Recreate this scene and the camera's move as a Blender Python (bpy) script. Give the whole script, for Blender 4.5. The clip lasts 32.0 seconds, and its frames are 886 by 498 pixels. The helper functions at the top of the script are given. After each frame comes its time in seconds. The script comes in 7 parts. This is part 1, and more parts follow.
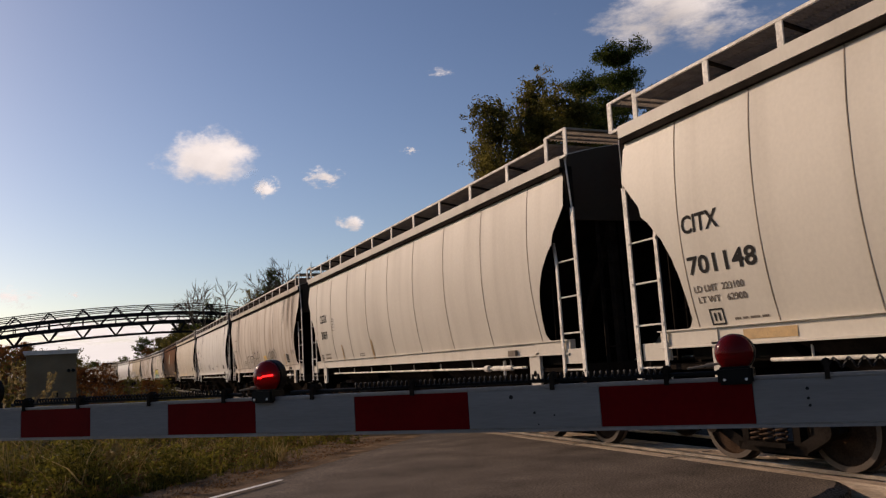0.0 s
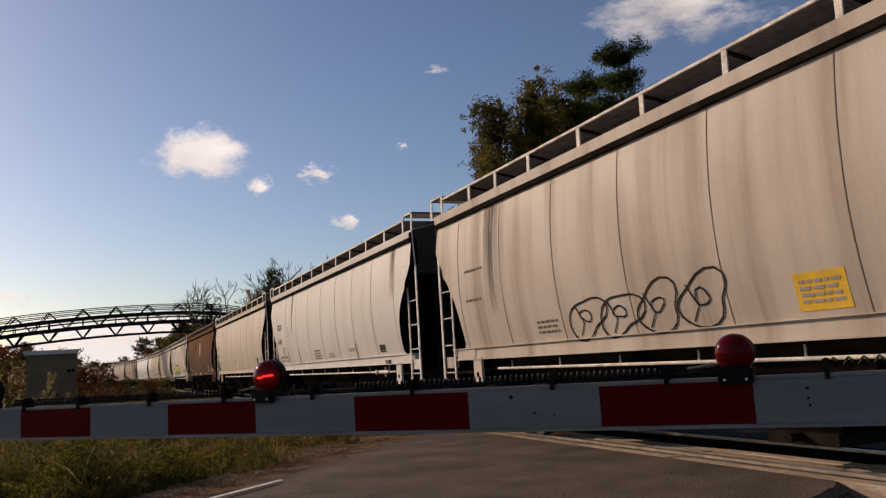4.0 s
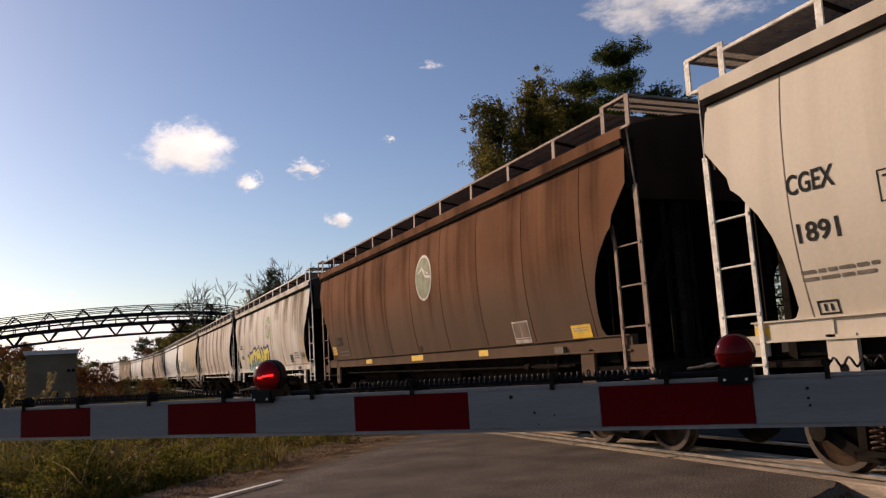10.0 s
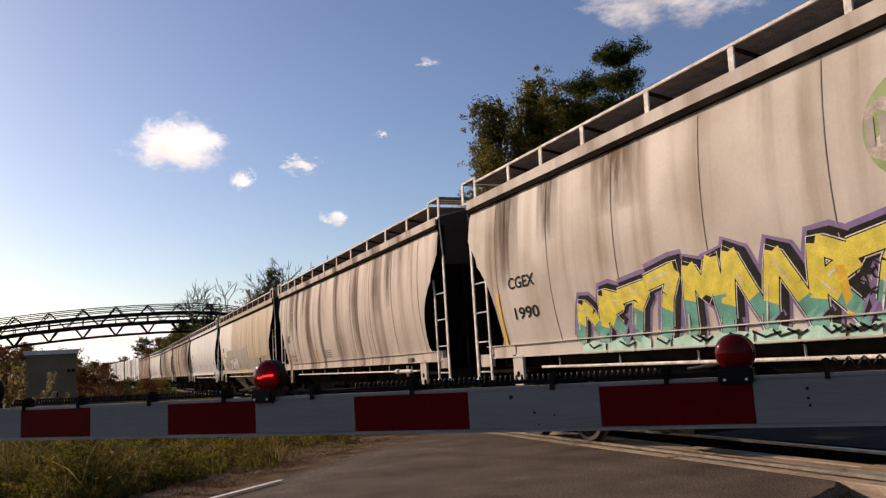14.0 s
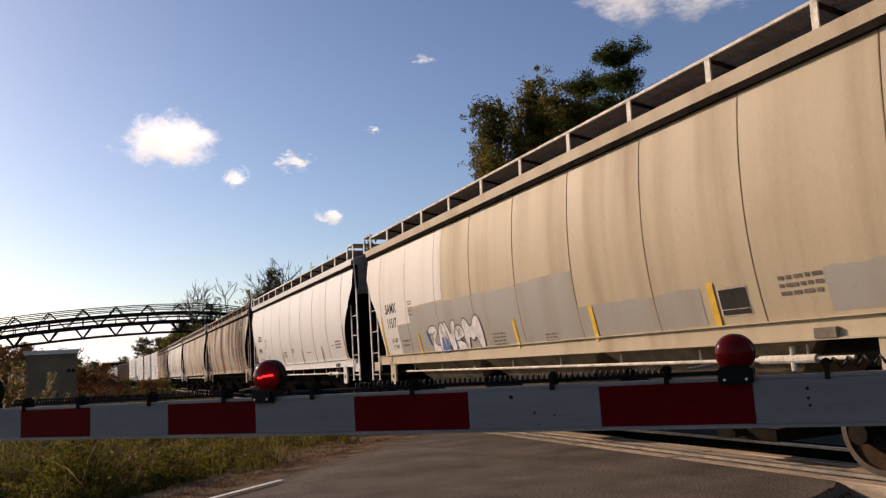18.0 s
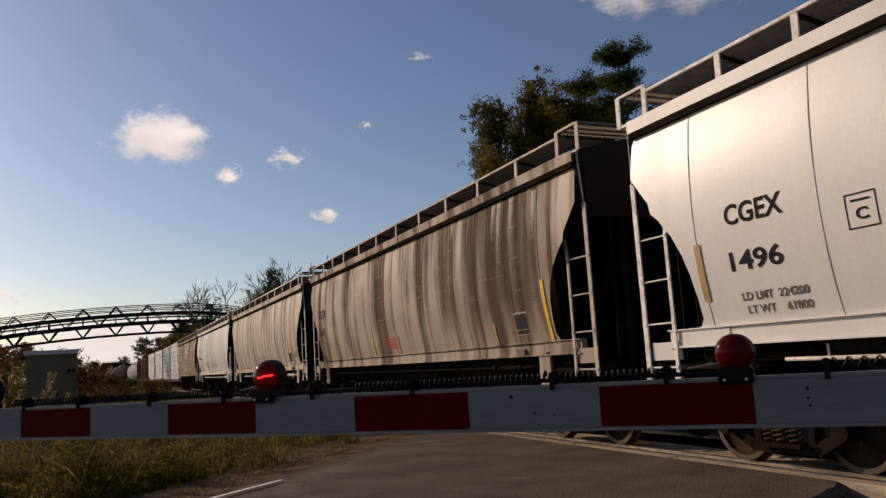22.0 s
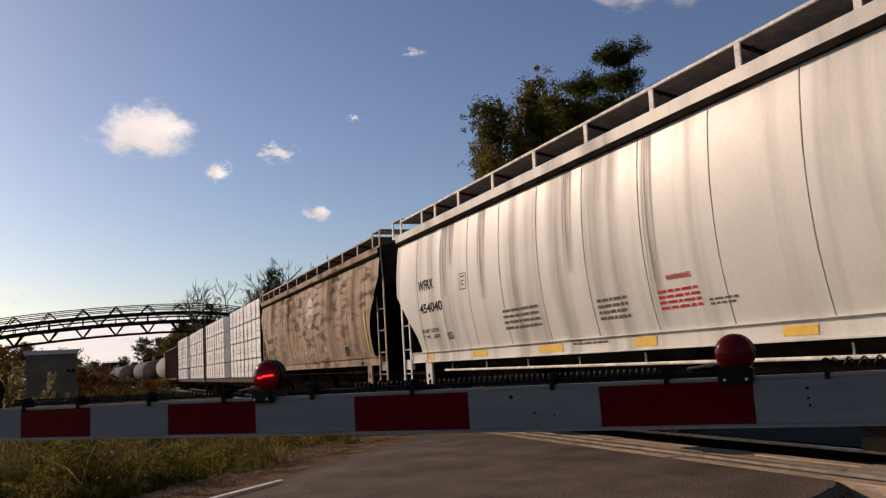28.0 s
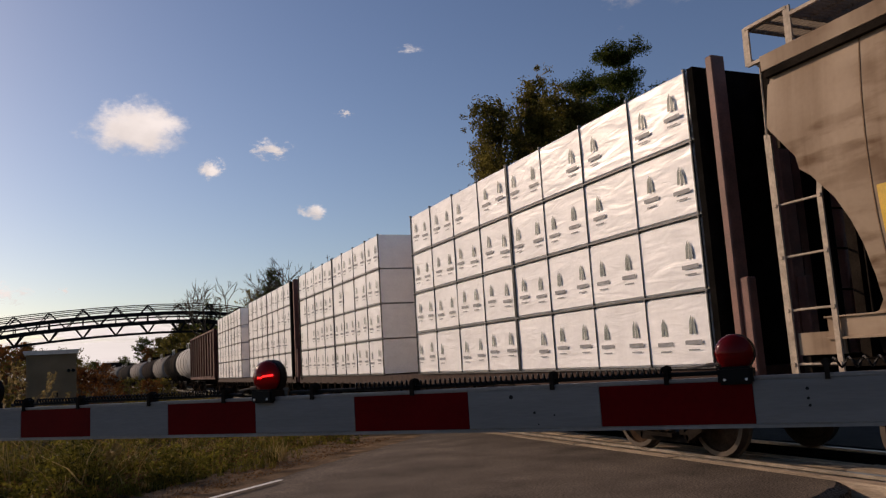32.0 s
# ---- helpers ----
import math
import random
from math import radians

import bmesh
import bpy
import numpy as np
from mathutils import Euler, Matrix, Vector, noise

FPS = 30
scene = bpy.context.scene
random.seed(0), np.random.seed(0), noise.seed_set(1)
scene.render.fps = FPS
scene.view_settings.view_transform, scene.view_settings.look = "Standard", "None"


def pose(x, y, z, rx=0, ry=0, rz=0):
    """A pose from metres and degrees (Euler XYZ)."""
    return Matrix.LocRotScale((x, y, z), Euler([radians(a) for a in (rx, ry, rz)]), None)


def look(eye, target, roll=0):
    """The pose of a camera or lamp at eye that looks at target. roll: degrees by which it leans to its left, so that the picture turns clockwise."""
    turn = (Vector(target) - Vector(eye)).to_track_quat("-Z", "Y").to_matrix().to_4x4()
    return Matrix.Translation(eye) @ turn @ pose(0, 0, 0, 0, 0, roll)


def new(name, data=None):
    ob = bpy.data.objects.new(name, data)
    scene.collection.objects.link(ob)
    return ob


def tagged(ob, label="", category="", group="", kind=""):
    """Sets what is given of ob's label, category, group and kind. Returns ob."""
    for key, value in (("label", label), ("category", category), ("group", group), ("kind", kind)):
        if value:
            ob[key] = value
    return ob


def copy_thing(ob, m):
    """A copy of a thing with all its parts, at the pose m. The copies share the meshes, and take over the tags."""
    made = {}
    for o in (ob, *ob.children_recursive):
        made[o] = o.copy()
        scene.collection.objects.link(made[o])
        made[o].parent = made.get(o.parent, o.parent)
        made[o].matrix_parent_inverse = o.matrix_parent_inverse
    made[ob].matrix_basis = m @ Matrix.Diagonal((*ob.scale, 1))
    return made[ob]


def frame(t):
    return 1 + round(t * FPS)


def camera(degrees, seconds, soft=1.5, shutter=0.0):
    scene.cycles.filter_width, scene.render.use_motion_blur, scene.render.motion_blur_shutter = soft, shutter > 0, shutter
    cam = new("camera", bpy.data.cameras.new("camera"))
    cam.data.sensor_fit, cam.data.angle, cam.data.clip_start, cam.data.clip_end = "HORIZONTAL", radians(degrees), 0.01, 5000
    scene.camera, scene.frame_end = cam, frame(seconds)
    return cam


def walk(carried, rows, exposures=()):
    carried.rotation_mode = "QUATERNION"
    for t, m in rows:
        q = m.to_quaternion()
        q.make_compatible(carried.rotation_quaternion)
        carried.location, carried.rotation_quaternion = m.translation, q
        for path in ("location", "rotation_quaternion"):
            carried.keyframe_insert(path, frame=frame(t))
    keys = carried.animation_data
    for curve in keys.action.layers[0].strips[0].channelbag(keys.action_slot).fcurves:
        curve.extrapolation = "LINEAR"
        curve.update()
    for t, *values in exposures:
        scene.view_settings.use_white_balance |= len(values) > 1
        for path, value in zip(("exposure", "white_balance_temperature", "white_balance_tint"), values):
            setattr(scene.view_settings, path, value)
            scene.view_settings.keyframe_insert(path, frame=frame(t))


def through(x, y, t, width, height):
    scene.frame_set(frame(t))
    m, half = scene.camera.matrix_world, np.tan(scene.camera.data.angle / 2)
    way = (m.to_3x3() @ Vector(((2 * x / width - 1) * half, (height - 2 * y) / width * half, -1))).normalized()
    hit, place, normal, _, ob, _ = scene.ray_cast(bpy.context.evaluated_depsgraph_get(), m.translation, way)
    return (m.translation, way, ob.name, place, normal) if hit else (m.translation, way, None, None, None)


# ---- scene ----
cam = camera(58.49, 32.0, soft=1.3)
EYE = (0.0, 0.0, 1.48)
# a pose from the fitted heading, tilt and lean
VIEW = Matrix.Translation(EYE) @ Euler((0, 0, radians(-23.44))).to_matrix().to_4x4() @ Euler((radians(97.976), 0, 0)).to_matrix().to_4x4() @ Euler((0, 0, radians(-3.5))).to_matrix().to_4x4()
# the camera opens up while darker cars fill its view
EXPOSURE = ((0.0, 0.0), (3.0, -0.02), (6.0, 0.0), (9.0, 0.0), (10.0, 0.28), (11.0, 0.48), (12.0, 0.46), (14.0, 0.36), (17.0, 0.36), (18.2, 0.38), (19.0, 0.06), (20.0, 0.04), (21.0, -0.06), (22.0, -0.10), (23.0, 0.10), (24.0, 0.18), (25.5, 0.18), (27.5, 0.04), (28.3, 0.04), (29.0, -0.06), (29.6, 0.08), (30.0, 0.18), (31.0, 0.26), (32.0, -0.08))
walk(cam, [(0.0, VIEW), (32.0, VIEW)], exposures=[(t, e, 7650, 20) for t, e in EXPOSURE])

# ---- light ----
SUN = Vector((-0.51, 0.76, 0.40)).normalized()
world = bpy.data.worlds.new("world")
scene.world = world
world.use_nodes = True
sky = world.node_tree.nodes.new("ShaderNodeTexSky")
sky.sky_type, sky.sun_disc = "NISHITA", False
sky.sun_elevation = math.asin(SUN.z)
sky.sun_rotation = math.atan2(SUN.x, SUN.y)
sky.air_density, sky.dust_density, sky.ozone_density = 1.0, 0.7, 3.5
back = world.node_tree.nodes["Background"]
back.inputs["Strength"].default_value = 0.078
# a clear, hard autumn sky
deep = world.node_tree.nodes.new("ShaderNodeGamma")
deep.inputs["Gamma"].default_value = 1.13
world.node_tree.links.new(sky.outputs[0], deep.inputs["Color"])
pale = world.node_tree.nodes.new("ShaderNodeHueSaturation")
pale.inputs["Hue"].default_value = 0.503
pale.inputs["Saturation"].default_value = 1.02
world.node_tree.links.new(deep.outputs[0], pale.inputs["Color"])
world.node_tree.links.new(pale.outputs[0], back.inputs["Color"])
sun = new("sun", bpy.data.lights.new("sun", "SUN"))
sun.data.energy, sun.data.angle, sun.data.color = 3.0, radians(0.53), (1.0, 0.84, 0.68)
sun.matrix_world = look((SUN * 60)[:], (0, 0, 0))


# ---- materials ----
def mat(name, color, rough=0.6, metal=0.0, vary=0.25, scale=6.0, bump=0.0, fine=60.0, spec=0.5, rand=0.0, stretch=(1, 1, 1), speck=None):
    """A surface with two scales of variation, and fine relief."""
    m = bpy.data.materials.new(name)
    m.use_nodes = True
    nt = m.node_tree
    b = nt.nodes["Principled BSDF"]
    b.inputs["Roughness"].default_value, b.inputs["Metallic"].default_value = rough, metal
    b.inputs["Specular IOR Level"].default_value = spec
    tc = nt.nodes.new("ShaderNodeTexCoord")
    mp = nt.nodes.new("ShaderNodeMapping")
    mp.inputs["Scale"].default_value = stretch
    nt.links.new(tc.outputs["Object"], mp.inputs["Vector"])
    out = None
    for sc, det, amt in ((scale, 5, vary), (fine, 3, speck or vary * 0.6)):
        n = nt.nodes.new("ShaderNodeTexNoise")
        n.inputs["Scale"].default_value, n.inputs["Detail"].default_value = sc, det
        nt.links.new(mp.outputs[0], n.inputs["Vector"])
        r = nt.nodes.new("ShaderNodeMapRange")
        r.inputs[1].default_value, r.inputs[2].default_value = 0.3, 0.7
        r.inputs[3].default_value, r.inputs[4].default_value = 1 - amt, 1 + amt
        nt.links.new(n.outputs[0], r.inputs[0])
        if out is None:
            out = r.outputs[0]
        else:
            mu = nt.nodes.new("ShaderNodeMath")
            mu.operation = "MULTIPLY"
            nt.links.new(out, mu.inputs[0])
            nt.links.new(r.outputs[0], mu.inputs[1])
            out = mu.outputs[0]
            if bump:
                bp = nt.nodes.new("ShaderNodeBump")
                bp.inputs["Strength"].default_value, bp.inputs["Distance"].default_value = bump, 0.02
                nt.links.new(n.outputs[0], bp.inputs["Height"])
                nt.links.new(bp.outputs[0], b.inputs["Normal"])
    if rand:
        oi = nt.nodes.new("ShaderNodeObjectInfo")
        r = nt.nodes.new("ShaderNodeMapRange")
        r.inputs[3].default_value, r.inputs[4].default_value = 1 - rand, 1 + rand
        nt.links.new(oi.outputs["Random"], r.inputs[0])
        mu = nt.nodes.new("ShaderNodeMath")
        mu.operation = "MULTIPLY"
        nt.links.new(out, mu.inputs[0])
        nt.links.new(r.outputs[0], mu.inputs[1])
        out = mu.outputs[0]
    vm = nt.nodes.new("ShaderNodeVectorMath")
    vm.operation = "SCALE"
    vm.inputs[0].default_value = color
    nt.links.new(out, vm.inputs["Scale"])
    nt.links.new(vm.outputs[0], b.inputs["Base Color"])
    return m


def leaf_mat(name, color, other, through=0.35, patch=0.0):
    """Leaves: each blade its own shade between two colours, drifting in patches, with some light coming through."""
    m = bpy.data.materials.new(name)
    m.use_nodes = True
    nt = m.node_tree
    b = nt.nodes["Principled BSDF"]
    b.inputs["Roughness"].default_value = 0.6
    b.inputs["Specular IOR Level"].default_value = 0.04
    ge = nt.nodes.new("ShaderNodeNewGeometry")
    cr = nt.nodes.new("ShaderNodeValToRGB")
    cr.color_ramp.elements[0].color, cr.color_ramp.elements[1].color = (*color, 1), (*other, 1)
    shade = ge.outputs["Random Per Island"]
    if patch:
        tc = nt.nodes.new("ShaderNodeTexCoord")
        no = nt.nodes.new("ShaderNodeTexNoise")
        no.inputs["Scale"].default_value, no.inputs["Detail"].default_value = patch, 3
        nt.links.new(tc.outputs["Object"], no.inputs["Vector"])
        mr = nt.nodes.new("ShaderNodeMapRange")
        mr.inputs[1].default_value, mr.inputs[2].default_value = 0.38, 0.62
        nt.links.new(no.outputs[0], mr.inputs[0])
        mi = nt.nodes.new("ShaderNodeMix")
        mi.inputs["Factor"].default_value = 0.55
        nt.links.new(shade, mi.inputs["A"])
        nt.links.new(mr.outputs[0], mi.inputs["B"])
        shade = mi.outputs["Result"]
    nt.links.new(shade, cr.inputs[0])
    nt.links.new(cr.outputs[0], b.inputs["Base Color"])
    tr = nt.nodes.new("ShaderNodeBsdfTranslucent")
    nt.links.new(cr.outputs[0], tr.inputs["Color"])
    mx = nt.nodes.new("ShaderNodeMixShader")
    mx.inputs[0].default_value = through
    nt.links.new(b.outputs[0], mx.inputs[1])
    nt.links.new(tr.outputs[0], mx.inputs[2])
    nt.links.new(mx.outputs[0], nt.nodes["Material Output"].inputs["Surface"])
    return m


def paint(name, color, stain=(0.12, 0.08, 0.05), amount=0.3, low=0.3, seed=0.0, rough=0.55, scale=1.0, blotch=0.3, coat=0.0, spec=0.22, lower=None, smear=0.0):
    """Car paint with dirt that has run down it: streaks along z, blotches, and grime by noise."""
    m = bpy.data.materials.new(name)
    m.use_nodes = True
    nt = m.node_tree
    L = nt.links.new
    b = nt.nodes["Principled BSDF"]
    tc = nt.nodes.new("ShaderNodeTexCoord")

    def tex(sx, sy, sz, sc, det, lo, hi, off):
        mp = nt.nodes.new("ShaderNodeMapping")
        mp.inputs["Scale"].default_value = (sx, sy, sz)
        mp.inputs["Location"].default_value = (seed * 3.1 + off, seed * 7.7, seed * 1.3)
        L(tc.outputs["Object"], mp.inputs["Vector"])
        n = nt.nodes.new("ShaderNodeTexNoise")
        n.inputs["Scale"].default_value, n.inputs["Detail"].default_value = sc, det
        L(mp.outputs[0], n.inputs["Vector"])
        r = nt.nodes.new("ShaderNodeMapRange")
        r.inputs[1].default_value, r.inputs[2].default_value = lo, hi
        L(n.outputs[0], r.inputs[0])
        return r.outputs[0], n.outputs[0]

    streak, _ = tex(0.2, 1.0, 0.07, 1.9 * scale, 8, 0.46, 0.72, 0)
    fine, _ = tex(0.2, 1.0, 0.03, 9.0, 4, 0.4, 0.75, 5)
    patch, _ = tex(1, 1, 1, 0.8, 6, 0.42, 0.75, 9)
    grain, gr = tex(1, 1, 1, 22.0, 5, 0.2, 0.8, 3)

    def math_(op, a, c, clamp=False):
        n = nt.nodes.new("ShaderNodeMath")
        n.operation, n.use_clamp = op, clamp
        for i, v in enumerate((a, c)):
            if isinstance(v, (int, float)):
                n.inputs[i].default_value = v
            else:
                L(v, n.inputs[i])
        return n.outputs[0]

    f = math_("ADD", math_("MULTIPLY", streak, amount), math_("MULTIPLY", math_("MULTIPLY", fine, streak), amount * 0.8))
    f = math_("ADD", f, math_("MULTIPLY", patch, blotch * amount + 0.06), True)
    if smear:
        # brown marks scrubbed sideways
        wipe, _ = tex(0.3, 0.55, 2.4, 2.2, 9, 0.46, 0.60, 14)
        zone, _ = tex(1, 0.6, 0.5, 0.9, 3, 0.45, 0.62, 21)
        f = math_("ADD", f, math_("MULTIPLY", math_("MULTIPLY", wipe, zone), smear), True)
    mx = nt.nodes.new("ShaderNodeMix")
    mx.data_type = "RGBA"
    mx.inputs["A"].default_value, mx.inputs["B"].default_value = (*color, 1), (*stain, 1)
    L(f, mx.inputs["Factor"])
    top = mx.outputs["Result"]
    if lower:
        # grey road dust on the lower half, with a ragged edge
        sep = nt.nodes.new("ShaderNodeSeparateXYZ")
        L(tc.outputs["Object"], sep.inputs[0])
        r = nt.nodes.new("ShaderNodeMapRange")
        r.inputs[1].default_value, r.inputs[2].default_value = 3.3, 2.3
        L(math_("ADD", sep.outputs["Z"], math_("MULTIPLY", streak, 0.5)), r.inputs[0])
        m2 = nt.nodes.new("ShaderNodeMix")
        m2.data_type = "RGBA"
        m2.inputs["B"].default_value = (*lower, 1)
        L(math_("MULTIPLY", r.outputs[0], 0.8), m2.inputs["Factor"])
        L(top, m2.inputs["A"])
        top = m2.outputs["Result"]
    b.inputs["Specular IOR Level"].default_value = spec
    hs = nt.nodes.new("ShaderNodeHueSaturation")
    L(math_("ADD", math_("MULTIPLY", grain, 0.10), 0.95), hs.inputs["Value"])
    L(top, hs.inputs["Color"])
    L(hs.outputs[0], b.inputs["Base Color"])
    L(math_("ADD", math_("MULTIPLY", f, 0.35), rough, True), b.inputs["Roughness"])
    b.inputs["Coat Weight"].default_value, b.inputs["Coat Roughness"].default_value = coat, 0.12
    bp = nt.nodes.new("ShaderNodeBump")
    bp.inputs["Strength"].default_value, bp.inputs["Distance"].default_value = 0.06, 0.01
    L(gr, bp.inputs["Height"])
    L(bp.outputs[0], b.inputs["Normal"])
    return m


def glow(name, color, strength):
    m = bpy.data.materials.new(name)
    m.use_nodes = True
    b = m.node_tree.nodes["Principled BSDF"]
    b.inputs["Base Color"].default_value = (*color, 1)
    b.inputs["Emission Color"].default_value, b.inputs["Emission Strength"].default_value = (*color, 1), strength
    return m


M = dict(
    ground=mat("meadow_soil", (0.045, 0.032, 0.018), 0.95, vary=0.45, scale=0.9, fine=14, bump=0.8, spec=0.05),
    asphalt=mat("asphalt", (0.097, 0.075, 0.058), 0.9, vary=0.4, scale=1.1, fine=44, speck=0.85, bump=0.3, spec=0.15),
    verge=mat("verge_earth", (0.135, 0.090, 0.055), 0.95, vary=0.55, scale=2.5, fine=26, bump=1.0, spec=0.04),
    dark_timber=mat("tarred_timber", (0.012, 0.010, 0.008), 0.95, vary=0.4, scale=3, bump=0.5, spec=0.0),
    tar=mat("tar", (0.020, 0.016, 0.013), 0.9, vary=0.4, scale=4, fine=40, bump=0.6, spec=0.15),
    ballast=mat("ballast", (0.15, 0.125, 0.10), 0.95, vary=0.5, scale=9, fine=30, bump=1.0, spec=0.05),
    plank=mat("crossing_timber", (0.38, 0.295, 0.215), 0.85, vary=0.35, scale=3, fine=25, bump=0.5, rand=0.2, stretch=(4, 0.5, 4), spec=0.1),
    rail=mat("rail_steel", (0.42, 0.36, 0.30), 0.35, 0.9, vary=0.25),
    rust=mat("rusty_steel", (0.10, 0.065, 0.045), 0.9, vary=0.35, bump=0.3, spec=0.0),
    tie=mat("creosoted_tie", (0.09, 0.065, 0.045), 0.9, vary=0.4, bump=0.4, spec=0.1),
    white=mat("line_paint", (0.75, 0.73, 0.68), 0.7, vary=0.15, scale=8, fine=70),
    # these two dark steels also stand for shade on ends, bays and eaves
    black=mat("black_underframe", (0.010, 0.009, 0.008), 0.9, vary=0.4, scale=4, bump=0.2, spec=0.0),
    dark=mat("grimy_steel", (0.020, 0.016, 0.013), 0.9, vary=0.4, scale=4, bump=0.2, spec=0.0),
    wheel=mat("brown_wheel_face", (0.055, 0.034, 0.022), 0.9, vary=0.35, scale=5, spec=0.0),
    tread=mat("polished_tread", (0.09, 0.07, 0.055), 0.5, 0.7, vary=0.2),
    grate=mat("galvanized_grating", (0.20, 0.165, 0.13), 0.8, vary=0.2, spec=0.05),
    ladder=mat("white_ladder_paint", (0.75, 0.70, 0.62), 0.55, vary=0.22, scale=5, fine=30),
    # shade on the arm's near face is put into these darker sheeting colours
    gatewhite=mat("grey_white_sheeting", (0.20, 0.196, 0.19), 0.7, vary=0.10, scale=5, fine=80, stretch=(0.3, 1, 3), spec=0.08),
    gatered=mat("red_sheeting", (0.11, 0.002, 0.003), 0.6, vary=0.12, scale=6, fine=60, spec=0.04),
    gatealu=mat("aluminium_edge", (0.22, 0.21, 0.205), 0.55, 0.5, vary=0.15),
    blackplastic=mat("black_plastic", (0.005, 0.005, 0.005), 0.5, vary=0.2, spec=0.12),
    shed=mat("shed_steel", (0.175, 0.13, 0.078), 0.6, vary=0.12, scale=2, fine=30, spec=0.15),
    shedroof=mat("shed_roof", (0.62, 0.60, 0.56), 0.5, vary=0.12),
    bridge=mat("bridge_steel", (0.014, 0.014, 0.016), 0.7, vary=0.3, spec=0.05),
    bark=mat("bark", (0.10, 0.075, 0.055), 0.95, vary=0.4, scale=6, bump=0.8, spec=0.05),
    ink=mat("black_stencil", (0.03, 0.028, 0.026), 0.85, vary=0.3, scale=10, spec=0.06),
    yellow=mat("yellow_reflector", (0.75, 0.45, 0.04), 0.45, vary=0.15),
    tan=mat("faded_reflector", (0.42, 0.26, 0.10), 0.5, vary=0.2),
    redink=mat("red_stencil", (0.5, 0.05, 0.04), 0.8, vary=0.2, spec=0.1),
)
M["pine"] = leaf_mat("pine_needles", (0.022, 0.040, 0.010), (0.11, 0.13, 0.03), 0.4)
M["green"] = leaf_mat("autumn_green_leaves", (0.040, 0.044, 0.010), (0.24, 0.19, 0.048), 0.5, 0.45)
M["orange"] = leaf_mat("orange_leaves", (0.055, 0.022, 0.009), (0.26, 0.105, 0.028), 0.35, 0.8)
M["grass"] = leaf_mat("grass_blades", (0.008, 0.015, 0.003), (0.27, 0.21, 0.045), 0.4, 1.5)
M["weed"] = leaf_mat("weed_leaves", (0.006, 0.012, 0.002), (0.23, 0.20, 0.035), 0.45, 2.1)
M["dark_green"] = leaf_mat("dark_olive_leaves", (0.018, 0.022, 0.006), (0.085, 0.075, 0.020), 0.3, 0.4)
M["litter"] = leaf_mat("fallen_leaves", (0.10, 0.045, 0.02), (0.26, 0.13, 0.04), 0.1)
M["straw"] = leaf_mat("dry_straw", (0.25, 0.16, 0.055), (0.46, 0.34, 0.14), 0.25)
# leaf colours taken almost to black, as if unlit
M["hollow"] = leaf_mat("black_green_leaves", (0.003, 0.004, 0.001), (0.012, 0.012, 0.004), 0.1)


# ---- mesh helpers ----
def box(bm, c, s, m=None):
    """A box of the full size s round c, turned by m."""
    g = bmesh.ops.create_cube(bm, size=1.0, matrix=Matrix.Translation(c) @ (m or Matrix()) @ Matrix.Diagonal((*s, 1)))
    return g["verts"]


def rod(bm, a, b, r, n=8, r2=None):
    """A round bar from a to b."""
    a, b = Vector(a), Vector(b)
    d = b - a
    m = Matrix.Translation((a + b) / 2) @ d.to_track_quat("Z", "Y").to_matrix().to_4x4()
    return bmesh.ops.create_cone(bm, cap_ends=True, segments=n, radius1=r, radius2=r if r2 is None else r2, depth=d.length, matrix=m)["verts"]


def bar(bm, a, b, w, h):
    """A flat bar from a to b, w across and h high."""
    a, b = Vector(a), Vector(b)
    d = b - a
    m = d.to_track_quat("Y", "Z").to_matrix().to_4x4()
    return box(bm, (a + b) / 2, (w, d.length, h), m)


def prism(bm, pts, d):
    """The outline pts (3D, in one plane), thickened by the vector d."""
    d = Vector(d)
    lo = [bm.verts.new(p) for p in pts]
    hi = [bm.verts.new(Vector(p) + d) for p in pts]
    n = len(pts)
    bm.faces.new(lo[::-1])
    bm.faces.new(hi)
    for i in range(n):
        bm.faces.new((lo[i], lo[(i + 1) % n], hi[(i + 1) % n], hi[i]))


def part(name, bm, material, parent=None, label="", smooth=False, normals=True):
    """Links a bmesh as one mesh object, under parent where given."""
    if normals:
        bmesh.ops.recalc_face_normals(bm, faces=bm.faces)
    me = bpy.data.meshes.new(name)
    bm.to_mesh(me)
    bm.free()
    for p in me.polygons:
        p.use_smooth = smooth
    if material:
        me.materials.append(material)
    ob = new(name, me)
    if parent:
        ob.parent = parent
    if label:
        ob["label"] = label
    return ob


def again(ob, m, parent=None):
    """Another piece like ob on the same mesh, at the pose m under the same parent."""
    o = new(ob.name.split(".")[0], ob.data)
    o.parent = parent or ob.parent
    o.matrix_basis = m
    return o


def T(x, y, z):
    return Matrix.Translation((x, y, z))


# ---- the track's line: straight, then a wide bend towards -x ----
TX, BEND, RADIUS = 8.0, 95.0, 683.0


def on_track(s):
    """The place and heading (radians, anticlockwise from +y) at s metres along the track."""
    if s <= BEND:
        return TX, s, 0.0
    a = (s - BEND) / RADIUS
    return TX - RADIUS * (1 - math.cos(a)), BEND + RADIUS * math.sin(a), a


def strip(bm, xs, zs, s0, s1, step):
    """A band along the track with the given cross-section."""
    rows = []
    n = max(1, round((s1 - s0) / step))
    for i in range(n + 1):
        x, y, a = on_track(s0 + (s1 - s0) * i / n)
        rows.append([bm.verts.new((x + u * math.cos(a), y + u * math.sin(a), z)) for u, z in zip(xs, zs)])
    for p, q in zip(rows, rows[1:]):
        for i in range(len(xs) - 1):
            bm.faces.new((p[i], p[i + 1], q[i + 1], q[i]))


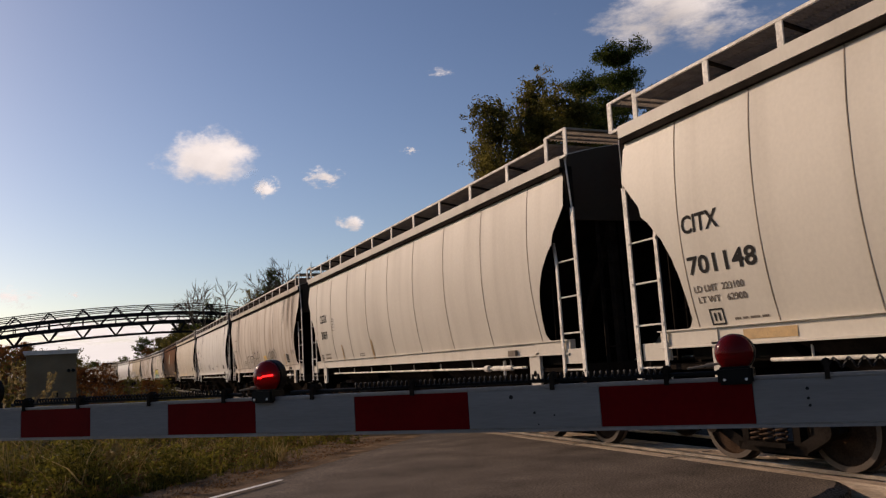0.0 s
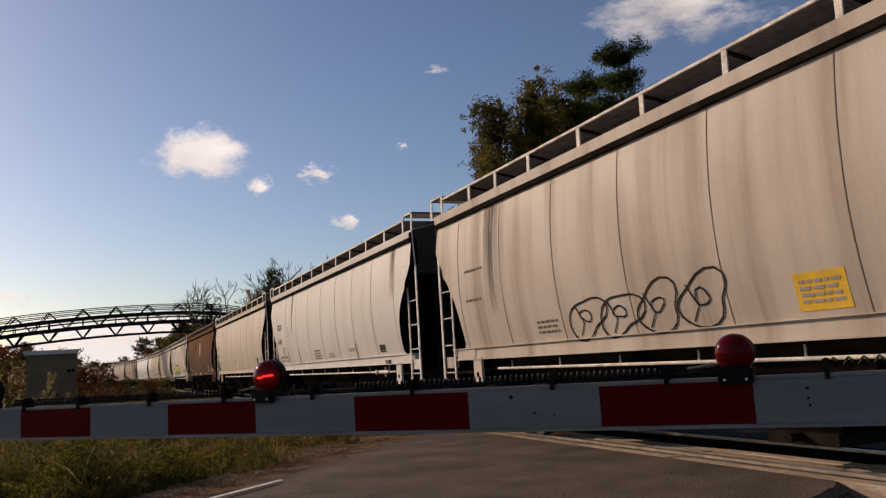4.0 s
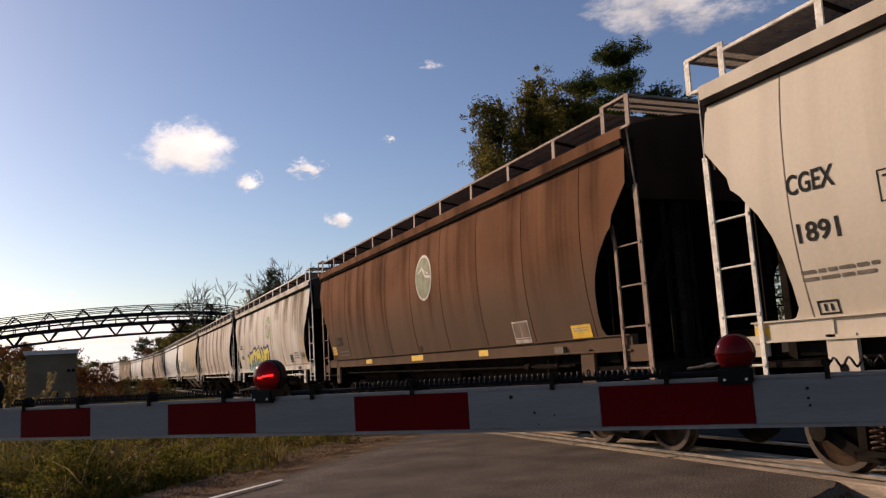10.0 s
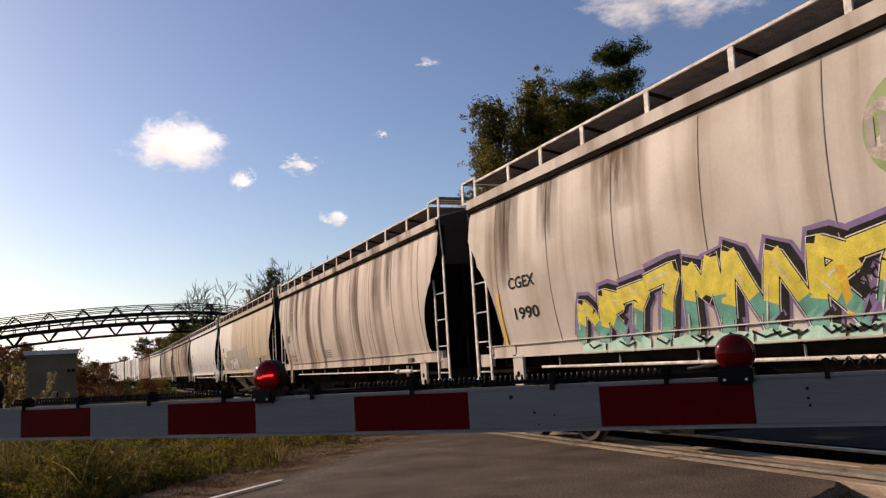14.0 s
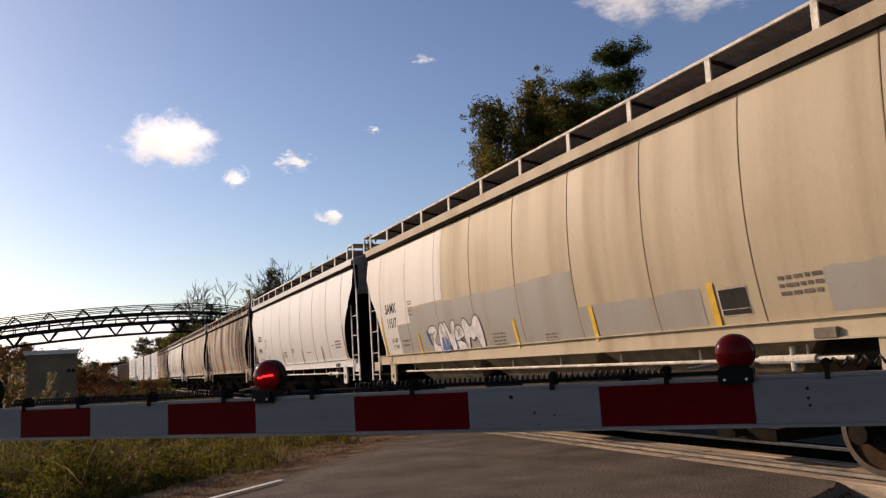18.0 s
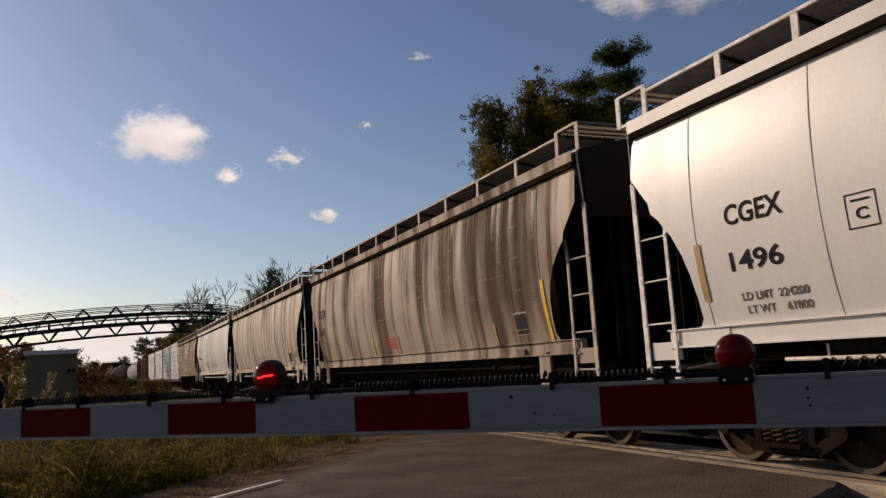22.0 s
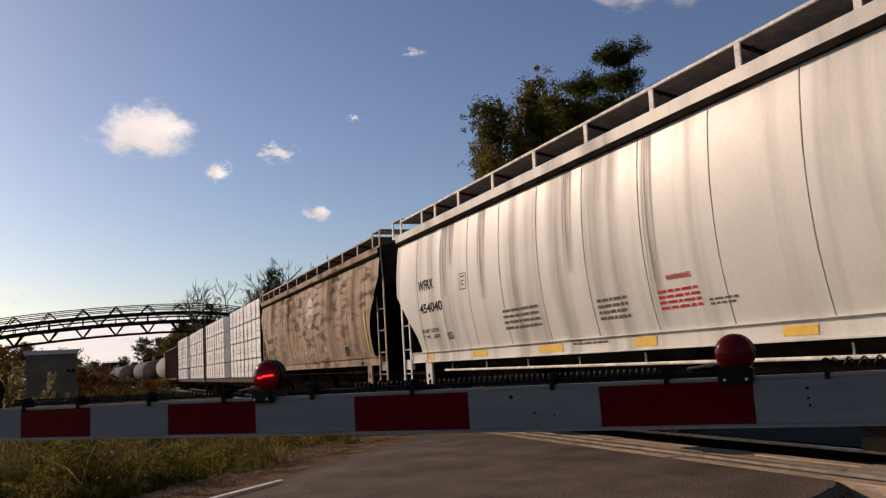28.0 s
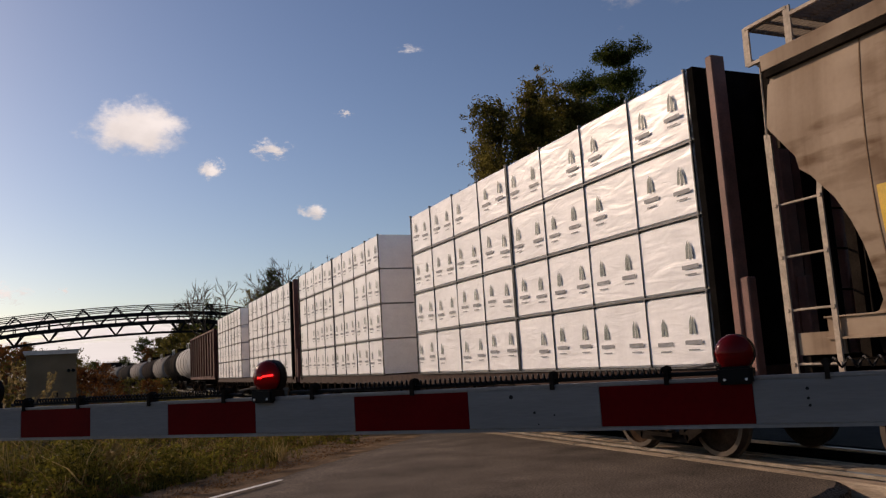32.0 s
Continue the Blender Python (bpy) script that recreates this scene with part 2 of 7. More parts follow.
# ---- ground, road, track ----
GATE_DIR = Vector((0.655, -0.756, 0)).normalized()
ROAD = Vector((0.756, 0.655, 0)).normalized()
LEFT = Vector((-0.655, 0.756, 0)).normalized()


def road_point(along, left, z=0.0):
    return ROAD * along + LEFT * left + Vector((0, 0, z))


def height(x, y):
    """The lie of the land: flat near the crossing, with small humps in the meadow."""
    left = Vector((x, y, 0)).dot(LEFT)
    edge = min(1.0, max(0.0, (left - 7.8) / 2.5))
    n = noise.noise((x * 0.25, y * 0.25, 0.3)) * 0.16 + noise.noise((x * 0.9, y * 0.9, 4.3)) * 0.06
    u = Vector((x, y, 0)).dot(ROAD)
    if left < 0.35 and 5.0 < u < 12 and x < 7.35:
        # the bank falls away beside the road's broken edge
        drop = min(1.0, (0.35 - left) / 0.12) * min(1.0, (u - 5.0) / 1.0) * min(1.0, max(0.0, (7.35 - x) / 0.25))
        far = min(1.0, max(0.0, (-0.75 - left) / 0.5))
        return -0.06 - 0.42 * drop * (1 - far * 0.85)
    near_track = min(1.0, max(0.0, (abs(x - TX) - 3.2) / 3.0)) if y < 110 else 0.3
    return -0.06 + edge * near_track * (n + 0.05)


bm = bmesh.new()
xs = [-3000, -900, -300, -120, -60] + [-40 + i * 1.0 for i in range(44)] + [4 + i * 0.14 for i in range(32)] + [9 + i for i in range(26)] + [45, 80, 160, 400, 1000, 3000]
ys = [-900, -200, -60, -20] + [-8 + i * 1.0 for i in range(10)] + [2 + i * 0.14 for i in range(50)] + [9.2 + i for i in range(53)] + [70, 85, 110, 150, 220, 320, 500, 900, 1600, 3500]
grid = [[bm.verts.new((x, y, height(x, y))) for x in xs] for y in ys]
for a, b in zip(grid, grid[1:]):
    for i in range(len(xs) - 1):
        bm.faces.new((a[i], a[i + 1], b[i + 1], b[i]))
tagged(part("ground", bm, M["ground"], smooth=True), "patchy autumn meadow soil with dry grass", "ground", kind="structure")

bm = bmesh.new()
rows = []
for u in [-30 + i / 3 for i in range(113)] + [7.6 + i * 0.08 for i in range(40)] + [10.9 + i / 3 for i in range(118)]:
    # the left edge flares before the rails
    flare = max(0.0, min(0.7, (u - 8.0) * 0.11))
    wob = 0.18 * noise.noise((u * 0.8, 2.0, 0)) + 0.08 * noise.noise((u * 3.1, 2.0, 0))
    # the right edge is broken away, in crumbs
    worn = 0.28 - 0.26 * min(1.0, max(0.0, (u - 8.2) / 0.9))
    r0 = -4.2 if u < 5 else min(worn, -4.2 + (u - 5) * 2.4) + 0.08 * noise.noise((u * 2.3, 7.0, 0)) + 0.05 * noise.noise((u * 9.0, 3.0, 0)) if u < 10.5 else -3.5
    cuts = [r0, max(r0 + 0.12, -2), max(r0 + 0.25, 0), 2, 4, 6, 7.30 + flare + wob]
    rows.append([bm.verts.new(road_point(u, l, -0.045 if j == 6 else -0.05 if j == 0 and u > 6 else 0.0)) for j, l in enumerate(cuts)])
for a, b in zip(rows, rows[1:]):
    for i in range(6):
        bm.faces.new((a[i], b[i], b[i + 1], a[i + 1]))
for cut in (TX - 1.04, TX + 1.06):
    bmesh.ops.bisect_plane(bm, geom=bm.verts[:] + bm.edges[:] + bm.faces[:], plane_co=(cut, 0, 0), plane_no=(1, 0, 0))
bmesh.ops.delete(bm, geom=[q for q in bm.faces if -1.04 < q.calc_center_median().x - TX < 1.06], context="FACES")
ex = bmesh.ops.extrude_face_region(bm, geom=bm.faces[:])
for v in [g for g in ex["geom"] if isinstance(g, bmesh.types.BMVert)]:
    v.co.z -= 0.3
far_road = bm.copy()
for sheet, keep in ((bm, -1), (far_road, 1)):
    bmesh.ops.delete(sheet, geom=[q for q in sheet.faces if (q.calc_center_median().x - TX) * keep < 0], context="FACES")
tagged(part("road", bm, M["asphalt"]), "worn grey asphalt road before the rails", "road", kind="structure")
# the far road's near-black colour stands for the train's shadow
tagged(part("road", far_road, M["tar"]), "road beyond the rails, darkened for the train's shadow", "road", kind="structure")

bm = bmesh.new()
for a, b, l in ((-30.0, 8.95, 6.95),):
    prism(bm, [road_point(a, l - 0.04, 0.001), road_point(b, l - 0.04, 0.001), road_point(b, l + 0.04, 0.001), road_point(a, l + 0.04, 0.001)], (0, 0, 0.004))
tagged(part("edge_line", bm, M["white"]), "worn white edge line painted on the asphalt", "road marking", kind="structure")

bm = bmesh.new()
rows = []
for i in range(150):
    u = -6 + i * 0.14
    edge = 7.30 + max(0.0, min(0.7, (u - 8.0) * 0.11))
    a = edge - 0.22 + 0.16 * noise.noise((u * 0.9, 5.0, 0)) + 0.07 * noise.noise((u * 4.0, 9.0, 0))
    b = 8.35 + max(0.0, min(1.2, (u - 8.0) * 0.2))
    row = []
    for j in range(9):
        l = a + (b - a) * j / 8
        p = road_point(u, l)
        road_z = -0.045 * min(1.0, max(0.0, (l - 6.0) / 1.3))
        z = max(height(p.x, p.y) + 0.02, road_z + 0.008) + 0.012 * noise.noise((p.x * 5, p.y * 5, 1.0))
        row.append(bm.verts.new((p.x, p.y, road_z + 0.001 if j == 0 else max(z, road_z + 0.005))))
    rows.append(row)
for a, b in zip(rows, rows[1:]):
    for i in range(8):
        bm.faces.new((a[i], b[i], b[i + 1], a[i + 1]))
tagged(part("verge", bm, M["verge"], smooth=True), "brown bare earth and leaf crumbs beside the asphalt", "verge", kind="structure")

bm = bmesh.new()
strip(bm, [-3.6, -1.7, 1.7, 3.6], [-0.35, -0.135, -0.135, -0.35], 15.5, 520, 8)
strip(bm, [-3.6, -1.7, 1.7, 3.6], [-0.35, -0.135, -0.135, -0.35], -90, 2, 8)
tagged(part("ballast", bm, M["ballast"]), "grey brown crushed stone ballast under the track", "ballast", kind="structure")

bm = bmesh.new()
for k, (a, b) in enumerate(((1.6, 3.9), (3.92, 6.15))):
    box(bm, (7.24 + 0.02 * k, (a + b) / 2, -0.29), (0.26, b - a, 0.50))
tagged(part("header_timber", bm, M["dark_timber"]), "black tarred timber beside the rail", "timber", kind="structure")

RAIL_TOP = 0.05
RAILX = [(-0.035, 0), (0.035, 0), (0.035, -0.04), (0.01, -0.055), (0.01, -0.14), (0.07, -0.16), (0.07, -0.175), (-0.07, -0.175), (-0.07, -0.16), (-0.01, -0.14), (-0.01, -0.055), (-0.035, -0.04), (-0.035, 0)]
track = tagged(new("railway_track"), "single railway track with worn steel rails on timber ties", "railway track", kind="structure")
for side in (-0.75, 0.75):
    bm = bmesh.new()
    strip(bm, [side + p[0] for p in RAILX], [p[1] + RAIL_TOP for p in RAILX], -90, 520, 6)
    part("rail", bm, M["rail"], track)
bm = bmesh.new()
box(bm, (0, 0, -0.26), (2.6, 0.23, 0.17))
tie = part("tie", bm, M["tie"], track)
tie.matrix_basis = T(TX, 16, 0)
for i in range(1, 130):
    x, y, a = on_track(16 + i * 0.55)
    again(tie, T(x, y, 0) @ Matrix.Rotation(a, 4, "Z"))

# timber crossing panels between and beside the rails
crossing = tagged(new("timber_crossing"), "weathered timber crossing planks between the rails", "crossing planks", kind="structure")
bm = bmesh.new()
v = box(bm, (0, 0, -0.09), (0.20, 2.35, 0.18))
bmesh.ops.bevel(bm, geom=bm.edges[:], offset=0.012, segments=1, affect="EDGES")
plank = part("plank", bm, M["plank"], crossing)
plank.matrix_basis = T(TX - 0.93, 3.0, 0.012)
# the farther planks are near black to paint in shadow under the train
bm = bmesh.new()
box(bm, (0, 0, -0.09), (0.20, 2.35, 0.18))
shadow_plank = part("oily_plank", bm, M["dark_timber"], crossing, "crossing plank blackened for the train's shadow")
shadow_plank.matrix_basis = T(TX + 0.095, 3.0, 0.0)
rnd = random.Random(4)
for c, x in enumerate((-0.93, -0.55, -0.335, -0.12, 0.095, 0.31, 0.525, 0.95)):
    for k in range(6):
        if k == 0 and c in (0, 4):
            continue
        again(plank if c < 4 else shadow_plank, T(TX + x + rnd.uniform(-0.006, 0.006), 3.0 + k * 2.37 + rnd.uniform(-0.01, 0.01), 0.012 + (0.02 if c else 0.0) - rnd.uniform(0, 0.02)) @ Matrix.Rotation(rnd.uniform(-0.006, 0.006), 4, "Z"))


# ---- crossing gate ----
G0 = Vector((-0.3024, 3.764, 1.48 - 0.1557))
STRIPE = 0.406
gate = new("crossing_gate")
tagged(gate, "lowered crossing gate arm with red and white stripes and lamps", "crossing gate")
gate.matrix_world = T(*G0) @ Matrix.Rotation(math.atan2(GATE_DIR.y, GATE_DIR.x), 4, "Z")
# in the gate's space: x along the arm towards its root, -y towards the road user
HALF = 0.062
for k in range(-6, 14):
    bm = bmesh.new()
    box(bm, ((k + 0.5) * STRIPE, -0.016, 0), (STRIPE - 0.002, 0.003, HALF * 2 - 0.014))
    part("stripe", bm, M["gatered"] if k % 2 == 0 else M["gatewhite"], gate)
bm = bmesh.new()
box(bm, (1.6, 0, 0), (20 * STRIPE - 0.01, 0.028, HALF * 2 - 0.006))
part("arm", bm, M["gatealu"], gate, "aluminium gate arm")
for z in (-HALF, HALF):
    bm = bmesh.new()
    box(bm, (1.6, 0, z), (20 * STRIPE, 0.036, 0.008))
    part("arm_edge", bm, M["gatealu"], gate)
# scratches and dents of the sheeting, stickers
for x, z, w, h in ((2.17, 0.035, 0.02, 0.006), (2.24, -0.012, 0.012, 0.007), (2.25, -0.045, 0.007, 0.006), (2.30, -0.02, 0.006, 0.008), (2.97, 0.03, 0.014, 0.012), (2.97, 0.006, 0.01, 0.012), (2.972, -0.012, 0.012, 0.006)):
    bm = bmesh.new()
    rod(bm, (x, -0.0172, z), (x, -0.0190, z), max(w, h) * 0.32, 8)
    part("scuff", bm, M["ink"], gate)
# the root of the arm, its mechanism and mast, beside the road user
bm = bmesh.new()
box(bm, (6.0, 0.0, 0.0), (0.9, 0.10, 0.16))
box(bm, (6.45, 0.12, -0.10), (0.42, 0.40, 0.72))
part("mechanism", bm, M["gatealu"], gate, "grey gate mechanism case")
bm = bmesh.new()
rod(bm, (6.45, 0.12, -1.36), (6.45, 0.12, 2.2), 0.06, 14)
rod(bm, (6.45, 0.12, -1.42), (6.45, 0.12, -1.30), 0.22, 14)
part("mast", bm, M["gatealu"], gate)


def gate_lamp(x, thin=False):
    """A round red warning lamp with its hood, base clamp and bolts."""
    r = 0.056 if thin else 0.049
    zc = HALF + 0.017 + r
    bm = bmesh.new()
    v = box(bm, (x, 0, HALF + 0.008), (0.088, 0.080, 0.046))
    bmesh.ops.bevel(bm, geom=bm.edges[:], offset=0.006, segments=2, affect="EDGES")
    rod(bm, (x, 0.034, zc), (x, 0.004, zc), r + 0.002, 28)
    house = part("lamp_housing", bm, M["blackplastic"], gate, "black lamp housing and clamp")
    for sx in (-0.027, 0.027):
        bm = bmesh.new()
        rod(bm, (x + sx, -0.044, HALF - 0.002), (x + sx, -0.038, HALF - 0.002), 0.0036, 10)
        # white paint stands for the sky's glint on the bolt head
        part("bolt", bm, M["white"], house)
    bm = bmesh.new()
    rod(bm, (x - 0.125, 0, HALF + 0.030), (x - 0.04, 0, HALF + 0.040), 0.0035, 8)
    rod(bm, (x - 0.075, 0, HALF + 0.036), (x - 0.055, 0, HALF + 0.038), 0.006, 8)
    part("cable_gland", bm, M["grate"], house)
    bm = bmesh.new()
    bmesh.ops.create_uvsphere(bm, u_segments=40, v_segments=20, radius=r, matrix=T(x, -0.002, zc) @ Matrix.Diagonal((1, 0.62, 1, 1)))
    part("lens", bm, M["lens"], house, "round red lens", smooth=True)
    # the lamp's turning insert: its front shines, its back is black
    bm = bmesh.new()
    for dx, dz, w in ((-0.021, -0.002, 0.014), (0.010, 0.003, 0.042)) if thin else ((-0.021, -0.006, 0.014), (0.014, 0.003, 0.030)):
        box(bm, (dx, -0.006, dz), (w, 0.003, 0.0045 if thin else 0.009), Matrix.Rotation(radians(-5 if thin else -10), 4, "Y"))
    shine = part("reflector", bm, M["thin_bulb" if thin else "bulb"], house, "bright red glowing strip of the lamp")
    bm = bmesh.new()
    rod(bm, (0, 0.004, 0), (0, -0.003, 0), r * 0.93, 24)
    disc = part("shutter_disc", bm, M["blackred"], house, "dark red disc that carries the glowing strip")
    # the lit side of the disc
    disc.data.materials.append(M["red_shine"])
    for p in disc.data.polygons:
        p.material_index = 1 if p.normal.y < -0.9 and not thin else 0
    for o in (shine, disc):
        o.matrix_parent_inverse = T(x, -0.004, zc)
    return shine, disc


def red_lens():
    m = bpy.data.materials.new("red_lens")
    m.use_nodes = True
    b = m.node_tree.nodes["Principled BSDF"]
    b.inputs["Base Color"].default_value = (0.30, 0.008, 0.010, 1)
    b.inputs["Roughness"].default_value = 0.12
    b.inputs["Transmission Weight"].default_value = 0.75
    b.inputs["IOR"].default_value = 1.25
    return m


M["lens"] = red_lens()
M["bulb"] = glow("lit_lamp", (1.0, 0.42, 0.16), 34.0)
M["thin_bulb"] = glow("lit_lamp_line", (1.0, 0.10, 0.09), 11.0)
M["blackred"] = mat("dark_red_reflector", (0.16, 0.008, 0.008), 0.4, vary=0.1)
M["red_shine"] = glow("lit_red_disc", (1.0, 0.012, 0.02), 0.20)
LAMPS = [gate_lamp(1.262, True), gate_lamp(2.804), gate_lamp(-0.235, True)]
# cable, its coil, and clips along the arm
bm = bmesh.new()
for a, b in ((-2.4, -0.26), (-0.08, 1.15), (1.36, 2.85)):
    rod(bm, (a, 0.0, HALF + 0.016), (b, 0.0, HALF + 0.016), 0.006, 6)
part("conduit", bm, M["blackplastic"], gate)


def coil(x0, x1, r, pitch):
    bm = bmesh.new()
    n = int((x1 - x0) / pitch * 10)
    rings = []
    for i in range(n + 1):
        x = x0 + (x1 - x0) * i / n
        a = i / 10 * math.tau
        c = Vector((x, r * math.cos(a), HALF + 0.016 + r + r * math.sin(a)))
        rings.append([bm.verts.new(c + Vector((w * 0.0035, math.cos(a) * u * 0.0035, math.sin(a) * u * 0.0035))) for w, u in ((1, 0), (0, 1), (-1, 0), (0, -1))])
    for p, q in zip(rings, rings[1:]):
        for j in range(4):
            bm.faces.new((p[j], p[(j + 1) % 4], q[(j + 1) % 4], q[j]))
    return part("coil", bm, M["blackplastic"], gate, "black coiled lamp cable")


coil(1.62, 2.61, 0.0095, 0.017)
coil(0.08, 1.05, 0.009, 0.017)
coil(-0.06, 0.06, 0.009, 0.017)
coil(3.03, 4.4, 0.012, 0.034)
for x in (0.02, 0.34, 0.72, 1.08, 1.46, 1.84, 2.30, 2.625, 3.02, 3.7):
    bm = bmesh.new()
    box(bm, (x, -0.0, HALF + 0.012), (0.012, 0.05, 0.045))
    rod(bm, (x, -0.012, HALF + 0.03), (x, 0.012, HALF + 0.03), 0.012, 8)
    part("clip", bm, M["dark"], gate)


# ---- covered hopper ----
LB = 16.1
SILL, SIDE0, EAVE = 1.45, 1.66, 4.26


def side_x(z):
    """Half the body's breadth at the height z: the sides bulge."""
    d = z - 3.0
    return 1.70 - (0.095 if d < 0 else 0.07) * d * d


# the edge of the side sheets: a round bay over the truck, then a slant up to the end
BAY = [(1.655, 0.70), (1.69, 0.83), (1.78, 0.90), (2.0, 0.895), (2.3, 0.85), (2.53, 0.775), (2.78, 0.64), (3.04, 0.41), (3.13, 0.29), (3.27, 0.255), (3.66, -0.08), (4.4, -0.04)]
SLANT = [(1.66, 0.98), (1.78, 0.99), (2.06, 0.88), (2.94, 0.03), (2.98, -0.04), (4.4, -0.04)]
EDGE = BAY
STILES = (0.17, 0.385)
SEAM_ROW = (7.0, 1.75, 9)


def inset(z):
    """How far the side sheet's edge stands back from the car's end at the height z."""
    for (z0, d0), (z1, d1) in zip(EDGE, EDGE[1:]):
        if z <= z1:
            return d0 + (d1 - d0) * max(0.0, z - z0) / (z1 - z0)
    return 0.0


ZS = [1.66, 1.69, 1.73, 1.78, 1.88, 2.0, 2.15, 2.3, 2.42, 2.53, 2.65, 2.78, 2.9, 2.97, 3.04, 3.13, 3.20, 3.27, 3.4, 3.53, 3.66, 3.8, 4.0, 4.28]


def hopper_shell():
    bm = bmesh.new()
    cols = 20
    for sx in (-1, 1):
        rows = []
        for z in ZS:
            h = LB / 2 - inset(z)
            rows.append([bm.verts.new((sx * side_x(z), -h + 2 * h * i / cols, z)) for i in range(cols + 1)])
        for a, b in zip(rows, rows[1:]):
            for i in range(cols):
                bm.faces.new((a[i], a[i + 1], b[i + 1], b[i]))
    return part("side_sheet", bm, None, smooth=True)


def hopper_ends(sy):
    bm = bmesh.new()
    rows = []
    for z in [1.3, 1.5] + ZS:
        s = 0.06 if z > 3.55 else 0.06 + (3.55 - z) * 1.0
        y = sy * (LB / 2 - s)
        ye = sy * (LB / 2 - inset(max(z, 1.66)))
        w = side_x(z) - 0.01
        rows.append([bm.verts.new((-w, ye, z)), bm.verts.new((-w + 0.02, y, z)), bm.verts.new((w - 0.02, y, z)), bm.verts.new((w, ye, z))])
    for a, b in zip(rows, rows[1:]):
        for i in range(3):
            bm.faces.new((a[i], a[i + 1], b[i + 1], b[i]))
    # near black in place of the car's paint, to stand for its shade
    return part("slope_sheet", bm, M["black"], None, "slope sheet and end made black for the shade")


def make_truck(parent, y):
    """A two-axle truck with its side frames, springs, bearings and wheels."""
    tr = new("truck")
    tr.parent = parent
    tr.matrix_basis = T(0, y, RAIL_TOP)
    for sx in (-1, 1):
        bm = bmesh.new()
        x = sx * 0.98
        for a_, b_, th in (((-1.12, 0.60), (-0.45, 0.80), 0.15), ((0.45, 0.80), (1.12, 0.60), 0.15), ((-0.45, 0.80), (0.45, 0.80), 0.13), ((-0.95, 0.50), (-0.45, 0.24), 0.13), ((0.45, 0.24), (0.95, 0.50), 0.13), ((-0.50, 0.22), (0.50, 0.22), 0.10), ((-0.38, 0.24), (-0.38, 0.80), 0.10), ((0.38, 0.24), (0.38, 0.80), 0.10)):
            bar(bm, (x, a_[0], a_[1]), (x, b_[0], b_[1]), 0.11, th)
        part("side_frame", bm, M["dark"], tr)
        bm = bmesh.new()
        box(bm, (sx * 1.05, 0, 0.27), (0.18, 0.62, 0.05))
        part("spring_plank", bm, M["dark"], tr)
        for dy in (-0.19, 0, 0.19):
            # one round wire wound up from the plank to the bolster
            bm = bmesh.new()
            rings = []
            for i in range(71):
                a = i / 10 * math.tau
                c = Vector((sx * 1.05 + 0.062 * math.cos(a), dy + 0.062 * math.sin(a), 0.30 + 0.38 * i / 70))
                out = Vector((math.cos(a), math.sin(a), 0)) * 0.015
                rings.append([bm.verts.new(c + v) for v in (out, Vector((0, 0, 0.015)), -out, Vector((0, 0, -0.015)))])
            for p, q in zip(rings, rings[1:]):
                for j in range(4):
                    bm.faces.new((p[j], p[(j + 1) % 4], q[(j + 1) % 4], q[j]))
            part("spring", bm, M["rust"], tr, "rusty coil spring")
    bm = bmesh.new()
    box(bm, (0, 0, 0.78), (2.3, 0.36, 0.22))
    rod(bm, (0, 0, 0.85), (0, 0, 1.1), 0.2, 12)
    part("bolster", bm, M["dark"], tr)
    for dy in (-0.83, 0.83):
        bm = bmesh.new()
        for sx in (-1, 1):
            xo = 0.70
            ring = []
            for px, r in [(0.16, 0.05), (0.16, 0.12), (0.10, 0.15), (0.07, 0.30), (0.09, 0.38), (0.135, 0.39), (0.135, 0.452), (0.035, 0.46), (0.02, 0.485), (0.0, 0.485), (0.0, 0.39), (0.04, 0.36), (0.03, 0.16), (0.0, 0.12), (0.0, 0.05)]:
                ring.append([bm.verts.new((sx * (xo + px), r * math.cos(i / 28 * math.tau), r * math.sin(i / 28 * math.tau))) for i in range(28)])
            for a, b in zip(ring, ring[1:]):
                for i in range(28):
                    bm.faces.new((a[i], a[(i + 1) % 28], b[(i + 1) % 28], b[i]))
        rod(bm, (-1.0, 0, 0), (1.0, 0, 0), 0.08, 12)
        ws = part("wheelset", bm, M["wheel"], tr, "brown steel wheels with bright worn treads", smooth=False)
        ws.data.materials.append(M["tread"])
        for p in ws.data.polygons:
            r = math.hypot(p.center.y, p.center.z)
            if r > 0.44 or (0.385 < r and abs(p.center.x) > 0.81):
                p.material_index = 1
        ws.matrix_parent_inverse = T(0, dy, 0.46)
        WHEELS.append(ws)
        for sx in (-1, 1):
            bm = bmesh.new()
            rod(bm, (sx * 0.9, dy, 0.46), (sx * 1.14, dy, 0.46), 0.11, 14)
            box(bm, (sx * 1.0, dy, 0.58), (0.16, 0.26, 0.10))
            part("bearing", bm, M["dark"], tr)
    return tr


WHEELS = []


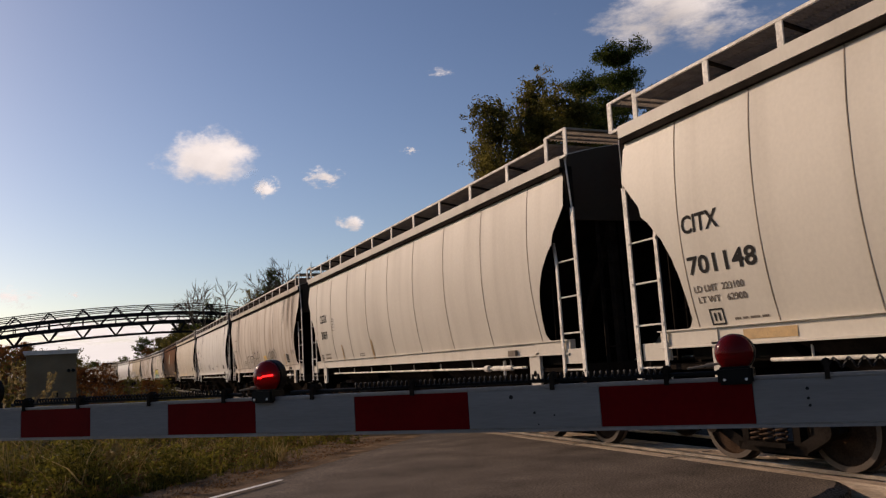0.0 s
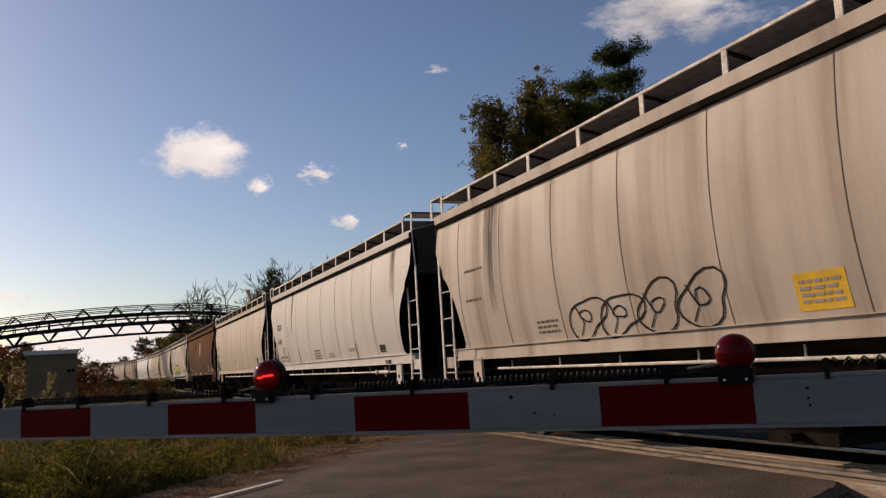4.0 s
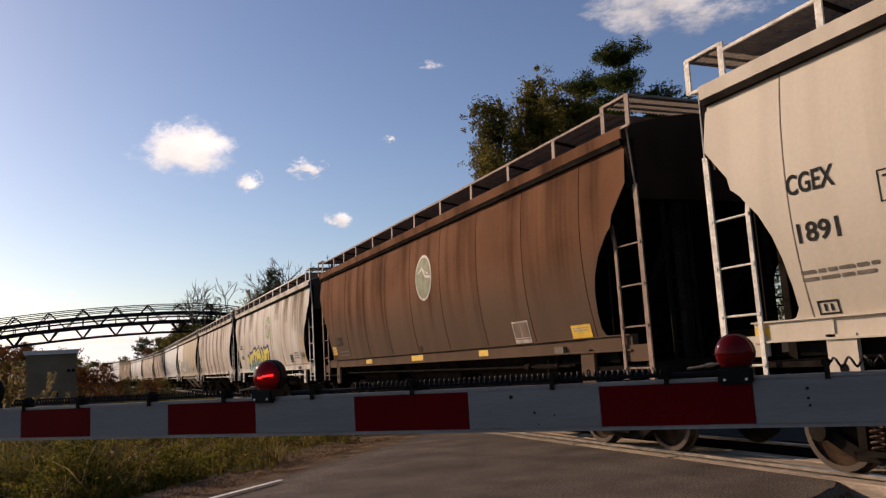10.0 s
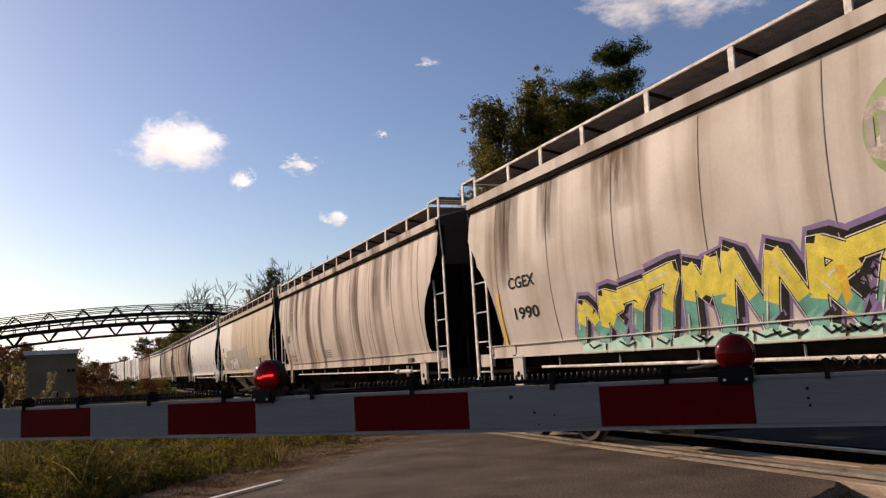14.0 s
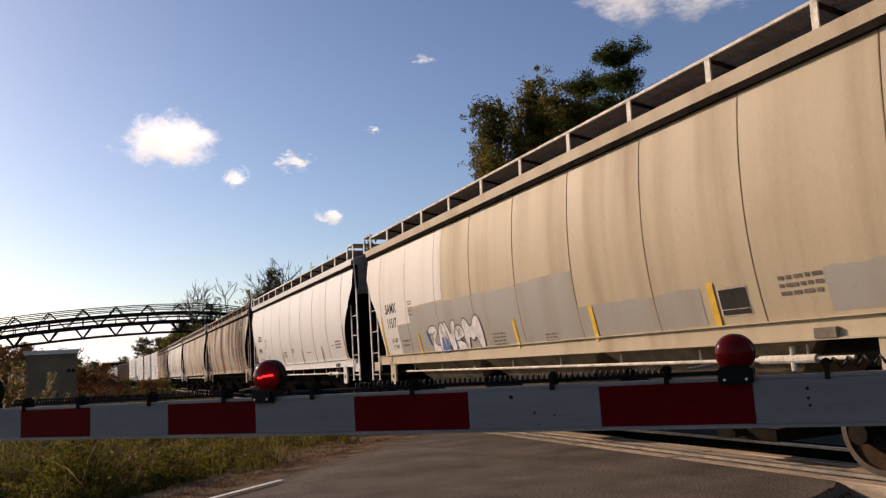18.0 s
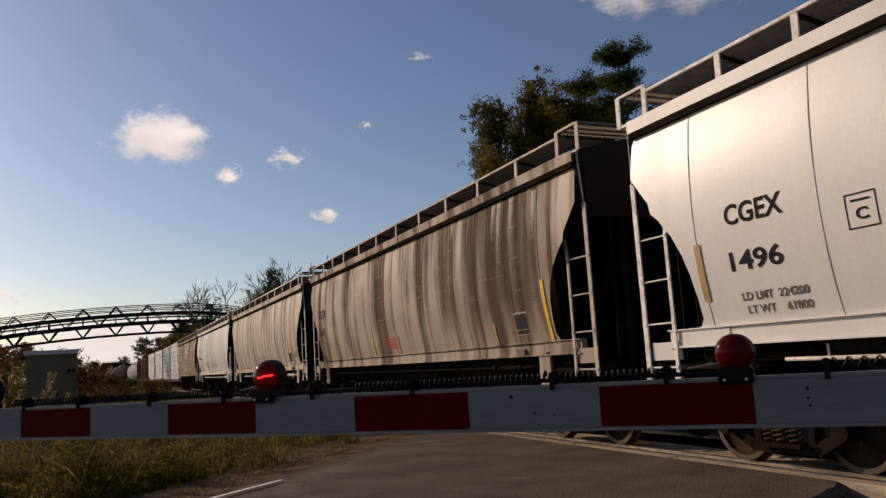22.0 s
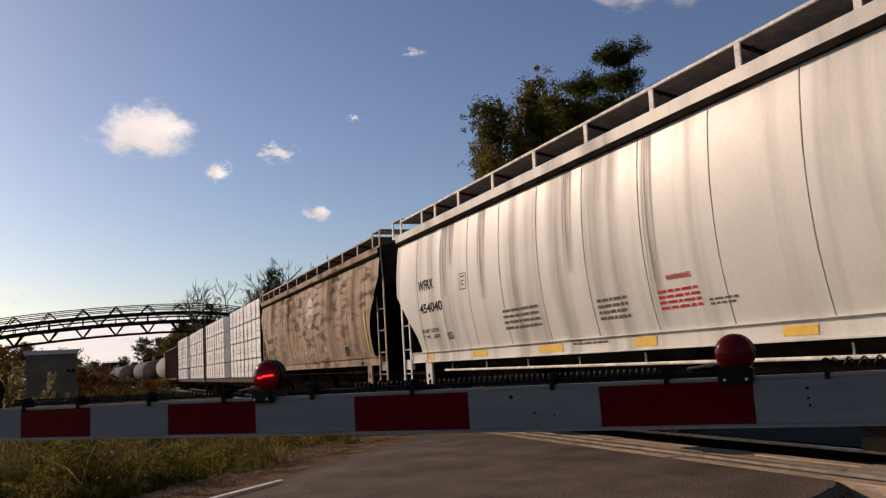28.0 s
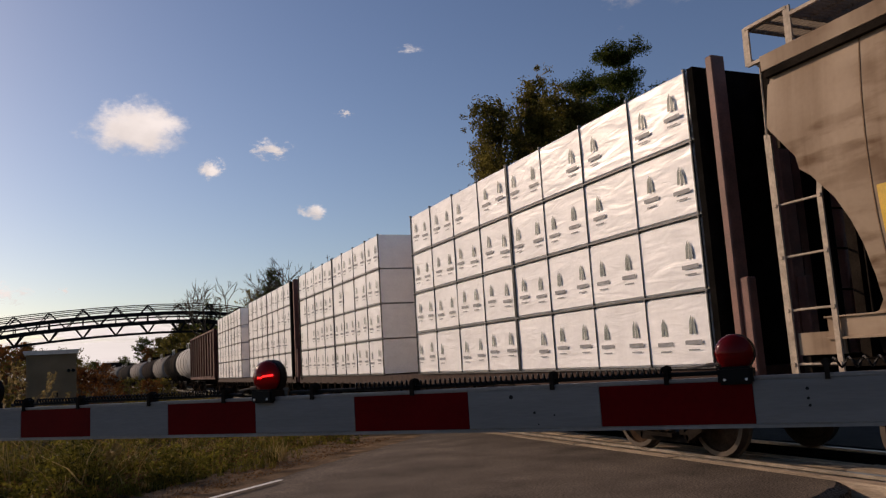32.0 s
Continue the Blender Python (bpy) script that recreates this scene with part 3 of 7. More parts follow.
def ladder(parent, sx, sy):
    """A corner ladder on the car's side: the outer stile runs up to the roof."""
    e = LB / 2
    x = sx * 1.575
    o, i_ = e + STILES[0], e - STILES[1]
    foot, head = 1.08, 2.60 if EDGE is SLANT else 2.86
    bm = bmesh.new()
    bar(bm, (x, sy * o, foot), (x, sy * o, 3.62 if EDGE is BAY else 2.92), 0.022, 0.085)
    bar(bm, (x, sy * i_, foot), (x, sy * i_, head), 0.022, 0.06)
    if EDGE is BAY:
        bar(bm, (x, sy * i_, head), (x, sy * (i_ - 0.05), 3.17), 0.022, 0.06)
    # feet
    for yy in (o, i_):
        box(bm, (x, sy * yy, foot + 0.01), (0.05, 0.10, 0.03))
    lad = part("ladder", bm, M["ladder"], parent, "painted steel ladder")
    for i in range(4):
        bm = bmesh.new()
        z = 1.22 + i * 0.545
        rod(bm, (x - sx * 0.02, sy * o, z), (x - sx * 0.02, sy * i_, z), 0.013, 6)
        for yy in (o, i_):
            rod(bm, (x - sx * 0.01, sy * yy, z), (x + sx * 0.022, sy * yy, z), 0.024, 8)
        part("rung", bm, M["ladder"], lad)
    # the thin grab rod up to the roof, and its dark corner channel
    bm = bmesh.new()
    rod(bm, (x, sy * (o + 0.005), 3.58), (sx * 1.60, sy * (e + 0.13), EAVE + 0.10), 0.015, 6)
    rod(bm, (sx * 1.60, sy * (e + 0.13), EAVE + 0.10), (sx * 1.63, sy * (e + 0.23), EAVE + 0.20), 0.02, 6)
    part("grab_rod", bm, M["ladder"], lad)
    bm = bmesh.new()
    box(bm, (sx * 1.585, sy * (e + 0.075), 3.93), (0.05, 0.09, 0.66))
    box(bm, (sx * 1.55, sy * (e + 0.115), 3.93), (0.12, 0.02, 0.66))
    part("corner_channel", bm, M["dark"], parent)
    # a hand iron inside the end
    bm = bmesh.new()
    rod(bm, (sx * 1.48, sy * (e - 0.72), 1.6), (sx * 1.48, sy * (e - 0.72), 2.75), 0.012, 6)
    rod(bm, (sx * 1.48, sy * (e - 0.72), 2.75), (sx * 1.53, sy * (e - 0.80), 2.8), 0.02, 6)
    part("hand_iron", bm, M["dark"], parent)
    mine = [lad, *lad.children]
    # end ladder, on the dark end frame
    bm = bmesh.new()
    for dx in (0.45, 0.87):
        bar(bm, (sx * (1.5 - dx), sy * (e + 0.02), 1.0), (sx * (1.5 - dx), sy * (e + 0.02), EAVE - 0.1), 0.06, 0.02)
    for i in range(7):
        z = 1.1 + i * 0.43
        rod(bm, (sx * 1.05, sy * (e + 0.03), z), (sx * 0.63, sy * (e + 0.03), z), 0.012, 6)
    part("end_ladder", bm, M["dark"], parent)
    return mine


def make_hopper():
    car = new("covered_hopper")
    paints, trims = [], []
    s = hopper_shell()
    s.parent = car
    paints.append(s)
    for sy in (-1, 1):
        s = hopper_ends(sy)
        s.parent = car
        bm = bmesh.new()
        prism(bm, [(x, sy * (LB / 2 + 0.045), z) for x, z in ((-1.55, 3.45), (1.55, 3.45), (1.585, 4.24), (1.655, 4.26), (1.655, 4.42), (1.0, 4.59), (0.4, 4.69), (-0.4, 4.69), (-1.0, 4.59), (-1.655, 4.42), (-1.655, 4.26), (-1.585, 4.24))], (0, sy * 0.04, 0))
        paints.append(part("end_plate", bm, None, car, "grimy end plate painted dark for its shade"))
    # seams of the side sheets
    for sx in (-1, 1):
        for i in range(SEAM_ROW[2]):
            y = SEAM_ROW[0] - i * SEAM_ROW[1]
            bm = bmesh.new()
            rows = []
            zz = [z for z in ZS if inset(z) < LB / 2 - abs(y) - 0.05]
            for z in zz:
                x = sx * side_x(z)
                rows.append([bm.verts.new((x + sx * d, y + w, z)) for d, w in ((-0.004, -0.011), (0.006, -0.006), (0.006, 0.006), (-0.004, 0.011))])
            for a, b in zip(rows, rows[1:]):
                for j in range(3):
                    bm.faces.new((a[j], a[j + 1], b[j + 1], b[j]))
            paints.append(part("seam", bm, None, car, smooth=False))
        # a dark strip puts the shade below the eave into colour
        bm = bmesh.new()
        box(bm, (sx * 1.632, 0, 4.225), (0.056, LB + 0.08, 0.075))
        part("eave_trim", bm, M["dark"], car, "dark strip that stands for shade under the eave")
    # roof with its eaves
    bm = bmesh.new()
    arch = [(-1.58, 4.27), (-1.66, 4.27), (-1.665, 4.43), (-1.5, 4.48), (-1.0, 4.60), (-0.4, 4.70), (0.4, 4.70), (1.0, 4.60), (1.5, 4.48), (1.665, 4.43), (1.66, 4.27), (1.58, 4.27)]
    ends = [[bm.verts.new((x, y, z)) for x, z in arch] for y in (-LB / 2 - 0.07, LB / 2 + 0.07)]
    for i in range(len(arch)):
        j = (i + 1) % len(arch)
        bm.faces.new((ends[0][i], ends[0][j], ends[1][j], ends[1][i]))
    bm.faces.new(ends[0])
    bm.faces.new(ends[1][::-1])
    paints.append(part("roof", bm, None, car))
    bm = bmesh.new()
    box(bm, (0, 0, 4.72), (0.62, LB - 1.6, 0.10))
    for i in range(4):
        box(bm, (0, -5.4 + i * 3.6, 4.79), (0.7, 3.4, 0.05))
    part("hatch", bm, M["dark"], car, "long roof hatch covers")
    # running boards and their stanchions
    zt, ze = 4.725, 4.81
    posts = [-LB / 2 + p for p in (0.32, 1.65, 3.15, 4.65, 6.15, 7.65, 9.15, 10.65, 12.15, 13.35)] + [LB / 2 - 1.65, LB / 2 - 0.32]
    for sx in (-1, 1):
        bm = bmesh.new()
        for i in range(int((LB - 0.6) / 0.055)):
            y = -LB / 2 + 0.32 + i * 0.055
            box(bm, (sx * 1.19, y, zt - 0.012), (0.86, 0.008, 0.035))
        for x in (0.78, 0.98, 1.19, 1.40):
            box(bm, (sx * x, 0, zt - 0.012), (0.008, LB - 0.64, 0.03))
        part("running_board", bm, M["grate"], car, "open steel grating walkway")
        bm = bmesh.new()
        box(bm, (sx * 1.635, 0, zt), (0.03, LB - 0.64, 0.035))
        trims.append(part("walkway_edge", bm, M["ladder"], car))
        for y in posts:
            end = abs(abs(y) - LB / 2 + 0.32) < 0.01
            bm = bmesh.new()
            bar(bm, (sx * 1.645, y, 4.41), (sx * 1.635, y, ze + 0.012 if end else zt), 0.085, 0.02)
            trims.append(part("stanchion", bm, M["ladder"], car))
        for y in posts[1:-1]:
            bm = bmesh.new()
            bar(bm, (sx * 1.02, y, 4.60), (sx * 1.62, y, zt - 0.03), 0.05, 0.03)
            part("bracket", bm, M["dark"], car)
    for sy in (-1, 1):
        bm = bmesh.new()
        for i in range(53):
            box(bm, (-1.60 + i * 0.0614, sy * (LB / 2 - 0.04), ze - 0.015), (0.008, 0.56, 0.035))
        for dy in (-0.20, 0.0, 0.22):
            box(bm, (0, sy * (LB / 2 + dy), ze - 0.015), (3.24, 0.012, 0.035))
        part("end_walkway", bm, M["grate"], car)
        for sx in (-1, 1):
            bm = bmesh.new()
            box(bm, (sx * 1.635, sy * (LB / 2 - 0.035), ze), (0.03, 0.57, 0.035))
            bar(bm, (sx * 1.645, sy * (LB / 2 + 0.24), 4.40), (sx * 1.635, sy * (LB / 2 + 0.24), ze + 0.012), 0.085, 0.02)
            box(bm, (sx * 1.645, sy * (LB / 2 + 0.14), 4.40), (0.03, 0.22, 0.035))
            trims.append(part("corner_stanchion", bm, M["ladder"], car))
        bm = bmesh.new()
        box(bm, (0, sy * (LB / 2 + 0.25), ze), (3.27, 0.03, 0.035))
        part("end_walkway_edge", bm, M["grate"], car)
        # end platform, corner posts and coupler
        bm = bmesh.new()
        box(bm, (0, sy * (LB / 2 - 0.75), 1.22), (3.0, 1.7, 0.06))
        box(bm, (0, sy * (LB / 2 + 0.06), 1.16), (3.05, 0.10, 0.28))
        for x in (-0.75, 0.75):
            bar(bm, (x, sy * (LB / 2 - 0.05), 1.2), (x, sy * (LB / 2 - 0.05), 4.1), 0.12, 0.12)
            bar(bm, (x, sy * (LB / 2 - 1.5), 1.2), (x, sy * (LB / 2 - 0.1), 3.3), 0.08, 0.08)
        # darkened to match the shade between the cars
        part("end_frame", bm, M["dark"], car, "end frame and platform, made dark for the gap's shade")
        bm = bmesh.new()
        box(bm, (0, sy * (LB / 2 + 0.45), 0.88), (0.16, 0.75, 0.18))
        box(bm, (0, sy * (LB / 2 + 0.72), 0.88), (0.30, 0.28, 0.34))
        bmesh.ops.bevel(bm, geom=bm.edges[:], offset=0.03, segments=1, affect="EDGES")
        part("coupler", bm, M["rust"], car)
        for sx in (-1, 1):
            trims.extend(ladder(car, sx, sy))
            # corner plate and sill end
            bm = bmesh.new()
            box(bm, (sx * 1.535, sy * (LB / 2 - 0.16), 1.42), (0.03, 0.54, 0.22))
            box(bm, (sx * 1.535, sy * (LB / 2 - 0.88), 1.56), (0.03, 0.80, 0.20))
            paints.append(part("corner_plate", bm, None, car))
            bm = bmesh.new()
            pr = [(-0.17, 1.5), (-0.17, 1.03), (-0.12, 0.98), (0.12, 0.98), (0.17, 1.03), (0.17, 1.5)]
            prism(bm, [(sx * 1.50, sy * (LB / 2 - 1.34) + p[0], p[1]) for p in pr], (sx * 0.05, 0, 0))
            pl = part("jacking_plate", bm, None, car)
            paints.append(pl)
            bm = bmesh.new()
            rod(bm, (sx * 1.53, sy * (LB / 2 - 1.34), 1.17), (sx * 1.556, sy * (LB / 2 - 1.34), 1.17), 0.05, 14)
            part("jack_hole", bm, M["black"], pl)
    for sx in (-1, 1):
        bm = bmesh.new()
        prof = [(1.44, 1.45), (1.575, 1.45), (1.575, 1.47), (1.535, 1.475), (1.535, 1.655), (1.58, 1.66), (1.58, 1.675), (1.44, 1.675)]
        prism(bm, [(sx * x, -LB / 2 + 0.25, z) for x, z in prof], (0, LB - 0.5, 0))
        paints.append(part("side_sill", bm, None, car))
        bm = bmesh.new()
        rod(bm, (sx * 1.40, -LB / 2 + 1.9, 1.27), (sx * 1.40, LB / 2 - 1.9, 1.27), 0.022, 8)
        for i in range(8):
            y = -5.6 + i * 1.6
            rod(bm, (sx * 1.40, y, 1.27), (sx * 1.40, y, 1.46), 0.014, 6)
        trims.append(part("train_pipe", bm, M["ladder"], car, "thin pipe under the sill"))
    bm = bmesh.new()
    rod(bm, (-1.45, -5.75, 1.27), (-1.45, -5.0, 1.27), 0.045, 10)
    rod(bm, (-1.45, -5.45, 1.15), (-1.45, -5.45, 1.40), 0.03, 8)
    rod(bm, (-1.45, -4.85, 1.27), (-1.45, -4.70, 1.27), 0.06, 10)
    rod(bm, (-1.45, -6.1, 1.27), (-1.45, -4.3, 1.27), 0.02, 8)
    trims.append(part("brake_slack_adjuster", bm, M["ladder"], car, "rod with a thick sleeve"))
    bm = bmesh.new()
    box(bm, (-1.565, -6.0, 1.52), (0.05, 0.26, 0.10))
    part("tag_board", bm, M["grate"], car)
    for y in (-2.6, 1.9):
        bm = bmesh.new()
        rod(bm, (-0.9, y - 0.7, 1.0), (-0.9, y + 0.7, 1.0), 0.2, 14)
        part("air_tank", bm, M["black"], car)
    bm = bmesh.new()
    box(bm, (0, 0, 1.0), (0.42, LB + 0.1, 0.36))
    part("centre_sill", bm, M["black"], car)
    for i in range(3):
        y = -3.9 + i * 3.9
        bm = bmesh.new()
        top = [(-1.48, y - 1.93, 1.50), (1.48, y - 1.93, 1.50), (1.48, y + 1.93, 1.50), (-1.48, y + 1.93, 1.50)]
        lo = [(-0.62, y - 0.4, 0.42), (0.62, y - 0.4, 0.42), (0.62, y + 0.4, 0.42), (-0.62, y + 0.4, 0.42)]
        a = [bm.verts.new(p) for p in top]
        b = [bm.verts.new(p) for p in lo]
        for j in range(4):
            bm.faces.new((a[j], a[(j + 1) % 4], b[(j + 1) % 4], b[j]))
        bm.faces.new(b)
        bay = part("hopper_bay", bm, None, car, "sloped discharge bay")
        paints.append(bay)
        bm = bmesh.new()
        box(bm, (0, y, 0.36), (1.5, 1.0, 0.14))
        rod(bm, (-0.95, y, 0.38), (0.95, y, 0.38), 0.05, 8)
        part("outlet_gate", bm, M["dark"], bay)
    for sy in (-1, 1):
        make_truck(car, sy * (LB / 2 - 1.38))
    for p in paints:
        p.data.materials.append(M["ink"])
        p.material_slots[0].link = "OBJECT"
    for p in trims:
        p.material_slots[0].link = "OBJECT"
    return car


V = 7.27
MOVING = []


TRIM = ("ladder", "rung", "stanchion", "walkway_edge", "corner_stanchion", "grab_rod", "train_pipe", "brake_slack_adjuster")


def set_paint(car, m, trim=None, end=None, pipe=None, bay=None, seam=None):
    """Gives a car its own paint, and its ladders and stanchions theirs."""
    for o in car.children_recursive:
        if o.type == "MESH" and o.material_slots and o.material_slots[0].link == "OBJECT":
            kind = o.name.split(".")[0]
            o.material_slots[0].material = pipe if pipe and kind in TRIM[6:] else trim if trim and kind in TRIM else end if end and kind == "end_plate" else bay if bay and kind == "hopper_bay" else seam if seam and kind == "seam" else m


# bay colours hold their shade: dark steel, here tan at under half
M["dim_bay"] = mat("dusty_tan_bay", (0.22, 0.175, 0.12), 0.8, vary=0.35, scale=3, spec=0.05)
# rear eave's place along the track at the start; paint; label
CARS = [
    (8.43, dict(color=(0.62, 0.57, 0.48), amount=0.10, seed=1, rough=0.5), "cream covered hopper car with black stencilled numbers"),
    (26.17, dict(color=(0.58, 0.53, 0.45), amount=0.14, seed=2), "cream covered hopper car with tan reflector strips"),
    (44.0, dict(color=(0.54, 0.47, 0.39), stain=(0.2, 0.13, 0.08), amount=0.4, seed=3), "dusty beige covered hopper car with outline graffiti"),
    (61.79, dict(color=(0.66, 0.63, 0.57), amount=0.10, seed=4), "off-white covered hopper car with orange reflector strips"),
    (79.54, dict(color=(0.60, 0.52, 0.41), stain=(0.3, 0.22, 0.14), amount=0.25, seed=5), "tan covered hopper car with yellow reflector patches"),
    (97.32, dict(color=(0.200, 0.092, 0.048), stain=(0.080, 0.040, 0.024), amount=0.75, seed=6, rough=0.8, blotch=0.6, spec=0.03, lower=(0.115, 0.082, 0.058)), "rusty brown covered hopper car with round faded emblem"),
    (115.1, dict(color=(0.60, 0.55, 0.48), stain=(0.27, 0.19, 0.12), amount=0.55, seed=7, blotch=0.7), "stained pale hopper car with colourful graffiti"),
    (132.9, dict(color=(0.57, 0.49, 0.41), stain=(0.14, 0.09, 0.06), amount=0.85, seed=8), "streaked beige covered hopper car"),
    (150.55, dict(color=(0.50, 0.41, 0.28), stain=(0.28, 0.20, 0.12), amount=0.3, seed=9), "patchwork tan and white hopper car with lettering graffiti"),
    (168.175, dict(color=(0.72, 0.70, 0.66), amount=0.06, seed=10, rough=0.38, spec=0.45), "clean white covered hopper car with orange strips"),
    (185.785, dict(color=(0.42, 0.335, 0.26), stain=(0.11, 0.068, 0.045), amount=1.0, seed=11, rough=0.55, scale=1.3, blotch=0.5), "very dirty streaked brown and grey hopper car"),
    (203.46, dict(color=(0.55, 0.46, 0.36), stain=(0.13, 0.085, 0.055), amount=0.8, seed=12, rough=0.5), "beige covered hopper car with dark vertical streaks"),
    (221.105, dict(color=(0.71, 0.69, 0.63), stain=(0.12, 0.11, 0.10), amount=0.42, seed=13, rough=0.42, spec=0.42), "glossy white hopper car with dark run marks"),
    (238.53, dict(color=(0.36, 0.265, 0.185), stain=(0.13, 0.075, 0.043), amount=0.45, seed=14, rough=0.65, blotch=0.7, smear=0.95), "brown grimy hopper car with peeling emblem"),
]
base = make_hopper()
hoppers = []
# one car is by another builder: shorter, its sheets cut back in a straight slant, with fewer seams
LB, EDGE, STILES, SEAM_ROW = 15.75, SLANT, (0.09, 0.36), (6.6, 1.32, 11)
slant_car = make_hopper()
LB, EDGE, STILES, SEAM_ROW = 16.1, BAY, (0.17, 0.385), (7.0, 1.75, 9)
made = [slant_car if c[0] == 221.105 else base if k == 0 else copy_thing(base, Matrix()) for k, c in enumerate(CARS)]
for i, (rear, kw, label) in enumerate(CARS):
    car = made[i]
    if car not in (base, slant_car):
        WHEELS.extend(o for o in car.children_recursive if o.name.startswith("wheelset"))
    c = kw["color"]
    own = 0.3 if c[1] > 0.4 else 0.75
    light = 0.5 + 0.5 * min(1.0, c[1] / 0.5)
    # end plates take the car's colour cut far down, putting their shade in
    set_paint(car, paint("hopper_paint", **kw), mat("ladder_paint", tuple(own * a + (1 - own) * b * light for a, b in zip(c, (0.76, 0.71, 0.63))), 0.6, vary=0.3, scale=5, fine=30, spec=0.2), paint("end_grime", tuple(v * k * (0.9 if i == 9 else 0.13) for v, k in zip(c, (0.85, 0.78, 0.7))), (0.06, 0.042, 0.03), amount=0.6, seed=80 + i, rough=0.7, blotch=0.9, spec=0.05), M["dark"] if c[1] < 0.4 else None, M["dim_bay"] if i == 8 else M["dark"], mat("seam_grime", tuple(v * k for v, k in zip(c, (0.80, 0.76, 0.72) if i in (3, 9) else (0.90, 0.88, 0.86) if i == 12 else (0.60, 0.53, 0.48))), 0.8, vary=0.35, scale=2, spec=0.05))
    if i == 0:
        for o in [o for o in car.children if o.name.startswith("seam")]:
            y = o.data.vertices[0].co.y
            o.matrix_basis = T(0, 7.05 - 1.22 * round((7.0 - y) / 1.75) - y, 0)
    tagged(car, label, "hopper car", group="covered hopper cars of the train")
    MOVING.append((car, rear - LB / 2, LB / 2 - 1.38))
    hoppers.append(car)


# ---- markings: kind, words, place along the car, height, width, height of the mark ----
MARKS = {}
MARKS["A"] = """
t CITX 6.71 2.88 0.61 0.22
t 701148 6.47 2.39 1.07 0.22
L LD_LMT__223100/LT_WT___62900 6.59 2.05 0.79 0.08
f - 6.72 1.78 0.28 0.19
p tan 6.00 1.48 0.75 0.11
b1 - 6.21 1.74 0.5 0.04
"""
MARKS["B"] = """
t CGOX 6.13 2.96 0.8 0.26
t 3069 6.16 2.46 0.69 0.25
tf C 5.09 2.73 0.27 0.27
b2 - 6.16 1.81 0.59 0.23
f - 6.82 1.78 0.27 0.17
s tan 4.42 1.86 0.29 0.48
s tan 1.63 1.87 0.23 0.5
b2 - 2.65 1.76 0.45 0.06
"""
MARKS["C"] = """
b1 - 6.33 3.1 0.78 0.14
b1 - 6.41 2.55 0.65 0.22
o - 1.62 1.98 3.27 0.68
y - -1.26 1.93 0.83 0.38
o - -2.90 2.0 1.66 0.69
b2 - -3.89 1.81 0.51 0.09
s tan -5.34 1.85 0.26 0.5
k - -5.81 1.91 0.49 0.31
b3 - -6.74 2.12 0.46 0.16
b3 - 3.95 1.9 0.64 0.24
"""
MARKS["D"] = """
t CGEX 6.35 3.1 0.83 0.22
t 1143 6.41 2.55 0.68 0.21
tf C 4.86 2.85 0.3 0.24
g - 5.87 2.2 0.28 0.29
L LD_LMT___224300/LT_WT_____61700 6.08 1.87 1.26 0.09
f - 6.81 1.73 0.31 0.18
s tan 7.16 2.23 0.34 0.73
s tan 5.20 1.85 0.3 0.49
s tan 3.44 1.87 0.26 0.48
b4 - 0.87 1.9 0.81 0.33
b3 - -0.82 1.83 0.69 0.15
b2 - -3.03 1.92 0.62 0.09
s tan -3.47 1.87 0.26 0.45
k - -5.70 1.86 0.48 0.18
"""
MARKS["E"] = """
t CGEX 6.71 2.99 0.57 0.21
t 1891 6.70 2.5 0.49 0.19
tf C 5.86 2.77 0.26 0.22
b2 - 6.57 2.08 0.87 0.14
f - 6.79 1.76 0.31 0.14
b4 - 0.69 2.03 0.35 0.19
b2 - -0.66 2.09 0.29 0.08
p yel 4.94 1.51 0.39 0.12
p yel 2.46 1.5 0.5 0.13
p yel 0.08 1.51 0.45 0.12
p yel 7.50 1.52 0.58 0.16
k - -5.83 1.96 0.41 0.26
b3 - -6.81 2.02 0.57 0.2
"""
MARKS["F"] = """
t 1200 6.11 2.19 0.72 0.26
y - 6.82 1.94 0.55 0.24
f - 6.81 1.74 0.28 0.16
b2 - 5.85 1.84 0.95 0.2
y - -6.64 1.77 0.7 0.2
e green -0.87 3.25 0.85 1.0
f - -0.18 1.74 0.24 0.13
w - -4.85 1.86 0.55 0.32
p yel 3.69 1.46 0.51 0.11
p yel 0.15 1.45 0.71 0.12
p yel -3.26 1.45 0.39 0.11
"""
MARKS["G"] = """
e green -0.87 3.26 0.84 1.01
t CGEX 6.15 2.68 0.88 0.17
t 1990 6.12 2.17 0.81 0.18
G - 2.06 1.97 5.47 0.91
s yel 7.03 2.11 0.62 0.91
s yel 0.06 1.89 0.33 0.5
o2 - -0.44 1.96 0.72 0.4
b3 - -0.91 1.74 0.46 0.13
s yel -3.44 1.88 0.39 0.47
s yel -7.06 2.15 0.39 0.96
k - -4.90 1.88 0.5 0.28
b3 - -5.79 1.97 0.72 0.26
o2 - -6.75 1.88 0.6 0.35
"""
MARKS["H"] = """
t CGOX 6.32 3.07 0.9 0.1
t 1187 6.42 2.56 0.6 0.25
tf C 4.94 2.88 0.27 0.24
L LD_LMT__224000/LT_WT____62000 6.13 1.87 1.10 0.09
f - 6.78 1.71 0.31 0.15
s yel 2.62 1.86 0.26 0.48
b4 - 1.16 1.89 0.76 0.25
"""
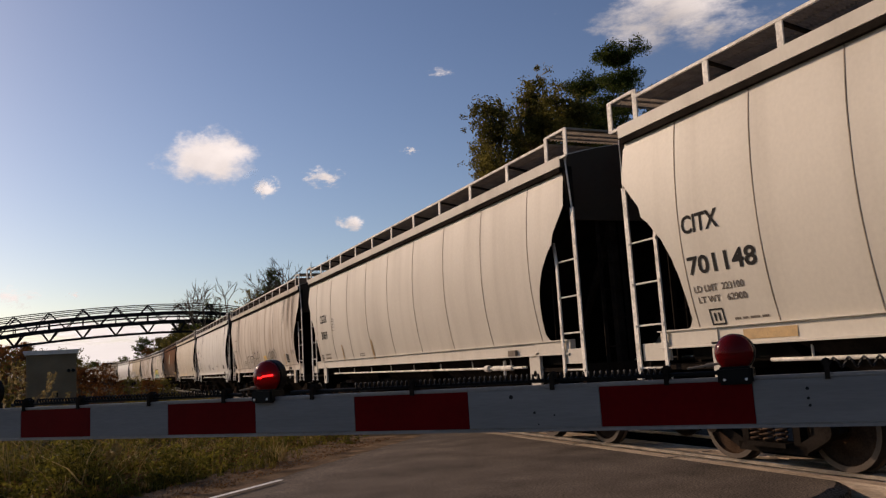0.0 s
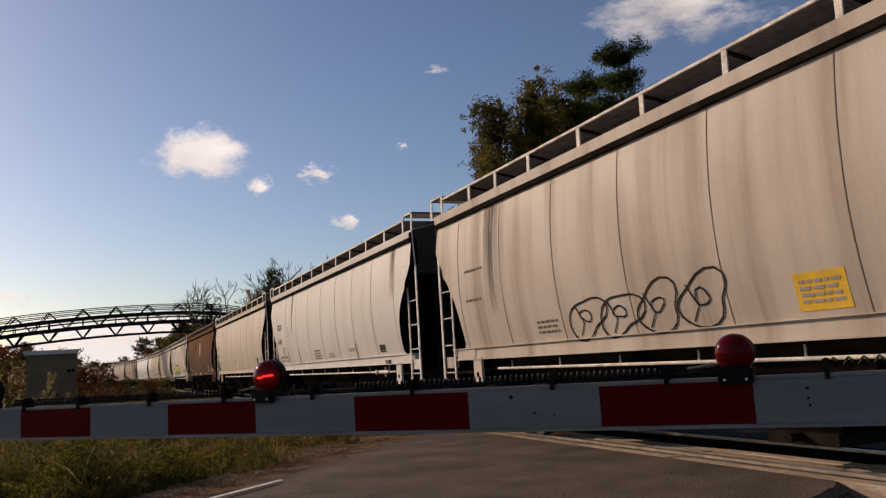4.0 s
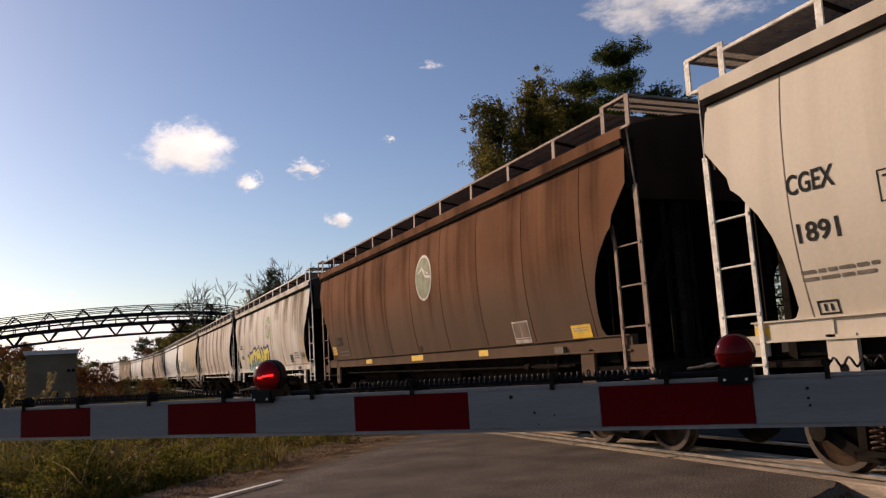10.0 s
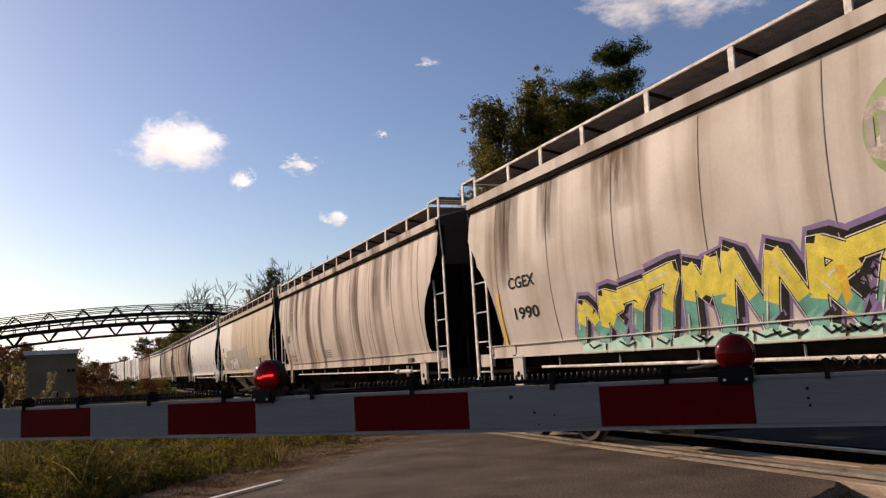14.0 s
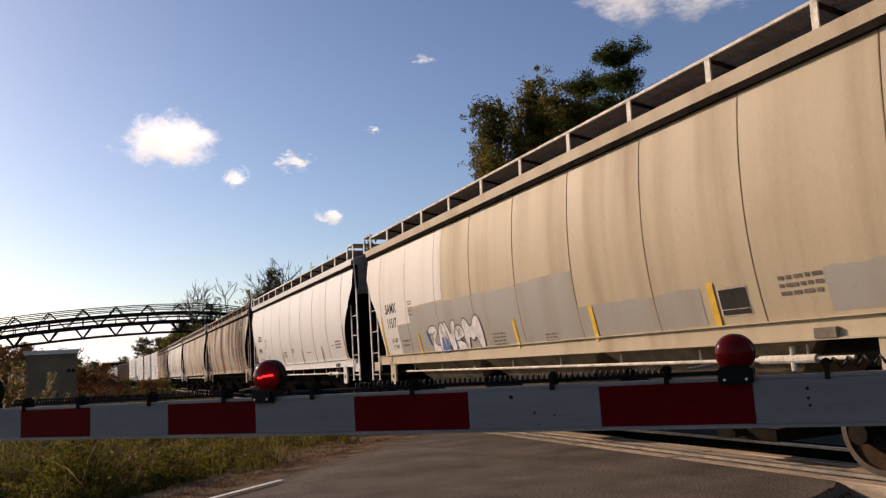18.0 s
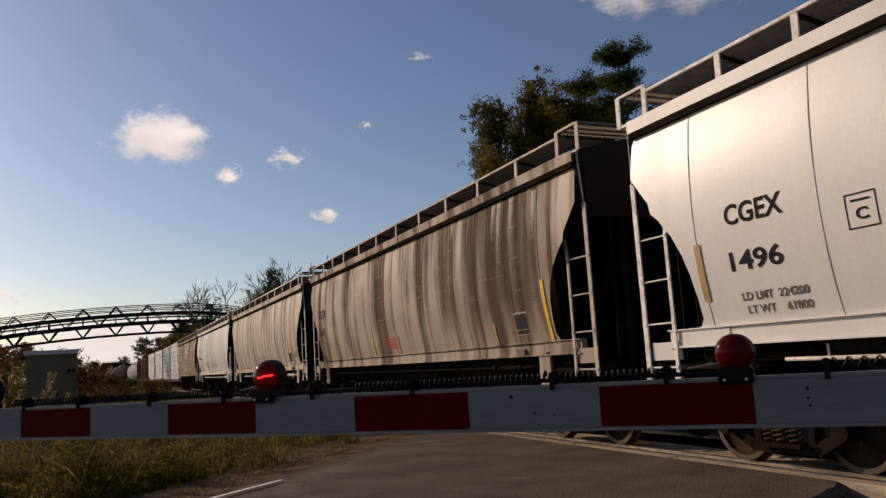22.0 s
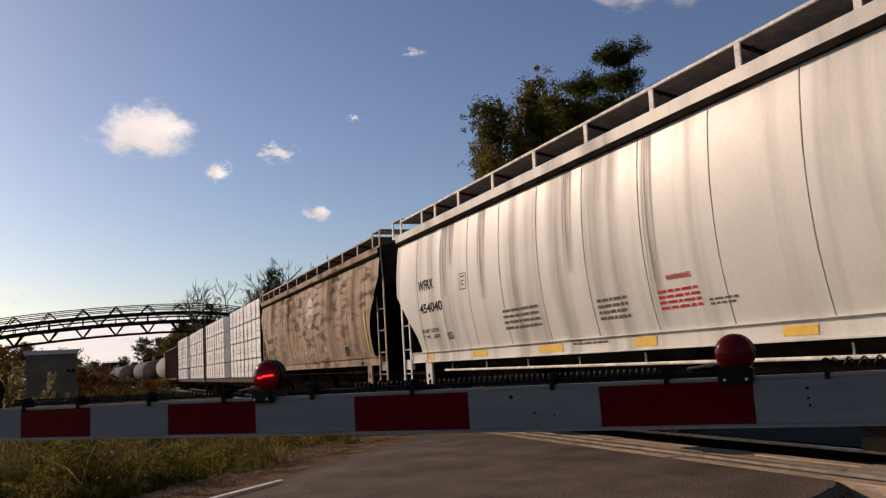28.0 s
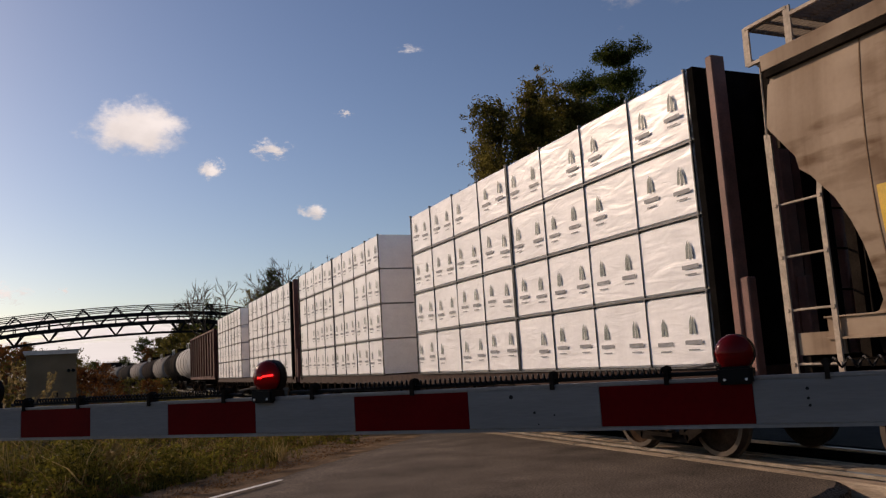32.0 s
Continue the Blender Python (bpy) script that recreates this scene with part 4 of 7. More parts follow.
MARKS["I"] = """
t SAMX 6.28 2.77 0.76 0.24
t 11517 6.27 2.42 0.62 0.23
tf C 5.00 2.68 0.26 0.24
b2 - 5.55 1.92 0.42 0.20
L LD_LMT/LT_WT 6.28 1.93 0.42 0.10
W - 2.81 1.95 2.67 0.64
s yel 7.01 2.14 0.51 0.95
s yel 4.71 1.85 0.32 0.5
s yel 0.27 1.85 0.33 0.5
s yel -2.08 1.87 0.25 0.5
b4 - 0.90 1.79 0.5 0.25
g - -0.18 1.75 0.21 0.18
b3 - -0.87 1.73 0.39 0.12
k - -4.86 1.93 0.46 0.28
b3 - -5.81 2.02 0.55 0.24
s yel -4.54 1.92 0.25 0.5
s yel -7.01 2.2 0.45 0.95
"""
MARKS["J"] = """
t CGEX 6.09 2.86 0.82 0.23
t 1496 6.15 2.35 0.74 0.22
tf C 4.80 2.6 0.33 0.25
L LD_LMT__224200/LT_WT____61800 6.01 1.89 0.9 0.09
s tan 6.99 2.29 0.42 0.66
s tan 4.40 1.89 0.3 0.49
s tan 1.63 1.9 0.29 0.47
b4 - 1.12 2.05 0.49 0.24
b3 - -0.22 2.15 0.41 0.1
b3 - -6.35 2.13 0.59 0.26
s tan -7.07 2.15 0.47 0.98
s tan -4.4 1.9 0.3 0.5
s tan -1.62 1.88 0.3 0.46
b1 - -2.65 2.01 0.75 0.04
b1 - -5.75 2.12 0.25 0.04
"""
MARKS["K"] = """
t CGEX 6.56 3.11 0.80 0.26
t 1045 6.67 2.55 0.66 0.23
tf C 5.21 2.87 0.24 0.22
r4 - 0.46 1.95 0.76 0.27
b3 - 1.0 1.92 0.40 0.16
s tan -0.07 1.89 0.24 0.47
s yel 1.82 1.885 0.24 0.47
s tan 5.22 1.88 0.14 0.44
s tan -5.14 1.87 0.16 0.40
s yel -7.03 2.15 0.40 0.97
k - -6.15 2.0 0.44 0.33
b3 - -6.70 2.40 0.44 0.15
f - 6.80 1.76 0.30 0.15
L LD_LMT__224500_LBS/LT_WT___61500_LBS 6.43 2.12 1.00 0.09
"""
MARKS["L"] = """
b2 - -4.80 2.07 0.44 0.09
k - -5.80 1.94 0.5 0.32
b3 - -6.73 2.02 0.47 0.22
f - 0.69 2.0 0.41 0.21
f - -0.69 2.06 0.33 0.11
p yel -2.23 1.48 0.5 0.1
p yel -4.60 1.5 0.58 0.12
p yel -7.03 1.47 0.2 0.11
b1 - 6.68 3.01 0.61 0.21
b1 - 6.60 2.48 0.67 0.22
"""
MARKS["M"] = """
t WFRX 6.09 3.08 0.84 0.22
t 454040 5.91 2.59 1.23 0.17
tf C 4.20 2.95 0.31 0.24
L LD_LMT__222200/LT_WT____63800 6.14 2.05 0.95 0.08
f - 5.12 1.96 0.3 0.13
R WARNING -1.90 2.31 0.45 0.07
r4 - -1.84 2.05 0.75 0.27
b2 - -2.57 1.96 0.45 0.09
b4 - -0.47 2.04 0.69 0.33
b4 - 2.12 2.1 1.23 0.39
p yel 6.78 1.58 1.08 0.15
p yel 3.96 1.61 0.64 0.13
p yel 1.39 1.61 0.73 0.13
p yel -1.01 1.6 0.46 0.14
p yel -3.52 1.61 0.45 0.1
b1 - 0.25 1.6 0.95 0.06
"""
MARKS["N"] = """
s yel 6.9 2.3 0.3 0.97
f - 6.75 1.77 0.28 0.17
t SAMX 6.11 2.67 1.21 0.14
t 11424 6.08 2.18 0.87 0.13
e pale -0.85 3.28 0.89 1.0
s yel 1.65 2.12 0.26 0.45
s yel -0.09 2.15 0.24 0.51
s yel -6.89 2.36 0.3 0.95
P - 0.73 2.03 4.05 0.64
P - -2.54 2.08 0.36 0.55
k - -4.85 1.90 0.5 0.28
b3 - -5.76 1.97 0.44 0.21
L LD_LMT__223300/LT_WT____62700 6.0 1.87 0.82 0.08
"""


def on_side(bm, off, yc, zc):
    """Lays a flat drawing (u to the viewer's right, v up) on the curved side sheet."""
    for v in bm.verts:
        u, w = v.co.x, v.co.y
        z = zc + w
        x = side_x(z) if z > 1.68 else 1.539
        v.co = (-(x + off), yc - u, z)


def words(text, w, h):
    cu = bpy.data.curves.new("words", "FONT")
    cu.body, cu.resolution_u = text, 3
    cu.offset = 0.022
    ob = new("words", cu)
    me = bpy.data.meshes.new_from_object(ob.evaluated_get(bpy.context.evaluated_depsgraph_get()))
    bpy.data.objects.remove(ob)
    bm = bmesh.new()
    bm.from_mesh(me)
    bpy.data.meshes.remove(me)
    lo = [min(v.co[i] for v in bm.verts) for i in (0, 1)]
    hi = [max(v.co[i] for v in bm.verts) for i in (0, 1)]
    for v in bm.verts:
        v.co.x = ((v.co.x - lo[0]) / (hi[0] - lo[0]) - 0.5) * w
        v.co.y = ((v.co.y - lo[1]) / (hi[1] - lo[1]) - 0.5) * h
        v.co.z = 0
    return bm


def patch(bm, pts):
    bm.faces.new([bm.verts.new((p[0], p[1], 0)) for p in pts])


def rect(bm, x, y, w, h, nv=1):
    for i in range(nv):
        a, b = y - h / 2 + h * i / nv, y - h / 2 + h * (i + 1) / nv
        patch(bm, [(x - w / 2, a), (x + w / 2, a), (x + w / 2, b), (x - w / 2, b)])


def stroke(bm, pts, w, closed=False):
    """A brushed line through pts."""
    n = len(pts)
    left, right = [], []
    for i in range(n):
        a = pts[(i - 1) % n] if closed or i else pts[i]
        b = pts[(i + 1) % n] if closed or i < n - 1 else pts[i]
        d = Vector((b[0] - a[0], b[1] - a[1]))
        d = d.normalized() if d.length else Vector((1, 0))
        k = Vector((-d.y, d.x)) * w / 2
        left.append(bm.verts.new((pts[i][0] + k.x, pts[i][1] + k.y, 0)))
        right.append(bm.verts.new((pts[i][0] - k.x, pts[i][1] - k.y, 0)))
    for i in range(n if closed else n - 1):
        j = (i + 1) % n
        bm.faces.new((left[i], left[j], right[j], right[i]))


def frame_lines(bm, w, h, t):
    for a in (-1, 1):
        rect(bm, a * (w / 2 - t / 2), 0, t, h)
        rect(bm, 0, a * (h / 2 - t / 2), w, t)


def lines(bm, n, w, h, rnd):
    """Bars for lines of small writing."""
    for i in range(n):
        y = h / 2 - (i + 0.5) * h / n
        t = min(h / n * 0.5, 0.045)
        x = -w / 2
        while x < w / 2 - 0.03:
            k = min(rnd.uniform(0.08, 0.26) * max(0.6, w), w / 2 - x)
            rect(bm, x + k / 2, y, k, t)
            x += k + 0.03


def loop(cx, cy, rx, ry, rnd, n=22, rag=0.18, tilt=0.0):
    ph = rnd.uniform(0, 6)
    out = []
    for i in range(n):
        a = i / n * math.tau
        k = 1 + rag * math.sin(2 * a + ph) + rag * 0.6 * math.sin(3 * a + ph * 2)
        x, y = rx * k * math.cos(a), ry * k * math.sin(a)
        out.append((cx + x + tilt * y, cy + y))
    return out


def tri_fill(bm, pts):
    f = bm.faces.new([bm.verts.new((p[0], p[1], 0)) for p in pts])
    bmesh.ops.triangulate(bm, faces=[f])


G_COL = dict(
    g_purple=mat("purple_spray", (0.20, 0.13, 0.30), 0.6, vary=0.2), g_teal=mat("teal_spray", (0.10, 0.36, 0.28), 0.6, vary=0.25),
    g_mint=mat("mint_spray", (0.36, 0.62, 0.50), 0.6, vary=0.2), g_yellow=mat("yellow_spray", (0.72, 0.60, 0.06), 0.6, vary=0.2),
    g_white=mat("white_spray", (0.64, 0.61, 0.57), 0.6, vary=0.3, scale=6), g_violet=mat("dark_violet_spray", (0.09, 0.07, 0.11), 0.6, vary=0.3), g_blue=mat("blue_spray", (0.05, 0.12, 0.36), 0.6, vary=0.25),
    g_grey=mat("grey_outline_spray", (0.20, 0.19, 0.20), 0.6, vary=0.3), g_green=mat("faded_green_emblem", (0.20, 0.30, 0.08), 0.6, vary=0.25, scale=5),
    g_scar=mat("flaking_pale_paint", (0.40, 0.32, 0.245), 0.7, vary=0.5, scale=9), g_pale=mat("peeling_pale_paint", (0.44, 0.38, 0.31), 0.6, vary=0.4, scale=6), g_sign=mat("dark_placard", (0.03, 0.027, 0.024), 0.75, vary=0.2, spec=0.12),
    g_plate=mat("grey_patch_paint", (0.30, 0.28, 0.24), 0.6, vary=0.15), g_oldgreen=mat("greyed_green_emblem", (0.17, 0.19, 0.10), 0.7, vary=0.3, scale=5),
    g_fade=mat("faded_black_stencil", (0.16, 0.135, 0.11), 0.85, vary=0.3, scale=10, spec=0.06),
)
M.update(G_COL)


def put(car, name, bm, material, y, z, off=0.006, label=""):
    on_side(bm, off, y, z)
    return part(name, bm, M[material], car, label, normals=False)


def mark(car, key, row, rnd):
    kind, text, y, z, w, h = row.split()
    y, z, w, h = float(y), float(z), float(w), float(h)
    bm = bmesh.new()
    ink = "ink"
    if kind == "t":
        bm.free()
        put(car, "car_number" if text[0].isdigit() else "reporting_mark", words(text, w, max(h, 0.2)), "g_scar" if key == "H" and text[0].isalpha() else ink, y, z)
    elif kind == "L":
        bm.free()
        for n, line in enumerate(text.split("/")):
            put(car, "load_limit" if n == 0 else "light_weight", words(line.replace("_", " "), w * (1.0 if n == 0 else 0.96), h), "g_fade", y - 0.02 * n, z + h * (0.8 - 1.6 * n))
    elif kind == "R":
        bm.free()
        put(car, "warning_text", words(text, w, h), "redink", y, z, label="red warning stencil")
    elif kind == "tf":
        frame_lines(bm, w, h * 1.3, 0.013)
        rect(bm, 0, h * 0.38, w * 0.6, 0.02)
        put(car, "plate_mark", bm, ink, y, z)
        put(car, "letter", words(text, w * 0.4, h * 0.45), ink, y, z - h * 0.12)
    elif kind[0] in "br" and kind[1:].isdigit():
        n = int(kind[1])
        lines(bm, n, w, max(h, 0.05 * n), rnd)
        tagged(put(car, "stencil_block", bm, "redink" if kind[0] == "r" else "g_fade", y, z), kind="stuff")
    elif kind == "f":
        frame_lines(bm, w * 0.8, h, 0.02)
        rect(bm, -w * 0.12, 0, 0.03, h * 0.5)
        rect(bm, w * 0.12, 0, 0.03, h * 0.5)
        put(car, "stencil_box", bm, ink, y, z)
    elif kind == "p":
        rect(bm, 0, 0, w, min(h, 0.12))
        put(car, "reflector_patch", bm, "tan" if text == "tan" else "yellow", y, 1.56, 0.004 if z > 1.68 else 0.003)
    elif kind == "s":
        k = 5
        for i in range(k):
            rect(bm, 0, -h / 2 + h * (i + 0.5) / k, 0.10, h / k)
        put(car, "reflector_strip", bm, "tan" if text == "tan" else "yellow", y, z, 0.013)
    elif kind == "y":
        rect(bm, 0, 0, w * 0.75, h)
        put(car, "placard", bm, "yellow", y, z, 0.006, "yellow stencil panel")
        bm = bmesh.new()
        lines(bm, 4, w * 0.6, h * 0.7, rnd)
        tagged(put(car, "stencil_block", bm, "g_plate", y, z, 0.009), kind="stuff")
    elif kind == "g":
        rect(bm, 0, 0, w, h)
        put(car, "paint_patch", bm, "g_plate", y, z)
    elif kind in "kw":
        rect(bm, 0, 0, w, h * 1.15)
        put(car, "placard", bm, "g_pale", y, z, 0.005, "black and white load placard")
        bm = bmesh.new()
        rect(bm, -w * 0.235, h * 0.10, w * 0.45, h * 0.78)
        rect(bm, w * 0.235, h * 0.10, w * 0.45, h * 0.78)
        rect(bm, 0, -h * 0.43, w * 0.92, h * 0.20)
        put(car, "placard_print", bm, "g_sign" if kind == "k" else "hull_brown", y, z, 0.008)
    elif kind == "e":
        r = (w + h) / 4
        pts = [(r * math.cos(i / 40 * math.tau), r * 1.06 * math.sin(i / 40 * math.tau)) for i in range(40)]
        base = {"F": "g_pale", "G": "g_green", "N": "g_pale"}[key]
        tri_fill(bm, pts)
        put(car, "emblem", bm, base, y, z, 0.005, "round faded company emblem")
        bm = bmesh.new()
        if key == "F":
            tri_fill(bm, [(p[0] * 0.9, p[1] * 0.9) for p in pts])
            put(car, "emblem_fill", bm, "g_oldgreen", y, z, 0.008)
            bm = bmesh.new()
            stroke(bm, [(-0.30, 0.12), (-0.05, 0.2), (0.12, 0.02), (0.42, -0.02)], 0.05)
            stroke(bm, [(-0.1, 0.24), (0.1, 0.12), (0.3, 0.06)], 0.03)
            put(car, "emblem_sign", bm, "g_pale", y, z, 0.011)
        elif key == "G":
            patch(bm, [(-r * 0.93, 0.22), (-0.25, 0.30), (0.15, 0.16), (r * 0.98, 0.12), (r * 0.98, 0.08), (0.22, -0.02), (0.1, -0.3), (-0.2, -0.34), (-r * 0.93, -0.2)])
            put(car, "emblem_notch", bm, "g_pale", y, z, 0.008)
            bm = bmesh.new()
            for i in range(5):
                rect(bm, -0.38 + i * 0.13, 0.0, 0.08, 0.26)
            put(car, "emblem_bars", bm, "g_plate", y, z, 0.011)
        else:
            for i in range(5):
                rect(bm, -0.25 + i * 0.14, -0.22 + 0.03 * (i % 2), 0.07, 0.34)
            stroke(bm, [(-0.4, 0.05), (-0.1, 0.22), (0.2, 0.15), (0.42, 0.2)], 0.06)
            put(car, "emblem_bars", bm, "hull_brown", y, z, 0.008)
    elif kind == "o":
        # hollow bubble letters in thin black line
        k = 4
        for i in range(k):
            cx = -w / 2 + (i + 0.5) * w / k
            cy = rnd.uniform(-0.06, 0.06) * h
            pts = loop(cx, cy, w / k * 0.55, h * 0.42, rnd, rag=0.2, tilt=0.15)
            stroke(bm, pts, 0.028, True)
            stroke(bm, loop(cx, cy + h * 0.05, w / k * 0.16, h * 0.13, rnd, n=12), 0.024, True)
            stroke(bm, [(cx - w / k * 0.3, cy + h * 0.3), (cx - w / k * 0.1, cy - h * 0.1), (cx - w / k * 0.28, cy - h * 0.36)], 0.024)
        put(car, "graffiti", bm, "ink", y, z, 0.010, "black outline graffiti letters")
    elif kind == "o2":
        for j in range(2 if w > 0.7 else 1):
            yy = h * (0.2 - 0.42 * j)
            pts = []
            for i in range(46):
                u = i / 45
                pts.append((-w / 2 + w * u + 0.05 * math.sin(i * 1.9), yy + h * (0.26 if w > 0.7 else 0.45) * math.sin(i * 1.27 + j) * (0.6 + 0.4 * math.sin(i * 0.5))))
            stroke(bm, pts, 0.022)
        put(car, "graffiti_tag", bm, "ink", y, z, 0.010, "black scrawled tag")
    elif kind == "G":
        # angular letter strokes: yellow above, teal below, black shade, purple haze, a teal base
        n = 9
        cell = w / n
        strokes = []
        for i in range(n):
            x0 = -w / 2 + cell * (i + 0.12)
            rise = h * (0.20 + 0.30 * min(1.0, i / 4)) * rnd.uniform(0.85, 1.1)
            form = (((0, -0.40), (0.42, 1), (0.75, 0.1), (1.05, -0.38)), ((0, -0.42), (0.30, 0.9), (0.62, 0.15), (0.95, 1.0), (1.0, -0.42)), ((-0.1, 0.75), (0.9, 1.0), (0.55, 0.3), (0.2, -0.42)), ((0.05, -0.42), (0.30, 1.0), (1.0, 0.55), (0.35, 0.12), (1.0, -0.42)))[(i * 3 + i // 3) % 4]
            strokes.append([(x0 + cell * u, v * (rise if v > 0 else h)) for u, v in form])

        def fine(pts):
            out = []
            for p, q in zip(pts, pts[1:]):
                for j in range(6):
                    out.append((p[0] + (q[0] - p[0]) * j / 6, p[1] + (q[1] - p[1]) * j / 6))
            return out + [pts[-1]]

        g = None
        for nm, mname, extra, dx, dy, off in (("graffiti", "g_purple", 0.23, 0.05, 0.03, 0.004), ("outline", "ink", 0.13, 0.06, 0.02, 0.007), ("outline", "g_white", 0.045, 0.0, 0.0, 0.010), ("outline", "ink", 0.02, 0.0, 0.0, 0.0115)):
            bm = bmesh.new()
            for pts in strokes:
                stroke(bm, [(p[0] + dx, p[1] + dy) for p in fine(pts)], 0.205 + extra)
            o = put(g or car, nm, bm, mname, y, z, off, "" if g else "large yellow and teal graffiti lettering")
            g = g or o
        up, low = bmesh.new(), bmesh.new()
        for pts in strokes:
            f = fine(pts)
            cut = rnd.uniform(-0.14, 0.02) * h
            for p, q in zip(f, f[1:]):
                stroke(up if (p[1] + q[1]) / 2 > cut else low, [p, q], 0.20)
        put(g, "letter_fill", up, "g_yellow", y, z, 0.013)
        put(g, "letter_fill", low, "g_teal", y, z, 0.013)
        bm = bmesh.new()
        for i in range(26):
            pts = rnd.choice(strokes)
            k = rnd.randrange(len(pts) - 1)
            u = rnd.random() * 0.6
            p, q = [(pts[k][0] + (pts[k + 1][0] - pts[k][0]) * e, pts[k][1] + (pts[k + 1][1] - pts[k][1]) * e) for e in (u, u + 0.3)]
            stroke(bm, [(p[0] - 0.05, p[1]), (q[0] - 0.05, q[1])], 0.022)
        put(g, "highlight", bm, "g_white", y, z, 0.016)
        bm = bmesh.new()
        x = -w / 2 + 0.1
        while x < w / 2 - 0.3:
            k = rnd.uniform(0.35, 0.8)
            tri_fill(bm, [(x, -h * 0.58), (x + 0.03, -h * 0.44), (x + k * 0.5, -h * rnd.uniform(0.34, 0.42)), (x + k - 0.04, -h * 0.43), (x + k - 0.05, -h * 0.58)])
            x += k
        put(g, "base_fill", bm, "g_mint", y, z, 0.012)
        bm = bmesh.new()
        for i in range(16):
            cx = rnd.uniform(-0.46, 0.46) * w
            stroke(bm, [(cx, -0.42 * h), (cx + rnd.uniform(0.08, 0.22), -0.50 * h), (cx + rnd.uniform(0.2, 0.4), -0.45 * h)], 0.028)
        put(g, "line", bm, "ink", y, z, 0.018)
    elif kind == "W":
        # pale bubble letters in thin dark outlines, with blue between the legs
        forms = (((0.0, 0.25), (0.04, 0.38), (0.12, 0.42), (0.19, 0.33), (0.20, 0.18), (0.13, -0.02), (0.11, -0.20), (0.22, -0.28), (0.22, -0.48), (0.06, -0.50), (0.05, -0.20), (0.10, 0.08), (0.06, 0.18), (0.03, 0.08)), ((0.33, 0.42), (0.38, 0.50), (0.45, -0.05), (0.46, 0.45), (0.56, 0.50), (0.53, 0.10), (0.50, -0.48), (0.42, -0.48), (0.36, 0.0)), ((0.20, -0.50), (0.21, 0.05), (0.24, 0.35), (0.29, 0.48), (0.34, 0.40), (0.37, 0.10), (0.42, -0.48)), ((0.68, -0.45), (0.66, 0.40), (0.74, 0.52), (0.81, 0.12), (0.89, 0.55), (0.98, 0.45), (1.0, -0.48), (0.91, -0.45), (0.88, -0.06), (0.82, -0.26), (0.76, -0.06), (0.74, -0.46)), ((0.52, -0.48), (0.51, 0.05), (0.56, 0.30), (0.64, 0.30), (0.69, 0.10), (0.68, -0.10), (0.57, -0.13), (0.68, -0.25), (0.70, -0.46)))
        g = None
        for i, form in enumerate(forms):
            pts = [((u - 0.5) * w, v * h) for u, v in form]
            for _ in range(2):
                pts = [(p[0] * (1 - k) + q[0] * k, p[1] * (1 - k) + q[1] * k) for p, q in zip(pts, pts[1:] + pts[:1]) for k in (0.25, 0.75)]
            bm = bmesh.new()
            tri_fill(bm, pts)
            o = put(g or car, "letter_fill" if g else "graffiti", bm, "g_white", y, z, 0.006 + 0.0025 * i, "" if g else "white bubble graffiti letters with blue shadow")
            g = g or o
            bm = bmesh.new()
            stroke(bm, pts, 0.026, True)
            put(g, "outline", bm, "g_violet", y, z, 0.0072 + 0.0025 * i)
        bm = bmesh.new()
        for form in (((0.245, -0.49), (0.262, -0.02), (0.30, -0.02), (0.325, -0.49)), ((0.335, -0.49), (0.33, 0.0), (0.365, -0.10), (0.415, -0.47)), ((-0.03, 0.22), (0.0, 0.30), (0.035, -0.2), (0.02, -0.22)), ((0.505, -0.08), (0.525, -0.08), (0.535, -0.45), (0.52, -0.50))):
            tri_fill(bm, [((u - 0.5) * w, v * h) for u, v in form])
        put(g, "shade", bm, "g_blue", y, z, 0.019)
        bm = bmesh.new()
        for a_, b_ in (((0.56, 0.22), (0.63, -0.06)), ((0.63, 0.22), (0.57, -0.06)), ((0.53, -0.16), (0.69, -0.18)), ((0.10, 0.10), (0.17, 0.22)), ((0.27, 0.10), (0.30, 0.30)), ((0.31, 0.08), (0.30, 0.30))):
            stroke(bm, [((a_[0] - 0.5) * w, a_[1] * h), ((b_[0] - 0.5) * w, b_[1] * h)], 0.016)
        put(g, "line", bm, "g_violet", y, z, 0.0215)
    elif kind == "P":
        # flaking paint: pale scars with dark cracked rims
        rim = bmesh.new()
        for i in range(max(3, int(w * 4))):
            big = 0.35 + 0.65 * rnd.random()
            cx = -w / 2 + w * (i + rnd.random()) / max(3, int(w * 4))
            pts = [(cx + 0.14 * big * math.cos(a) * rnd.uniform(0.5, 1.3) + 0.5 * (0.3 * h * math.sin(a)) * rnd.uniform(-0.3, 0.5), rnd.uniform(-0.12, 0.02) * h + 0.42 * h * big * math.sin(a) * rnd.uniform(0.6, 1.1)) for a in [k / 14 * math.tau for k in range(14)]]
            tri_fill(bm, pts)
            stroke(rim, pts[:rnd.randint(6, 12)], rnd.uniform(0.008, 0.022))
        put(car, "peeling_paint", bm, "g_scar", y, z, 0.003, "peeling scraps of pale paint")
        put(car, "crack", rim, "hull_brown", y, z, 0.0045, "dark cracked rims of flaking paint")


M["hull_brown"] = mat("brown_overspray", (0.16, 0.10, 0.065), 0.7, vary=0.3, scale=5)


